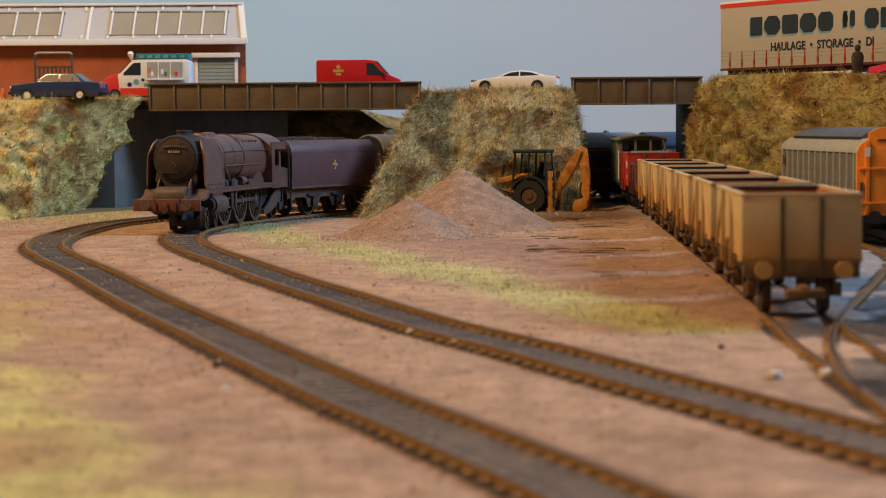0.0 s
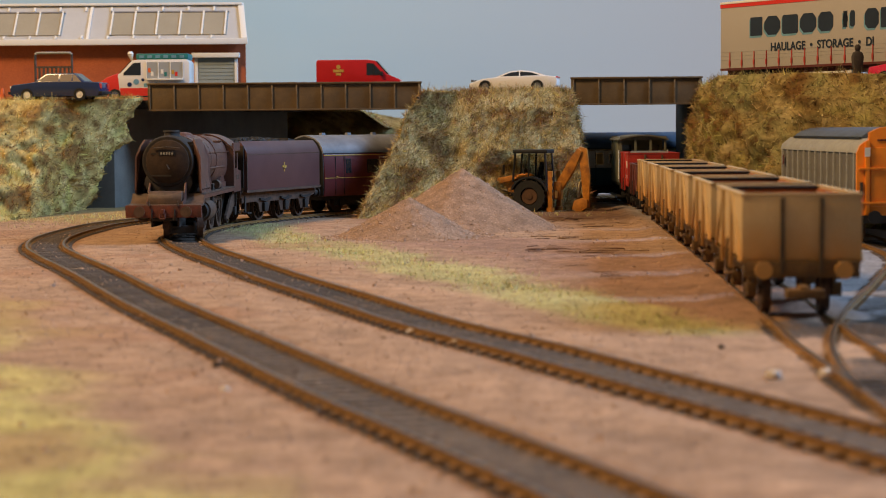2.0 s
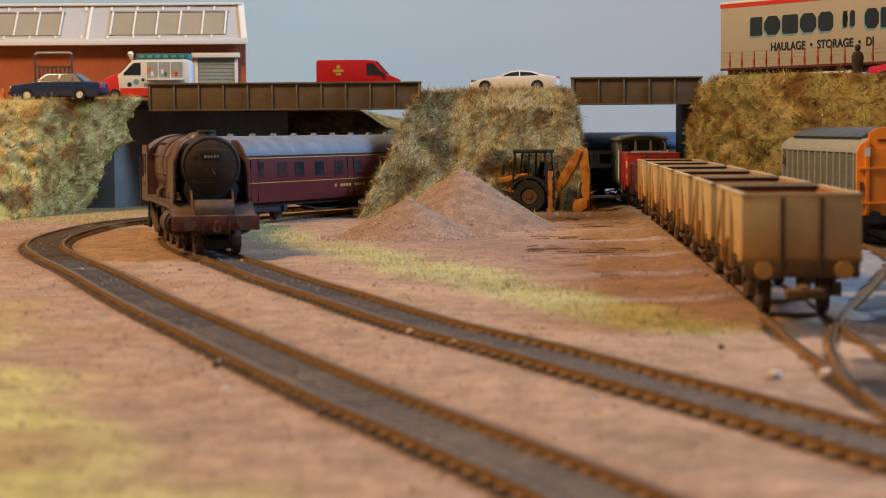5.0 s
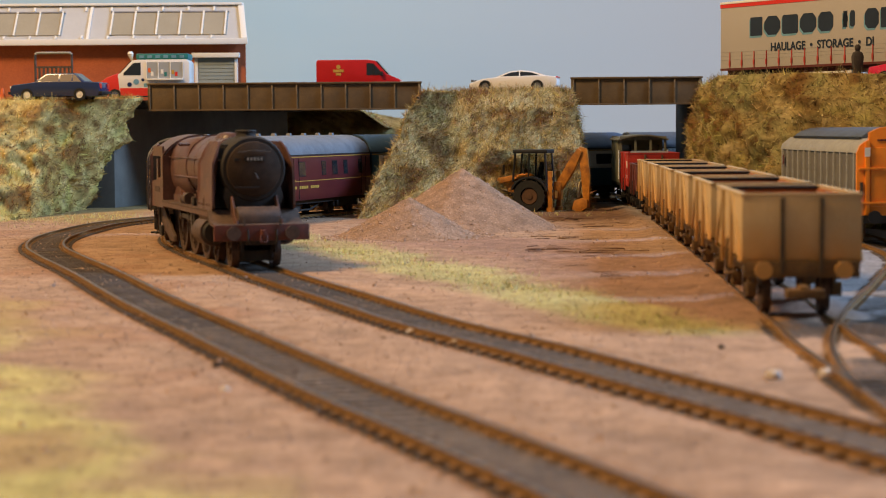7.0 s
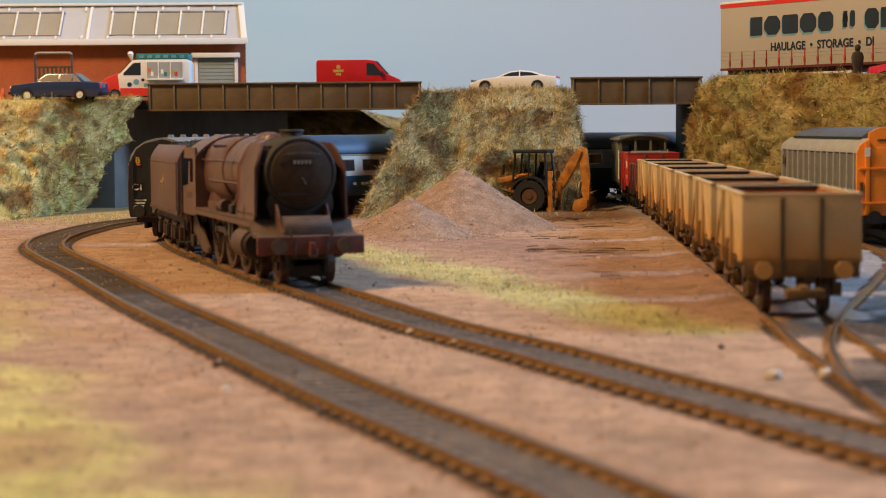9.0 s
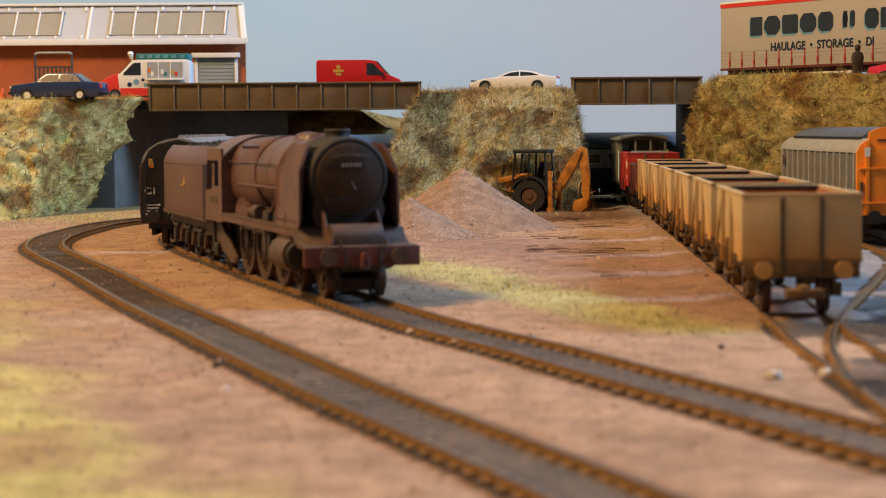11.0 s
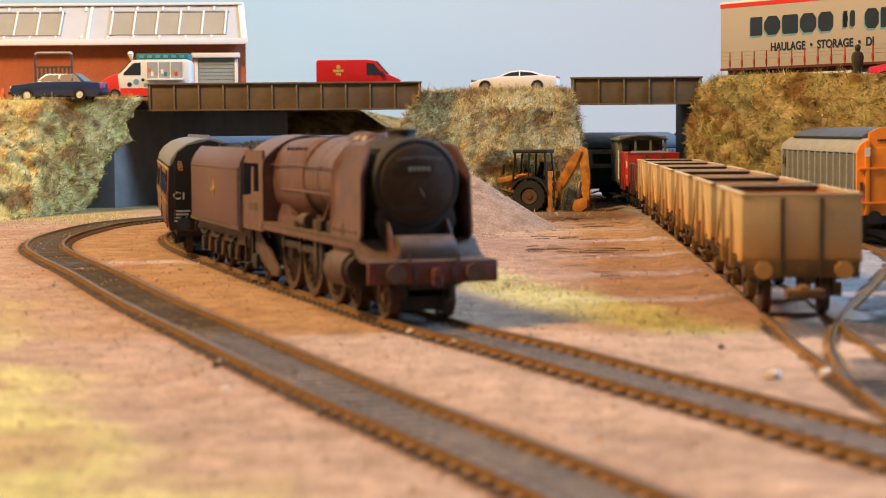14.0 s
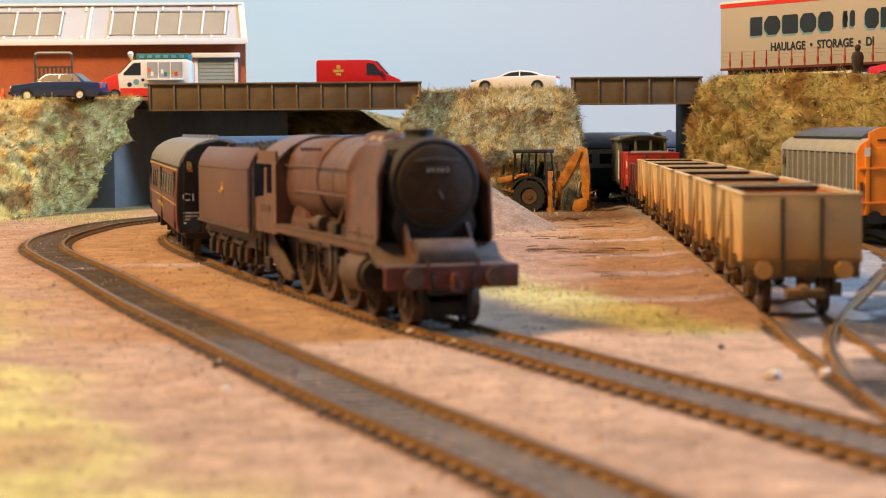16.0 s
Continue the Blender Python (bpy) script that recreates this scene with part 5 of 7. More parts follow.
    for xe, d in ((x1, 1), (x0, -1)):
        part("end_panel", Shape().prism([(-16.6, 11), (-17.4, 15), (-17.4, 26), (-16.8, 37), (-13.2, 44.2), (-9, 47), (0, 49), (9, 47), (13.2, 44.2), (16.8, 37), (17.4, 26), (17.4, 15), (16.6, 11)], "x", xe, xe + d * 0.7), BLACK, t, "black coach end")
        part("gangway", Shape().prism([(-6.4, 12)] + [(-6.4, 39), (-5, 41.5), (5, 41.5), (6.4, 39), (6.4, 12)], "x", xe + d * 0.7, xe + d * 3.4), BLACK, t, bevel=0.4)
        part("gangway_door", Shape().box(xe + d * 3.4, xe + d * 3.8, -4.6, 4.6, 13, 38), OLIVE, t)
        for s in (-1, 1):
            part("buffer", Shape().cyl((xe, s * 11.2, 13.8), (xe + d * 3.5, s * 11.2, 13.8), 2.0, 12).cyl((xe + d * 3.5, s * 11.2, 13.8), (xe + d * 4.4, s * 11.2, 13.8), 3.0, 16), UNDER, t)
            part("handrail", Shape().tube([(xe + d * 1.4, s * 14.6, 16), (xe + d * 1.4, s * 14.6, 40)], 0.3), BLACK, t)
            part("lamp_bracket", Shape().box(xe + d * 0.7, xe + d * 1.2, s * 11, s * 13, 36.2, 37.0), CONE, t)
            part("step", Shape().box(xe + d * 0.7, xe + d * 1.6, s * 12 - 1.5, s * 12 + 1.5, 20, 20.6).box(xe + d * 0.7, xe + d * 1.6, s * 12 - 1.5, s * 12 + 1.5, 27, 27.6), UNDER, t)
    for x, y in vents:
        part("roof_vent", Shape().loft([[(x + a * 2.2, y + b * 1.6, 48.6) for a, b in ((-1, -1), (1, -1), (1, 1), (-1, 1))], [(x + a * 1.4, y + b * 1.0, 51.2) for a, b in ((-1, -1), (1, -1), (1, 1), (-1, 1))]]), roof_mat, t)
    return t


engine, lead_bogie = locomotive()
tend = tender()
W1 = [(12, 16, 25, 34.5, ""), (-14, -4, 25, 34, "")] + [(-34 - 24 * i, -24 - 24 * i, 25, 34, "") for i in range(4)] + [(-140, -134, 25, 34, ""), (-160, -152, 25, 34, ""), (-178, -172, 25, 34, ""), (-205, -199, 25, 34, "")]
coach1 = coach("mail_coach", "maroon mail coach with a gold line and gold lettering", MAROON, MAROON, ROOFGREY, GOLD, W1, "coach1", [(x, 0) for x in range(20, -220, -24)], None, [(-128, -70, 17.6)])
W2 = [(12, 17, 26, 34.5, "")] + [(-12 - 27 * i, 6 - 27 * i, 26.5, 34, "") for i in range(8)] + [(-210, -205, 26, 34.5, "")]
coach2 = coach("passenger_coach", "blue and pearl grey passenger coach with dark roof", COACHBLUE, COACHGREY, ROOFBLUE, GOLD, W2, "coach2", [], True, [(-34, -10, 17.5)])
coach3 = coach("passenger_coach", "blue and grey passenger coach with blue-grey roof, painted darker as in bridge shade", BLUESHADED, GREYSHADED, ROOFDARK, WHITE, W2, "coach3", [], True)
VENTS = [(x, -5) for x in range(24, -220, -34)] + [(-150 - 10 * i, 4) for i in range(6)]
coach4 = coach("passenger_coach", "blue and grey passenger coach with roof vents, painted darker as in bridge shade", BLUESHADED, GREYSHADED, ROOFDARK, WHITE, W2, "coach4", VENTS, True)
coach5 = coach("passenger_coach", "blue and grey passenger coach with roof vents, painted darker as in bridge shade", BLUESHADED, GREYSHADED, ROOFDARK, WHITE, W2, "coach5", VENTS, True)
lettering("C1", 4.6, WHITE, coach1, put(37.0, -12.6, 25.5, 90, 0, 90), bold=0.12)
lettering("B", 4.2, GOLD, coach1, put(37.0, -12.4, 38.6, 90, 0, 90), bold=0.12)
for k, z in enumerate((14.5, 15.9, 17.3, 18.7)):
    part("notice_bar", Shape().box(36.8, 36.95, -15, -10.2 + k * 0.6, z, z + 0.7), WHITE, coach1)

# place along the line of the engine's first driving axle, time by time
TRAVEL = [(0, 942.5), (0.5, 925.4), (1, 907.6), (1.5, 888.7), (2, 868.9), (2.5, 848), (3, 826.4), (3.5, 804.6), (4, 783.7), (4.5, 761.7), (5, 741), (5.5, 720.7),
          (6, 700.5), (6.5, 680.5), (7, 659.7), (7.5, 637.4), (8, 614.7), (8.5, 592.6), (9, 572.2), (9.5, 554.5), (10, 538.8), (10.5, 524.3), (11, 510.4), (11.5, 496.8),
          (12, 483.2), (12.5, 470.3), (13, 458.1), (13.5, 447.8), (14, 439.1), (14.5, 432), (15, 426.7), (15.5, 423), (16, 420.2)]


def travelled(t):
    return float(np.interp(t, [a for a, _ in TRAVEL], [b for _, b in TRAVEL]))


CHAIN = [("engine", engine, 0.0, 58.0), ("tender", tend, 139.0, 60.0), ("coach1", coach1, 276.0, 186.0), ("coach2", coach2, 544.0, 186.0), ("coach3", coach3, 812.0, 186.0),
         ("coach4", coach4, 1080.0, 186.0), ("coach5", coach5, 1348.0, 186.0)]
TIMES = [i * 0.2 for i in range(81)]


def motions():
    for key, ob, behind, gap in CHAIN:
        walk(ob, [(t, riding(travelled(t) + behind, gap)) for t in TIMES])
    rows = []
    for t in TIMES:
        q = travelled(t)
        body = riding(q, 58.0)
        a, b = on_line(q - 52.5), on_line(q - 22.5)
        mid, d = (a + b) / 2, a - b
        rows.append((t, body.inverted() @ put(mid.x, mid.y, 0, 0, 0, math.degrees(math.atan2(d.y, d.x)))))
    walk(lead_bogie, rows)
    for ob, (x, y, r), flip, vehicle in TURNING:
        rows = []
        for t in TIMES:
            turn = math.degrees((TRAVEL[0][1] - travelled(t)) / r)
            rows.append((t, put(x, y, r, 0, turn, 0) @ pose(0, 0, 0, 0, 0, 180 if flip else 0)))
        walk(ob, rows)
    for ob, (x, y, z), crank, s in SWAYING:
        rows = []
        for t in TIMES:
            a = (TRAVEL[0][1] - travelled(t)) / 13.2
            k = -1 if s < 0 else 1
            rows.append((t, put(x + k * crank * math.cos(a), y, z - k * crank * math.sin(a))))
        walk(ob, rows)


# ---- sidings: wagons and vans ----
def on_siding(y):
    i = int(np.argmin(np.abs(PC[:, 1] - y)))
    d = PC[min(i + 6, len(PC) - 1)] - PC[i]
    return PC[i, 0], PC[i, 1], math.degrees(math.atan2(d[1], d[0]))


WAGON_WHEEL = mesh_of("wagon_wheel", disc_wheel(6.3), WHEEL)


def running_gear(t, L, iron):
    for xa in (-0.272 * L, 0.272 * L):
        for s in (-1, 1):
            share("wheel", WAGON_WHEEL, t, put(xa, s * 8.4, 6.3, 0, 0, 0 if s < 0 else 180))
            part("w_iron", Shape().prism([(xa - 3.4, 12), (xa + 3.4, 12), (xa + 2.0, 4.6), (xa - 2.0, 4.6)], "y", s * 10.6, s * 11.6), iron, t)
            part("axle_box", Shape().box(xa - 2.0, xa + 2.0, s * 11.4, s * 13.6, 4.6, 8.6), iron, t, bevel=0.4)
            part("spring", Shape().prism([(xa - 7, 11.0), (xa, 9.2), (xa + 7, 11.0), (xa + 7, 12), (xa, 10.6), (xa - 7, 12)], "y", s * 11.6, s * 13.0), iron, t)
    for s in (-1, 1):
        part("sole_bar", Shape().box(-L / 2, L / 2, s * 12.0, s * 13.6, 11.4, 15.2), iron, t, bevel=0.2)
        part("brake_lever", Shape().tube([(2, s * 14.2, 10), (28, s * 14.4, 7.4), (35, s * 14.4, 8.2)], 0.5), iron, t)
        part("brake_shoe", Shape().prism([(10, 11), (14, 11), (14.4, 4), (12.4, 3.6)], "y", s * 7.4, s * 9.6), iron, t, bevel=0.2)
        for d in (-1, 1):
            part("buffer", Shape().cyl((d * L / 2, s * 11.0, 13.6), (d * (L / 2 + 4.4), s * 11.0, 13.6), 1.9, 12).cyl((d * (L / 2 + 4.4), s * 11.0, 13.6), (d * (L / 2 + 5.4), s * 11.0, 13.6), 2.5, 18), TAN if iron is TANDIRT else iron, t)
    for d in (-1, 1):
        part("headstock", Shape().box(d * (L / 2 - 2.2), d * (L / 2 + 0.4), -16, 16, 11.2, 15.6), iron, t, bevel=0.2)
        part("coupling", Shape().box(d * (L / 2), d * (L / 2 + 9), -1.4, 1.4, 8.2, 9.4).box(d * (L / 2 + 3), d * (L / 2 + 9.5), -5.2, 5.2, 6.0, 8.6), iron, t, "tan tension-lock coupling", bevel=0.4)


def open_wagon(label, body, iron, inside, z1=34.2, planks=0, load=None, L=80.0, W=33.0, marks=True):
    t = thing("open_wagon", label, "goods wagon", "wagons in the siding")
    z0 = 15.2
    part("floor", Shape().box(-L / 2, L / 2, -W / 2, W / 2, z0, z0 + 1.4), body, t)
    if planks:
        h = (z1 - z0) / planks
        for k in range(planks):
            for d in (-1, 1):
                part("end_plank", Shape().box(d * (L / 2 - 1.5), d * (L / 2), -W / 2, W / 2, z0 + k * h + 0.012, z0 + (k + 1) * h - 0.012), body, t, bevel=0.03)
    else:
        for d in (-1, 1):
            part("end_sheet", Shape().box(d * (L / 2 - 1.5), d * (L / 2), -W / 2, W / 2, z0, z1), body, t, bevel=0.15)
    for s in (-1, 1):
        part("side_sheet", Shape().box(-L / 2 + 1.5, L / 2 - 1.5, s * (W / 2 - 1.4), s * (W / 2), z0, z1 - 0.3), body, t, bevel=0.15)
        part("side_rim", Shape().box(-L / 2, L / 2, s * (W / 2 - 1.5), s * (W / 2 + 0.3), z1 - 0.5, z1 + 0.5), body, t, bevel=0.2)
        part("inner_lining", Shape().box(-L / 2 + 1.6, L / 2 - 1.6, s * (W / 2 - 2.1), s * (W / 2 - 1.45), z0 + 1.4, z1 - 0.6), inside, t, "rust-stained inside")
        for x, k in ((-13.5, -1), (13.5, 1)):
            part("door_post", Shape().box(x - 0.9, x + 0.9, s * (W / 2), s * (W / 2 + 1.1), z0 - 3, z1), body, t, bevel=0.2)
            part("diagonal_brace", Shape().prism([(k * 14.8, z1 - 0.4), (k * 16.6, z1 - 0.4), (k * (L / 2 - 1), z0 + 0.6), (k * (L / 2 - 2.8), z0 + 0.6)], "y", s * (W / 2), s * (W / 2 + 0.8)), body, t, bevel=0.15)
        if marks:
            for x in (20, 24.5):
                part("lettering_bar", Shape().box(x, x + 2.4, s * (W / 2 + 0.0), s * (W / 2 + 0.12), z1 - 8.0, z1 - 6.6), iron, t)
        part("door_spring", Shape().box(-1.2, 1.2, s * (W / 2), s * (W / 2 + 0.9), z0 - 3.5, z0 + 5), iron, t, bevel=0.2)
    for d in (-1, 1):
        part("end_rim", Shape().box(d * (L / 2 - 1.6), d * (L / 2 + 0.3), -W / 2, W / 2, z1 - 0.3, z1 + 0.5), body, t, bevel=0.2)
        part("end_lining", Shape().box(d * (L / 2 - 2.2), d * (L / 2 - 1.55), -W / 2 + 2, W / 2 - 2, z0 + 1.4, z1 - 0.5), inside, t)
        for y in (-5.4, 5.4):
            part("end_strap", Shape().box(d * (L / 2), d * (L / 2 + 1.0), y - 0.6, y + 0.6, z0 - 3, z1 - 0.8), STRAP, t, "dark vertical end strap", bevel=0.2)
    part("inner_floor", Shape().box(-L / 2 + 2, L / 2 - 2, -W / 2 + 2, W / 2 - 2, z0 + 1.4, z0 + 2.0), inside, t)
    if load:
        part("load_bar", Shape().box(L / 2 - 5.0, L / 2 - 2.4, -W / 2 + 1.5, W / 2 - 1.5, z1 - 1.0, z1 + 0.1), load, t, "dark cross beam", bevel=0.3)
    running_gear(t, L, iron)
    return t


first = open_wagon("tan-painted open mineral wagon, weathered, empty and rusty inside", TAN, TANDIRT, INNER, load=BLACK)
x, y, a = on_siding(572)
first.matrix_basis = put(x, y, 0, 0, 0, a)
for k in range(1, 6):
    x, y, a = on_siding(572 + 103.2 * k)
    copy_thing(first, put(x, y, 0, 0, 0, a))
dull = open_wagon("dull bauxite-red low open wagon coupled behind the tan wagons", REDDK, UNDER, REDDK, 30.5, 5, None, 75, 32, False)
x, y, a = on_siding(1184)
dull.matrix_basis = put(x, y, 0, 0, 0, a)
red = open_wagon("bright red open wagon with a grey load and white lettering bars", REDW, UNDER, REDDK, 36.5, 7, None, 75, 33, False)
x, y, a = on_siding(1273)
red.matrix_basis = put(x, y, 0, 0, 0, a)
for i in range(4):
    part("lettering_bar", Shape().box(-32 + i * 4.0, -29.2 + i * 4.0, 16.5, 16.65, 27, 31.5), WHITE, red)
    part("lettering_bar", Shape().box(-32 + i * 4.0, -29.2 + i * 4.0, 16.5, 16.65, 20, 22.5), WHITE, red)
part("load", Shape().loft([[(sx * 34, sy * 14, 30) for sx, sy in ((-1, -1), (1, -1), (1, 1), (-1, 1))], [(sx * 28, sy * 10, 37.5) for sx, sy in ((-1, -1), (1, -1), (1, 1), (-1, 1))]]), ROOFGREY, red, "lumpy grey load")


def brake_van(at):
    t = thing("brake_van", "olive-grey goods brake van with curved roof and open veranda", "brake van", at=at)
    L, W = 75, 33
    roof = arc(0, -2, 50.4, 70, 110, 12)
    part("roof", Shape().prism(roof + [(y, z - 1.0) for y, z in roof[::-1]], "x", -L / 2 - 2, L / 2 + 2), OLIVE, t, "pale olive curved roof")
    part("cabin", Shape().box(-14, 28, -15.6, 15.6, 15, 46.4), OLIVE, t, bevel=0.2)
    part("floor", Shape().box(-L / 2, L / 2, -16, 16, 13.6, 15.4), UNDER, t)
    for d in (-1, 1):
        part("end_panel", Shape().box(d * L / 2, d * (L / 2 - 1.2), -16, 16, 15.4, 31), OLIVE, t, bevel=0.2)
        for y in (-15.2, -5.2, 5.2, 15.2):
            part("post", Shape().box(d * L / 2, d * (L / 2 - 1.4), y - 0.8, y + 0.8, 31, 46.2), OLIVE, t, bevel=0.15)
        part("top_rail", Shape().box(d * L / 2, d * (L / 2 - 1.4), -16, 16, 44.6, 47.2), OLIVE, t)
    for y in (-9.5, 9.5):
        part("window", Shape().box(-14.5, -13.9, y - 3.4, y + 3.4, 31, 41), PANE, t)
    for s in (-1, 1):
        part("side_panel", Shape().box(-L / 2, L / 2, s * 15.6, s * 16.2, 15.4, 31), OLIVE, t)
        part("grab_rail", Shape().tube([(-L / 2 - 0.4, s * 16.8, 18), (-L / 2 - 0.4, s * 16.8, 38)], 0.4), WHITE, t, "white handrail")
        part("footboard", Shape().box(-L / 2, L / 2, s * 15, s * 18, 5.6, 6.6), UNDER, t)
    running_gear(t, L, UNDER)
    return t


x, y, a = on_siding(1360)
brake_van(put(x, y, 0, 0, 0, a))


def orange_van():
    t = thing("covered_van", "grey ribbed covered van with a bright orange end and dark roof", "goods van", at=put(202, 949.5, 0, 0, 0, 91))
    L, W = 176.0, 36.0
    low = [(-17.4, 13), (-17.4, 41.5), (17.4, 41.5), (17.4, 13)]
    part("body", Shape().prism(low, "x", -L / 2 + 1, L / 2 - 1), VANGREY, t)
    slope = [(-18.2, 41.0), (-17.2, 44.0), (-12.6, 47.6), (12.6, 47.6), (17.2, 44.0), (18.2, 41.0)]
    part("lower_roof", Shape().prism(slope, "x", -L / 2 + 0.5, L / 2), VANPALE, t, "pale grey sloping lower roof", bevel=0.3)
    top = [(-13.4, 47.6), (-13.4, 48.4), (-10, 50.8), (-5, 52.2), (0, 52.6), (5, 52.2), (10, 50.8), (13.4, 48.4), (13.4, 47.6)]
    part("upper_roof", Shape().prism(top, "x", -L / 2 + 10, L / 2 - 14), ROOFDARK, t, "dark grey curved upper roof", bevel=0.3)
    part("gutter", Shape().box(-L / 2 + 12, L / 2 - 14, -13.9, -13.2, 47.2, 48.2).box(-L / 2 + 12, L / 2 - 14, 13.2, 13.9, 47.2, 48.2), BLACK, t)
    rib = mesh_of("rib", Shape().box(-0.7, 0.7, -0.7, 0.7, 13.4, 41.0), VANPALE, 0.2)
    for s in (-1, 1):
        for i in range(13):
            share("rib", rib, t, put(-L / 2 + 5 + i * (L - 10) / 12, s * 17.7, 0))
        part("side_rail", Shape().box(-L / 2 + 1, L / 2 - 1, s * 17.2, s * 18.2, 13, 14.4), VANPALE, t)
        part("label_plate", Shape().box(L / 2 - 12, L / 2 - 8, s * 18.4, s * 18.5, 33, 38), REDDK, t)
    end = [(-18.2, 13), (-18.2, 41.2), (-16.8, 44.6), (-12.8, 47.2), (-12.8, 50.2), (-8, 52.4), (0, 53.2), (8, 52.4), (12.8, 50.2), (12.8, 47.2), (16.8, 44.6), (18.2, 41.2), (18.2, 13)]
    e = part("end_wall", Shape().prism(end, "x", -L / 2 - 1.2, -L / 2 + 1), ORANGE, t, "bright orange end with double doors", bevel=0.3)
    for s in (-1, 1):
        part("end_door", Shape().box(-L / 2 - 2.0, -L / 2 - 1.1, s * 1.0, s * 12.0, 17, 43.5), ORANGE, e, bevel=0.4)
        part("door_post", Shape().box(-L / 2 - 2.8, -L / 2 - 1.1, s * 12.6, s * 14.6, 13.5, 46.5), ORANGE, e, bevel=0.3)
        part("hinge_bar", Shape().box(-L / 2 - 3.0, -L / 2 - 1.1, s * 1.5, s * 17.4, 33.6, 34.6), ORANGE, e, bevel=0.2)
        part("hinge_bar", Shape().box(-L / 2 - 3.0, -L / 2 - 1.1, s * 1.5, s * 17.4, 18.2, 19.2), ORANGE, e, bevel=0.2)
        part("lamp_iron", Shape().box(-L / 2 - 2.4, -L / 2 - 1.1, s * 15.6, s * 16.8, 21.5, 28), STRAP, e)
        part("buffer", Shape().cyl((-L / 2, s * 11, 12.4), (-L / 2 - 5, s * 11, 12.4), 1.9, 12).cyl((-L / 2 - 5, s * 11, 12.4), (-L / 2 - 6, s * 11, 12.4), 3.0, 18), BLACK, t)
    part("end_plate", Shape().box(-L / 2 - 2.9, -L / 2 - 2.6, 12.5, 15, 39.5, 43.5), WHITE, e)
    part("hook_mark", Shape().box(-L / 2 - 1.5, -L / 2 - 1.1, 3, 9, 46.4, 47.2).box(-L / 2 - 1.5, -L / 2 - 1.1, 3, 3.8, 46.4, 49.4), REDDK, e)
    part("headstock", Shape().box(-L / 2 - 1, L / 2 + 1, -15, 15, 9.4, 13), BLACK, t, bevel=0.3)
    for xa in (-53, 53):
        for s in (-1, 1):
            share("wheel", WAGON_WHEEL, t, put(xa, s * 8.4, 6.3, 0, 0, 0 if s < 0 else 180))
            part("w_iron", Shape().box(xa - 4, xa + 4, s * 10.6, s * 12.8, 4, 10), BLACK, t, bevel=0.4)
    return t


orange_van()


# ---- digger ----
DIGGERDK = mat("rusty_hub", (0.11, 0.05, 0.02), (0.06, 0.03, 0.015), 200, 0.7)


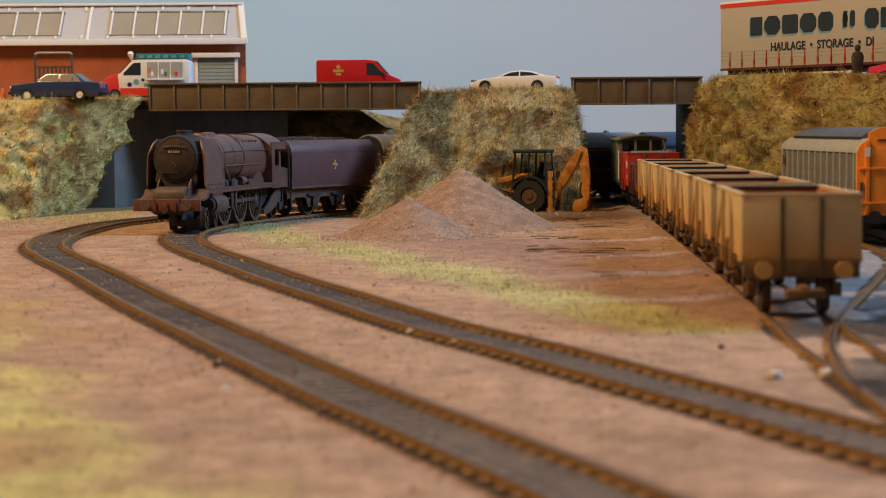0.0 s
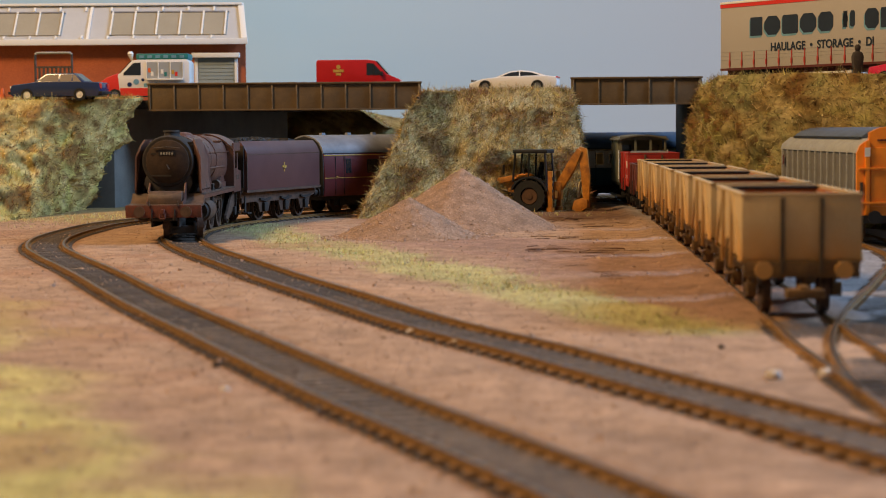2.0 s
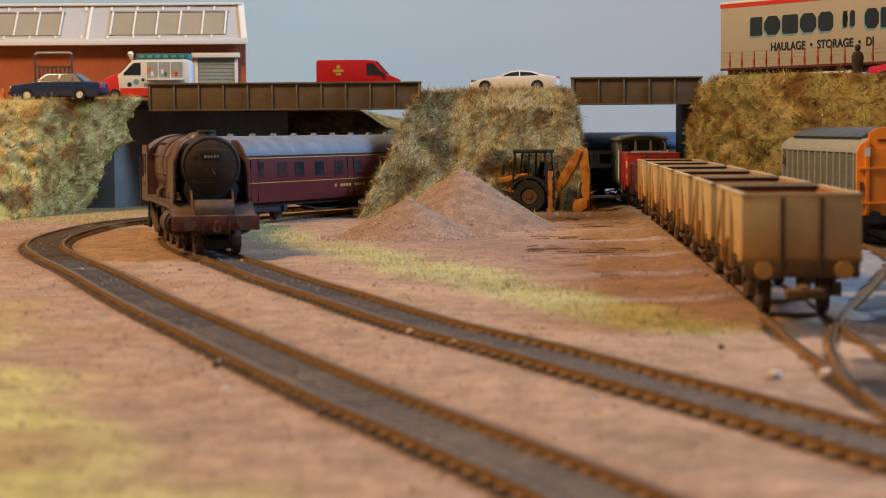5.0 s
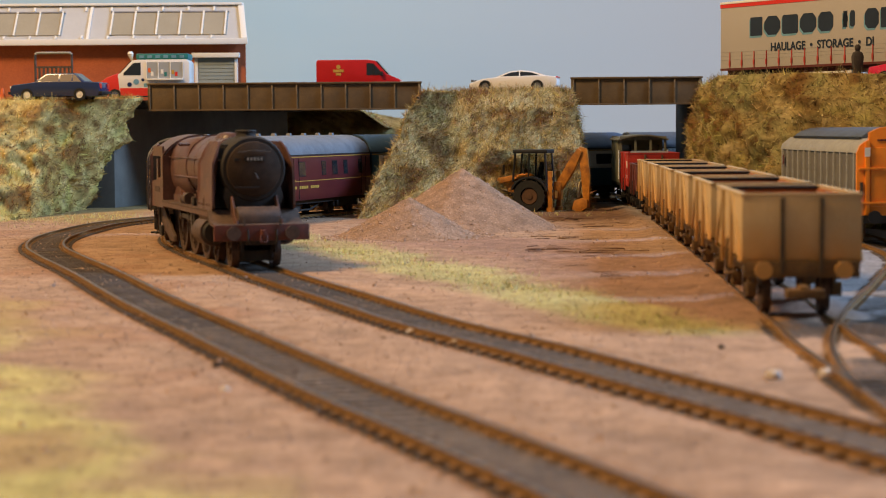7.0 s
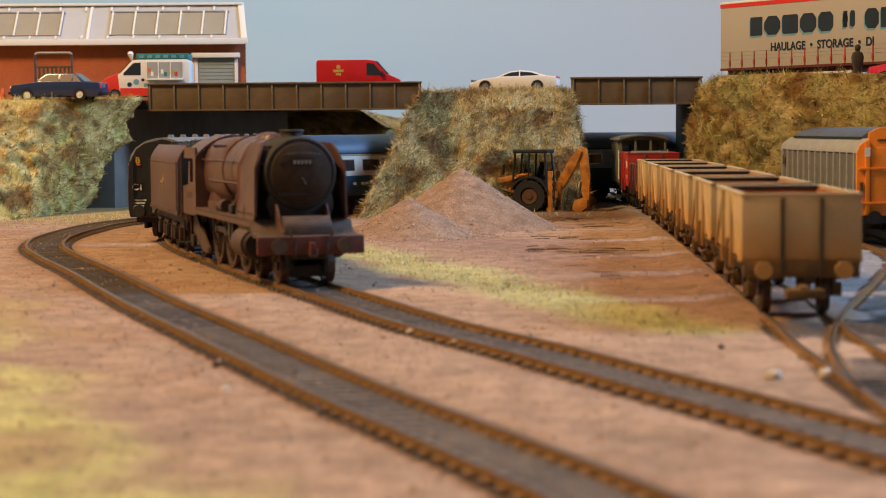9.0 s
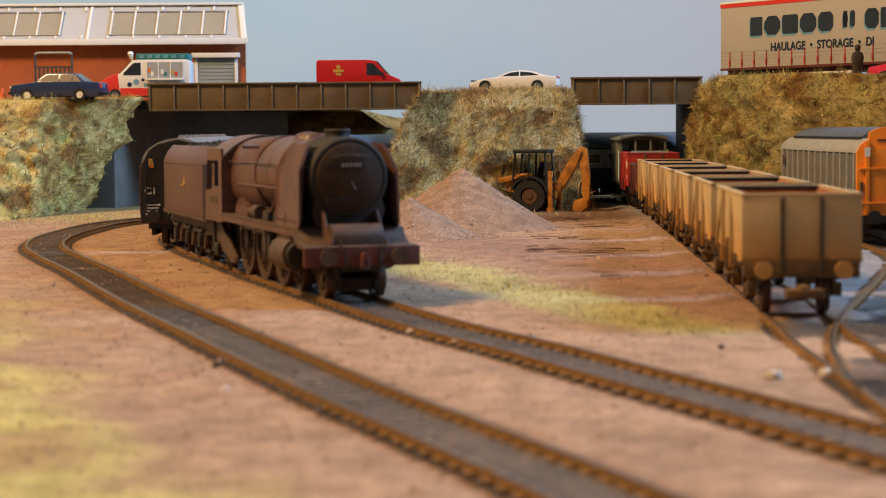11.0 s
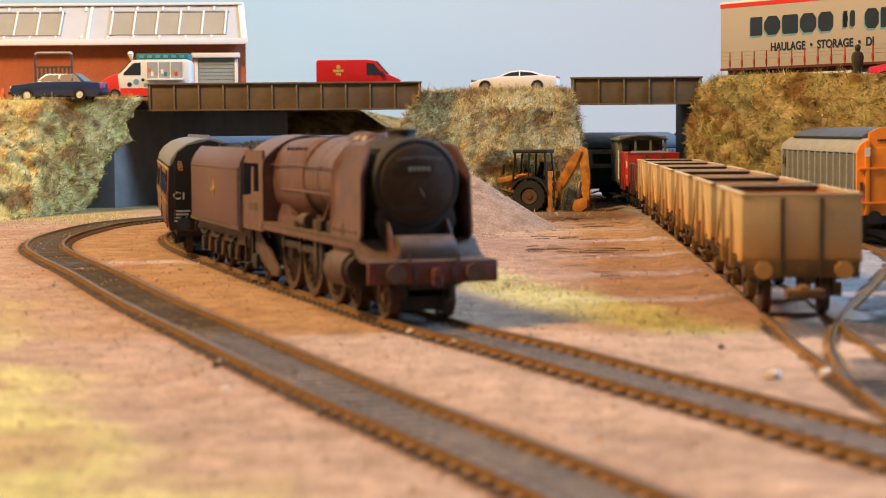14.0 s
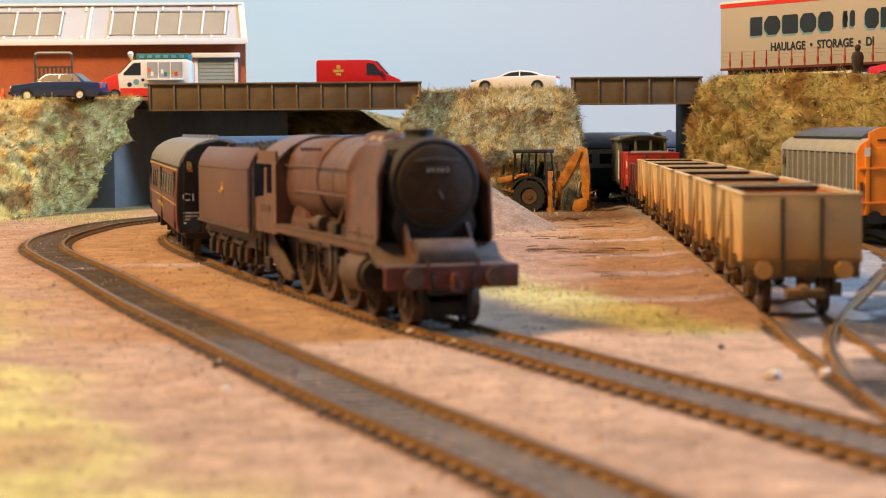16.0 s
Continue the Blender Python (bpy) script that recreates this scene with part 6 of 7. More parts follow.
def digger():
    t = thing("backhoe_loader", "yellow-orange backhoe digger with black cab, parked beside the gravel", "digger", at=put(61, 1278, -2.0, 0, 0, 163))
    def big_wheel(r, w):
        sh = Shape().ring((0, 0, 0), "y", r, r * 0.55, w, 28)
        for i in range(18):
            a = 2 * math.pi * i / 18
            c, s = math.cos(a), math.sin(a)
            sh.add([((r + dr) * c - k * s, yy, (r + dr) * s + k * c) for dr in (-0.3, 0.5) for k in (-0.5, 0.5) for yy in (-w / 2, w / 2)],
                   [(0, 1, 3, 2), (4, 6, 7, 5), (0, 4, 5, 1), (2, 3, 7, 6), (0, 2, 6, 4), (1, 5, 7, 3)])
        return sh
    for x, r, w in ((0, 10.5, 6.0), (29, 7.2, 4.6)):
        for s in (-1, 1):
            wh = part("wheel", big_wheel(r, w), TYRE, t, at=put(x, s * 11.5, r))
            part("hub", Shape().cyl((0, -w * 0.36, 0), (0, w * 0.36, 0), r * 0.5, 20).cyl((0, -w * 0.45, 0), (0, w * 0.45, 0), r * 0.2, 10), DIGGERDK, wh)
    part("chassis", Shape().box(-12, 40, -6.5, 6.5, 7, 13), BLACK, t, bevel=0.6)
    part("bonnet", Shape().prism([(12, 12), (12, 23.5), (36, 21), (40, 19), (40, 11)], "y", -6.2, 6.2), DIGGER, t, bevel=0.8)
    for s in (-1, 1):
        fend = [(x, z) for x, z in arc(0, 10.5, 12.0, 20, 165, 10)] + [(x, z) for x, z in arc(0, 10.5, 13.2, 165, 20, 10)]
        part("mudguard", Shape().prism(fend, "y", s * 7.6, s * 15.2), BLACK, t)
        for x in (-9.5, 10.5):
            part("cab_pillar", Shape().tube([(x * 1.15, s * 9.8, 20), (x * 1.0, s * 9.2, 39)], 0.75, 8), BLACK, t)
        part("cab_pillar", Shape().tube([(1.5, s * 10.0, 20), (1.0, s * 9.3, 39)], 0.6, 8), BLACK, t)
        part("side_glass", Shape().prism([(-10.2, 21), (10.8, 21), (10, 38), (-9, 38)], "y", s * 9.3, s * 9.45), CABGLASS, t, "smoky cab glass")
        part("loader_arm", Shape().prism([(2, 24), (6, 25.5), (36, 20), (50, 8), (48, 5.5), (34, 15)], "y", s * 7.8, s * 9.4), DIGGER, t, bevel=0.5)
        part("stabiliser", Shape().box(-15.5, -12.5, s * 10.5, s * 13.5, 3, 27), DIGGER, t, bevel=0.4)
        part("stabiliser_foot", Shape().cyl((-14, s * 12, 0.4), (-14, s * 12, 3), 2.6, 12), DIGGER, t)
        for k in range(4):
            part("hazard_stripe", Shape().box(-15.7, -15.5, s * 10.5, s * 13.5, 9 + k * 4, 11 + k * 4), BLACK, t)
        part("loader_ram", Shape().tube([(16, s * 8.6, 14), (38, s * 8.6, 17)], 1.0, 8), STEEL, t)
    part("cab_roof", Shape().box(-11.5, 12, -10.6, 10.6, 38.6, 41.2), BLACK, t, bevel=0.8)
    part("cab_lower", Shape().box(-10.5, 11.5, -9.8, 9.8, 12, 20.5), BLACK, t, bevel=0.5)
    part("rear_glass", Shape().box(-10.2, -10.0, -8.8, 8.8, 21, 38), CABGLASS, t)
    part("seat", Shape().box(-4, 3, -3.4, 3.4, 18, 22).prism([(-5.5, 20), (-2.5, 20), (-4.5, 33), (-6.5, 33)], "y", -3.2, 3.2), BLACK, t, bevel=0.6)
    part("steering_wheel", Shape().ring((7, 0, 26), "x", 2.6, 2.0, 0.6, 16).tube([(9, 0, 20), (7, 0, 26)], 0.5), BLACK, t)
    part("exhaust", Shape().tube([(20, 4, 22), (20, 4, 31)], 0.8, 8), BLACK, t)
    part("front_bucket", Shape().prism([(46, 0.4), (58, 0.4), (59, 1.6), (50, 3), (47.5, 12), (45, 12)], "y", -14, 14), DIGGER, t, bevel=0.3)
    part("backhoe_frame", Shape().box(-17, -11, -10.5, 10.5, 9, 14).box(-19, -14, -3.4, 3.4, 8, 20), DIGGER, t, bevel=0.5)
    boom = [(-16, 12), (-19, 14), (-28, 28), (-33, 40), (-30, 42), (-23, 32), (-15, 18)]
    for y in (-2.6, 1.2):
        part("boom", Shape().prism(boom, "y", y, y + 1.5), DIGGER, t, bevel=0.3)
    part("dipper", Shape().prism([(-36, 41.5), (-31, 43), (-30.5, 37), (-32, 24), (-33.5, 6), (-37.5, 6), (-38, 24)], "y", -1.2, 1.3), DIGGER, t, bevel=0.4)
    part("boom_ram", Shape().tube([(-20, 0, 19), (-29, 0, 33)], 1.0, 8), BLACK, t)
    part("bucket_link", Shape().tube([(-32, 0, 20), (-30, 0, 9)], 0.8, 8), STEEL, t)
    part("rear_bucket", Shape().prism([(-37, 8), (-33, 9), (-28, 7.5), (-26.5, 2), (-29, 0.2), (-33, 0.2), (-37, 3)], "y", -4, 4), DIGGER, t, "worn orange bucket curled under the arm", bevel=0.5)
    for i in range(4):
        part("bucket_tooth", Shape().box(-28.4, -26.4, -3.8 + i * 2.2, -2.8 + i * 2.2, 0.5, 1.5), STEEL, t)
    return t


digger()


# ---- road vehicles ----
def road_wheels(t, xs, half, r, rim=CHROME):
    for x in xs:
        for s in (-1, 1):
            w = part("wheel", Shape().ring((0, 0, 0), "y", r, r * 0.62, 3.0, 22), TYRE, t, at=put(x, s * (half - 0.75), r))
            hub = Shape().cyl((0, -1.1, 0), (0, 1.1, 0), r * 0.64, 18).cyl((0, -1.45, 0), (0, 1.45, 0), r * 0.22, 8)
            part("rim", hub, rim, w)
            part("wheel_arch", Shape().cyl((x, s * (half - 0.6), r), (x, s * (half + 0.06), r), r * 1.08, 20), BLACK, t)


def car(name, label, paint, lower, glass, at, half, xs, r, rim, windows, lights=(), extras=(), pane=PANE):
    """A car from its side outline: a lower body, a narrower cabin, glass, wheels and lamps."""
    t = thing(name, label, "car", at=at)
    part("body", Shape().prism(lower, "y", -half, half), paint, t, bevel=1.0)
    gl = glass
    zs = [z for _, z in gl]
    z0, z1 = min(zs), max(zs)
    rings = []
    for k in (-1, 1):
        rings.append([(x, k * (half - 0.8 - 2.4 * (z - z0) / (z1 - z0)), z) for x, z in gl])
    part("cabin", Shape().loft(rings), paint, t, bevel=0.6)
    for quad in windows:
        for s in (-1, 1):
            ring0 = [(x, s * (half - 0.80 - 2.4 * (z - z0) / (z1 - z0) + 0.10), z) for x, z in quad]
            ring1 = [(x, s * (half - 0.80 - 2.4 * (z - z0) / (z1 - z0) - 0.15), z) for x, z in quad]
            part("side_window", Shape().loft([ring0, ring1]), pane, t)
    for (xa, za), (xb, zb) in ((gl[0], gl[1]), (gl[-1], gl[-2])):
        d = 1 if xa > 0 else -1
        part("windscreen", Shape().add([(xa + (xb - xa) * k + d * 0.16, y * (half - 2.2 - 2.2 * k), za + (zb - za) * k + 0.12) for k in (0.1, 0.9) for y in (-1, 1)] + [(xa + (xb - xa) * k - d * 0.3, y * (half - 2.2 - 2.2 * k), za + (zb - za) * k - 0.2) for k in (0.1, 0.9) for y in (-1, 1)],
             [(0, 1, 3, 2), (4, 6, 7, 5), (0, 4, 5, 1), (2, 3, 7, 6), (0, 2, 6, 4), (1, 5, 7, 3)]), PANE, t)
    road_wheels(t, xs, half, r, rim)
    for nm, x0, x1, y, w, za, zb, m in lights:
        for s in (-1, 1):
            part(nm, Shape().box(x0, x1, s * y - w / 2, s * y + w / 2, za, zb), m, t, bevel=0.2)
    for nm, args, m in extras:
        part(nm, Shape().box(*args), m, t, bevel=0.15)
    return t


SALOON = [(-31, 4), (-31.5, 8), (-31, 12.2), (-18, 12.8), (14, 12.6), (30.5, 10.6), (31.6, 8), (31.4, 4), (29, 2.6), (-29, 2.6)]
SALOON_TOP = [(15, 12.4), (6.5, 18.4), (-13, 18.6), (-21, 12.4)]
volvo = car("saloon_car", "navy blue boxy saloon car with chrome window trim", NAVY, SALOON, SALOON_TOP, put(-262, 1322, 74.3, 0, 0, 173), 11.2, (19.5, -17.5), 4.0, WHITE,
            [[(12.4, 13.0), (6.6, 17.4), (-2.2, 17.6), (-2.2, 13.0)], [(-3.4, 13.0), (-3.4, 17.6), (-11.5, 17.6), (-11.5, 13.0)], [(-12.4, 13), (-12.4, 17.5), (-13.6, 17.3), (-18, 13)]],
            [("headlight", 30.8, 31.8, 8.2, 4, 7.6, 10, WHITE), ("tail_light", -31.8, -30.8, 8.4, 4, 8, 11.4, BRIGHTRED)],
            [("bumper", (30.5, 33, -11, 11, 4.4, 6.2), BLACK), ("bumper", (-33, -30.5, -11, 11, 4.4, 6.2), BLACK), ("trim_strip", (-18.5, 13.2, -11.1, -10.3, 12.55, 12.95), CHROME), ("trim_strip", (-18.5, 13.2, 10.3, 11.1, 12.55, 12.95), CHROME)], BEIGEPANE)
COUPE = [(x, z * 0.9) for x, z in [(-32, 5), (-32.5, 9), (-31, 12.4), (-22, 13.2), (10, 12.2), (22, 10.8), (31, 7.4), (32, 5), (30, 2.6), (-29, 2.6)]]
COUPE_TOP = [(x, z * 0.9) for x, z in [(13, 11.8), (2, 16.6), (-6, 17.6), (-15, 16.4), (-27, 12.4)]]
car("sports_car", "white low sports coupe with dark glass", CARWHITE, COUPE, COUPE_TOP, put(53, 1411, 79.6, 0, 0, 172), 12.6, (20, -18), 4.2, ROOFGREY,
    [[(8.5, 11.4), (1.6, 14.2), (-4.6, 14.9), (-4.6, 11.6)], [(-5.4, 11.6), (-5.4, 14.9), (-13, 14.2), (-20, 12.0)]],
    [("headlight", 28.5, 30.6, 9, 3.2, 7.6, 9.2, PALEPANE), ("tail_light", -32.8, -31.6, 7, 10, 10.4, 11.2, BRIGHTRED)])
car("hatchback_car", "crimson red hatchback parked on the bank", CARRED, SALOON, [(15, 12.4), (6, 19), (-18, 19), (-28, 12.4)], put(254, 1010.5, 74.0, 0, 0, 122.2), 11.4, (19.5, -17.5), 4.0, WHITE,
    [[(12, 13.0), (6, 18), (-2, 18), (-2, 13)], [(-3, 13), (-3, 18), (-16, 18), (-22, 13)]], [("headlight", 30.8, 31.8, 8.2, 4, 7.6, 10, WHITE)])


def panel_van(name, label, paint, at, nose):
    t = thing(name, label, "van", at=at)
    body = [(-33, 5), (-33, 29), (-32, 30.4), (6, 30.4), (12, 29.6), (21, 19.4), (30, 15.6), (33, 12), (33, 4.6), (30, 3.2), (-31, 3.2)]
    part("body", Shape().prism(body, "y", -13, 13), paint, t, bevel=1.0)
    for s in (-1, 1):
        part("cab_window", Shape().prism([(5.5, 18.6), (5.5, 27.8), (11, 27.4), (18, 19.4), (18, 18.6)], "y", s * 12.9, s * 13.15), PANE, t)
        part("window_pillar", Shape().box(10.6, 11.4, s * 13.0, s * 13.25, 18.6, 27.4), BLACK, t)
        part("side_moulding", Shape().box(-32, 29, s * 13.0, s * 13.4, 8.6, 9.6), BLACK, t)
        part("headlight", Shape().box(30.6, 33.2, s * 10 - 2.2, s * 10 + 2.2, 11.0, 14), WHITE, t, bevel=0.3)
        part("badge", Shape().box(-20, -12, s * 13.0, s * 13.2, 21, 23).box(-18, -14, s * 13.0, s * 13.2, 18.6, 20.4).cyl((-16, s * 13.0, 25), (-16, s * 13.2, 25), 1.6, 12), nose, t, "small gold and white badge")
        part("mirror", Shape().box(16, 18, s * 13.4, s * 15.4, 18, 21.4), BLACK, t, bevel=0.3)
    part("windscreen", Shape().prism([(12.6, 29.2), (21.2, 19.8), (21.7, 20.0), (13.2, 29.6)], "y", -11, 11), PANE, t)
    part("bumper", Shape().box(30, 34, -13, 13, 4, 8), BLACK, t, bevel=0.6)
    road_wheels(t, (22, -21), 13, 4.4, CHROME)
    return t


panel_van("delivery_van", "bright red delivery van parked on the bridge", VANRED, put(-62, 1479.5, 75.8, 0, 0, -3), GOLD)


def ice_cream_van():
    t = thing("ice_cream_van", "white and red ice cream van with teal roof sign", "van", at=put(-222, 1451.5, 75.8, 0, 0, 180))
    body = [(-34, 5), (-34, 28.5), (-32, 30.6), (4, 30.6), (9, 30), (18, 20.5), (28, 17), (33, 13), (33.6, 5), (31, 3.2), (-32, 3.2)]
    part("body", Shape().prism(body, "y", -13.2, 13.2), CARWHITE, t, bevel=1.0)
    part("nose", Shape().prism([(18, 4), (19.5, 20.6), (28, 17.4), (33.4, 13.4), (34.1, 5), (31.5, 3.6)], "y", -13.4, 13.4), BRIGHTRED, t, "bright red bonnet", bevel=0.8)
    part("roof_sign", Shape().box(-33, 6, -12.6, 12.6, 30.6, 35.0), TEAL, t, "teal roof sign", bevel=0.8)
    part("cone_sign", Shape().cyl((10, 6, 30), (11, 6, 35), 0.6, 10, 2.2).cyl((11, 6, 35), (11, 6, 37), 2.4, 12, 1.2), WHITE, t)
    for s in (-1, 1):
        part("lower_band", Shape().box(-34.2, 18, s * 13.1, s * 13.4, 3.6, 9.4), BRIGHTRED, t)
        part("cab_window", Shape().prism([(2.5, 19), (2.5, 28.4), (8, 28), (15.5, 20.4), (15.5, 19)], "y", s * 13.1, s * 13.35), PANE, t)
        w = part("serving_window", Shape().box(-29, -2, s * 13.1, s * 13.4, 16.5, 28.6), SERVE, t, "serving hatch with displays inside")
        for x in (-29.4, -20, -11, -2.2):
            part("window_bar", Shape().box(x, x + 0.7, s * 13.3, s * 13.7, 16, 29), WHITE, w)
        part("counter", Shape().box(-29, -2, s * 13.2, s * 15.2, 15.2, 16.4), WHITE, w, bevel=0.2)
        for x, z, c in ((-25, 18.2, BRIGHTRED), (-22.5, 19.5, GOLD), (-17, 18, TEAL), (-14.5, 20, WHITE), (-7, 18.4, WHITE), (-5, 21, CONE)):
            part("picture_panel", Shape().box(x, x + 2, s * 13.4, s * 13.5, z, z + 3.2), c, w)
        for x, z, r, c in ((6, 14, 2.2, SHADOWBLUE), (11, 12, 1.8, NAVY), (-1, 11.6, 1.6, SHADOWBLUE), (1, 15.5, 1.2, NAVY), (-9, 12.2, 1.5, SHADOWBLUE)):
            part("painted_motif", Shape().cyl((x, s * 13.2, z), (x, s * 13.34, z), r, 10), c, t)
        part("headlight", Shape().box(31.5, 34.2, s * 10 - 2, s * 10 + 2, 11, 14), WHITE, t, bevel=0.3)
        for k in range(6):
            part("sign_bar", Shape().box(-30 + k * 6, -26.5 + k * 6, s * 12.6, s * 12.75, 31.8, 33.8), SHADOWBLUE, t)
    part("windscreen", Shape().prism([(9.4, 29.6), (18.0, 20.9), (18.5, 21.1), (10, 30)], "y", -11, 11), PANE, t)
    road_wheels(t, (22, -22), 13.3, 4.4, CHROME)
    return t


ice_cream_van()


def lorry_trailer():
    t = thing("curtain_side_trailer", "grey curtain-sided lorry trailer with navy lettering and red straps", "lorry trailer", at=put(170, 1176, 74.8, 0, 0, -57.8))
    L, W, z0, z1 = 206, 33, 13.4, 52.5
    part("body", Shape().box(0, L, 0, W, z0, z1), CURTAIN, t, bevel=0.4)
    part("top_rail", Shape().box(-0.3, L, -0.4, W + 0.4, z1, z1 + 1.4), WHITE, t, bevel=0.3)
    part("red_band", Shape().box(0, L, -0.25, 0.1, z1 - 2.2, z1 - 0.1), BRIGHTRED, t)
    part("chassis", Shape().box(2, L, 4, W - 4, z0 - 4, z0), REDDK, t, bevel=0.3)
    part("side_rail", Shape().box(0, L, -0.2, 0.6, z0 - 1.0, z0 + 0.4), REDDK, t)
    for i in range(18):
        x = 8.9 + i * 10.9
        s = part("strap", Shape().box(x - 0.25, x + 0.25, -0.5, 0, z0 + 0.4, z0 + 10), STRAPRED, t, "red curtain strap")
        part("buckle", Shape().box(x - 0.55, x + 0.55, -0.8, 0, z0 + 2.0, z0 + 5.0), STRAPRED, s, bevel=0.1)
    for z in (z0 + 5.4, z0 + 7.6, z0 + 10):
        part("curtain_seam", Shape().box(0, L, -0.12, 0, z, z + 0.25), VANPALE, t)
    # the haulier's name as plain blocks, drawn with a pale blue drop shade
    x = 27.3
    for k, w in enumerate((12.3, 15.6, 15.1, 15.1, 13.8, 0, 5.6, 5.6, 0, 12.3, 12.3, 12.3)):
        if w:
            small = w < 6
            za, zb = (34.0, 43.0) if small else (32.4, 43.4)
            cut = (0.4, 3.4, 1.0, 3.0, 2.4)[k % 5]
            for nm, dx, dz, y0, m in (("name_block_shade", -0.9, -1.2, -0.10, SHADOWBLUE), ("name_block", 0, 0, -0.22, LETTER)):
                xa, xb, z2, z3 = x + dx, x + w - 1.8 + dx, za + dz, zb + dz
                part(nm, Shape().prism([(xa + cut, z2), (xb - cut, z2), (xb, z2 + cut), (xb, z3 - cut), (xb - cut, z3), (xa + cut, z3), (xa, z3 - cut), (xa, z2 + cut)], "y", y0, 0), m, t)
        x += w if w else 6.0
    lettering("HAULAGE  •  STORAGE  •  DI", 6.6, LETTER, t, put(87.5, -0.3, 25.0, 90, 0, 0), bold=0.16)
    for x in (22, 38, 54):
        for y in (5, W - 5):
            part("wheel", Shape().cyl((x, y - 4, 6.4), (x, y + 4, 6.4), 6.4, 22), TYRE, t)
    part("landing_leg", Shape().box(107, 110, 3, 6, 0, z0 - 3), VANPALE, t)
    part("side_guard", Shape().box(73, 111, 1, 2, 4, 6).box(73, 111, 1, 2, 8, 9.6), WHITE, t, bevel=0.2)
    return t


lorry_trailer()

fig = Shape()
fig.loft([[(r * math.cos(a * 0.7854), r * 0.75 * math.sin(a * 0.7854), z) for a in range(8)] for r, z in ((2.4, 0), (2.2, 8), (3.1, 13), (3.5, 17), (2.6, 19.4), (1.1, 20.2), (1.6, 21.2), (1.7, 22.6), (0.8, 23.8))])
solid("model_figure", fig, FIGURE, "small dark painted model figure on the bank", "figurine", at=put(227, 1053, 73.8))


# ---- factory ----
def factory():
    t = thing("factory_building", "red brick factory with pale roof, rooflights and white trim", "building")
    zb, ze, zr = 74, 130.5, 161.5
    x0, x1 = -640, -167
    part("wall", Shape().box(x0, x1, 1641.4, 1646.1, zb, ze), BRICK, t)
    part("wall", Shape().prism([(x1 - 4, 1646.1), (x1, 1646.1), (x1 - 3, 1663.7), (x1 - 7, 1663.7)], "z", zb, ze), BRICK, t)
    part("roof", Shape().add([(x0, 1634.3, ze), (x1 + 2, 1634.3, ze), (x1 - 5, 1663.7, zr), (x0, 1663.7, zr), (x0, 1636.7, ze - 3), (x1 + 1, 1636.7, ze - 3), (x1 - 6, 1666, zr - 3), (x0, 1666, zr - 3)],
         [(0, 1, 2, 3), (4, 7, 6, 5), (0, 4, 5, 1), (1, 5, 6, 2), (2, 6, 7, 3), (3, 7, 4, 0)]), ROOFPALE, t)
    part("fascia", Shape().box(x0, x1 + 3, 1630.8, 1634.6, ze - 4.4, ze + 0.6), WHITE, t, "white fascia and gutter", bevel=0.4)
    part("ridge", Shape().box(x0, x1 - 4, 1660.1, 1668.3, zr - 0.5, zr + 1.6), WHITE, t, bevel=0.5)
    slope = math.degrees(math.atan2(zr - ze, 29.3))
    run = math.hypot(zr - ze, 29.3)
    def on_roof(x, u, lift):
        return put(x, 1634.3 + u * 29.3 / run, ze + u * (zr - ze) / run + lift, slope, 0, 0)
    part("barge_board", Shape().prism([(-2.5, 0), (2.5, 0), (-3.0, run), (-8.0, run)], "z", -2, 1.6), WHITE, t, at=on_roof(x1, 0, 0), bevel=0.4)
    for x in (-300, -430):
        part("roof_joint", Shape().box(-1.2, 1.2, 0, run, 0, 1.0), WHITE, t, at=on_roof(x, 0, 0))
    for k in range(9):
        for u, v in ((1, 4.5), (run - 8, run - 3)):
            part("roof_clip", Shape().box(-0.8, 0.8, u, v, 0, 1.0), WHITE, t, at=on_roof(-195 - k * 22, 0, 0))
    for xa, n, w in ((-281, 5, 19.4), (-421, 5, 19.4)):
        s = part("rooflight", Shape().box(-1, n * w + 1, 5, run - 10, 0, 1.0), SKYLIGHT, t, "brownish translucent rooflight", at=on_roof(xa, 0, 0.1))
        for i in range(n + 1):
            part("glazing_bar", Shape().box(i * w - 0.7, i * w + 0.7, 4.5, run - 9.5, 0.9, 1.8), WHITE, s)
        part("flashing", Shape().box(-2, n * w + 2, run - 11, run - 9.6, 0.9, 1.7), ROOFGREY, s)
    d = part("shutter_door", Shape().box(-207, -176, 1638.8, 1641.4, zb, 115), SHUTTER, t, "grey-green roller shutter")
    for i in range(13):
        part("slat", Shape().box(-206.5, -176.5, 1638.2, 1638.9, zb + 1 + i * 3.1, zb + 3.6 + i * 3.1), SHUTTER, d)
    part("door_frame", Shape().box(-210, -207, 1637.9, 1641.4, zb, 115).box(-176, -173.4, 1637.9, 1641.4, zb, 115), WHITE, t, bevel=0.2)
    part("door_lintel", Shape().box(-212, -171.5, 1634.3, 1641.4, 115, 119), WHITE, t, bevel=0.3)
    return t


factory()
solid("yard", Shape().box(-640, -250, 1383, 1805, 71, 74.2), ROAD, "grey tarmac factory yard", "road", "structure")
solid("road", Shape().prism([(-10, 1383.4), (2, 1381.1), (60, 1437.4), (88, 1442.1), (88, 1512.4), (-10, 1524.1)], "z", 75.0, 79.5), ROAD, "tarmac road between the bridges", "road", "structure")


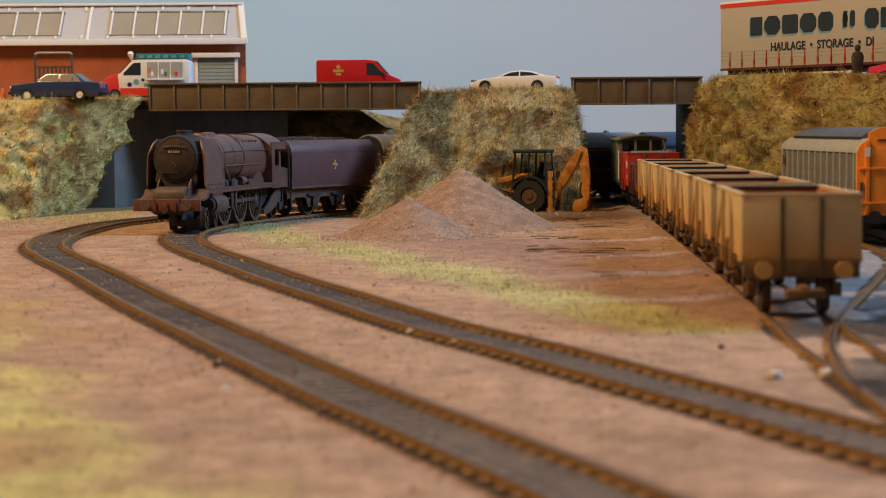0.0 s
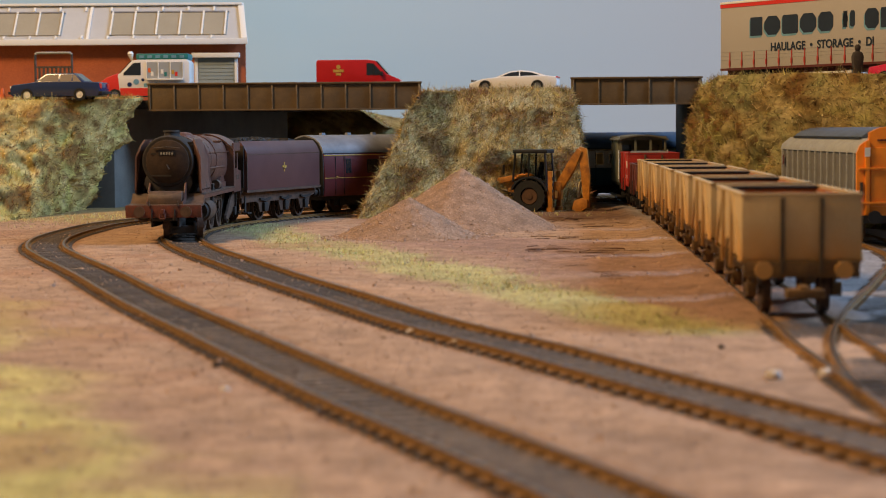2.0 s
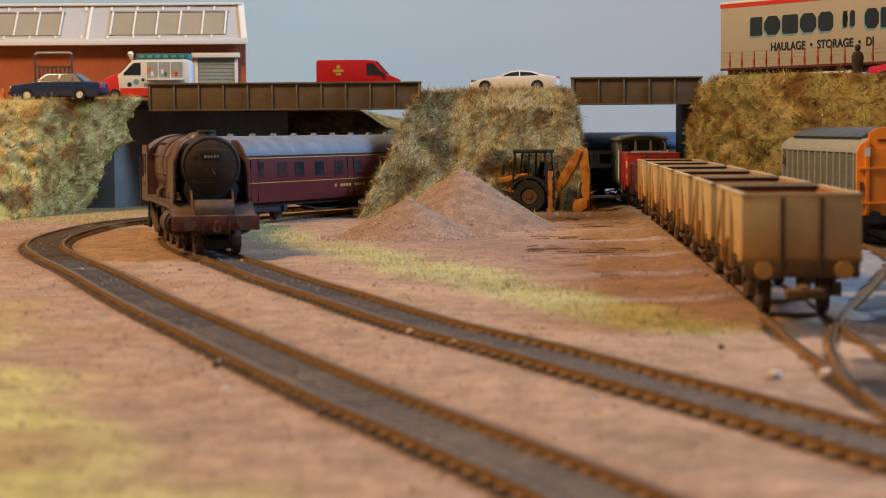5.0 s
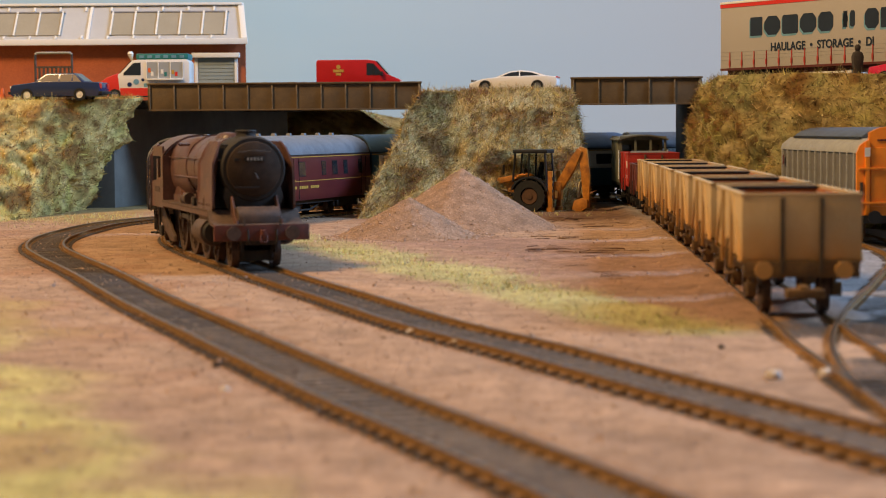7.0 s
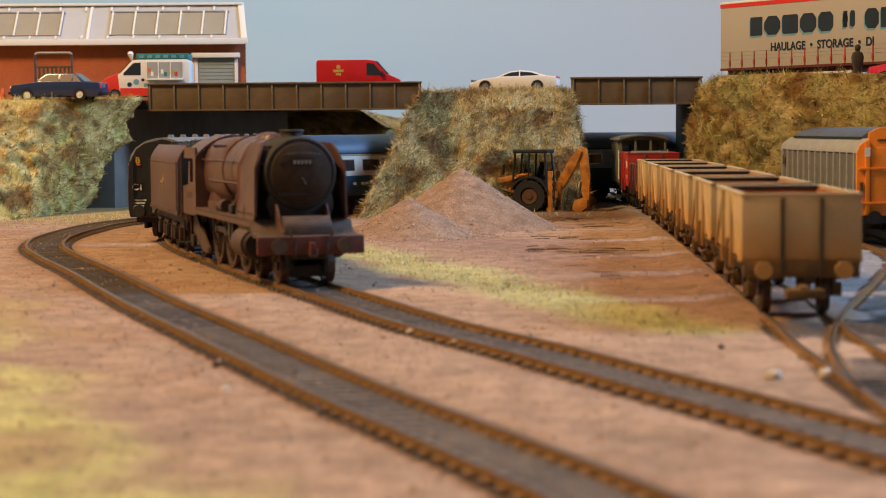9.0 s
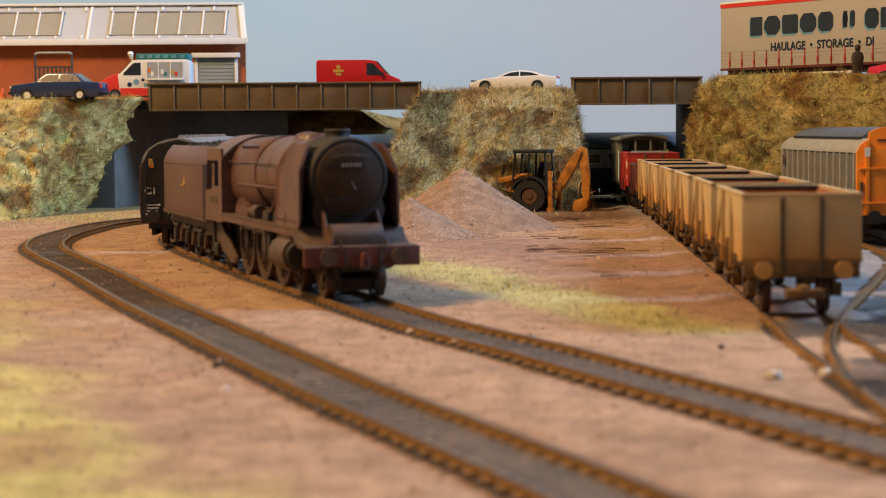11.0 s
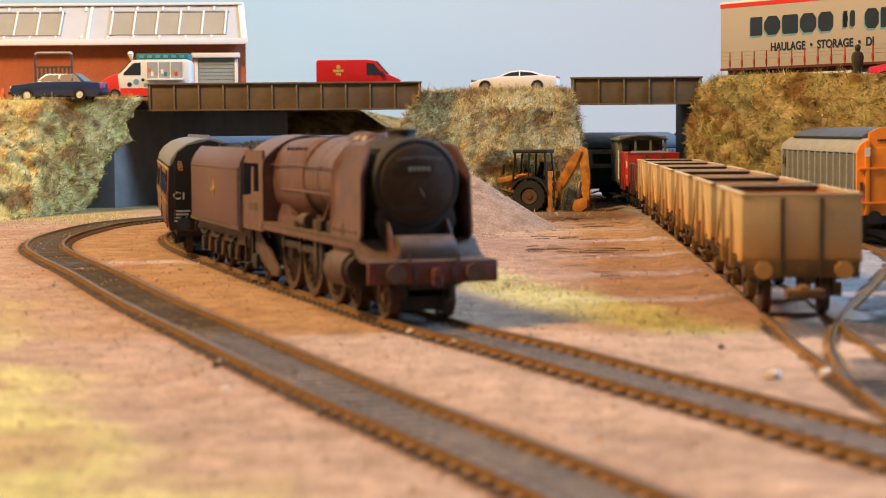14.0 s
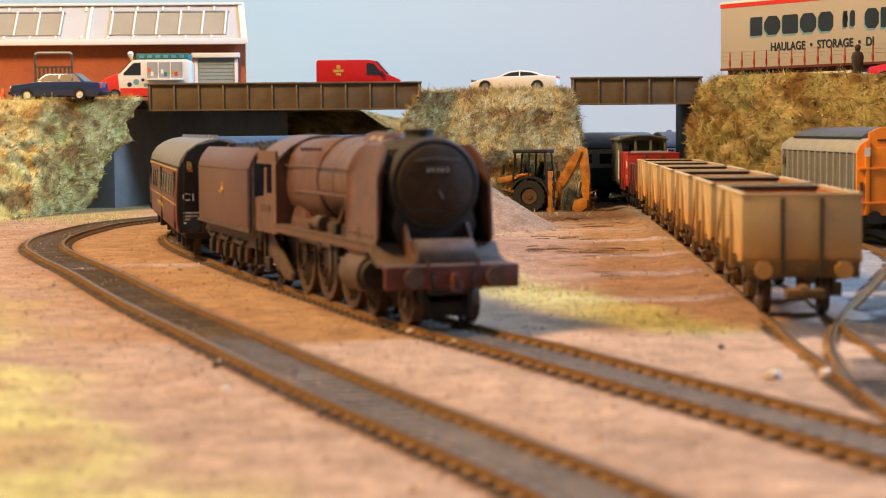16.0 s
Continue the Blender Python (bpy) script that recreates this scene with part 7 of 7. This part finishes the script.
def rack():
    t = thing("stillage_rack", "grey metal bar rack standing in the yard", "rack", at=put(-300, 1424, 74))
    for x in (0, 27):
        part("post", Shape().tube([(x, 0, 0), (x, 0, 36)], 0.9, 8), STEEL, t)
    part("top_bar", Shape().tube([(0, 0, 36), (1.5, 0, 37.2), (25.5, 0, 37.2), (27, 0, 36)], 0.9, 8), VANPALE, t)
    for z in (3, 26):
        part("rail", Shape().box(0, 27, -0.6, 0.6, z, z + 1.4), STEEL, t)
    for i in range(8):
        part("bar", Shape().box(2.2 + i * 3.1, 3.8 + i * 3.1, -0.4, 0.4, 4, 26), STEEL, t)
    return t


rack()
cone = thing("traffic_cone", "small orange traffic cone at the yard edge", "traffic cone", at=put(-302, 1325, 74.2))
part("cone_body", Shape().cyl((0, 0, 0.6), (0, 0, 9), 2.6, 14, 0.6), CONE, cone)
part("cone_base", Shape().box(-3.4, 3.4, -3.4, 3.4, 0, 0.8), CONE, cone, bevel=0.2)


def bush(at, rx, rz, n, seed, label):
    r = np.random.default_rng(seed)
    sh = Shape()
    for k in range(n):
        d = r.normal(0, 1, 3)
        d /= np.linalg.norm(d)
        p = Vector(d * r.random() ** 0.4) * 1.0
        p = Vector((p.x * rx, p.y * rx * 0.5, abs(p.z) * rz * (0.55 + 0.45 * noise.noise(Vector((p.x * 2, seed, 0))))))
        q = Euler(r.uniform(0, 6.28, 3)).to_matrix()
        s = r.uniform(0.7, 1.6)
        sh.add([p + q @ Vector(v) * s for v in ((-1, -0.5, 0), (1, -0.4, 0.2), (0.8, 0.6, 0), (-0.7, 0.5, 0.3))], [(0, 1, 2, 3)])
    t = thing("bush", label, "bush", at=at)
    part("stem", Shape().tube([(0, 0, -3), (0.5, 0, rz * 0.5)], 0.8, 6), BROWNWOOD, t)
    tagged(part("leaves", sh, BUSH, t), kind="stuff")


BROWNWOOD = mat("brown_twig", (0.10, 0.06, 0.035), None, 300, 0.9)
bush(put(-152, 1627, 75), 9, 30, 700, 3, "dark grey-green bush beside the factory wall")
bush(put(-130, 1627, 75), 15, 24, 800, 5, "low dull green scrub beside the factory")

motions()
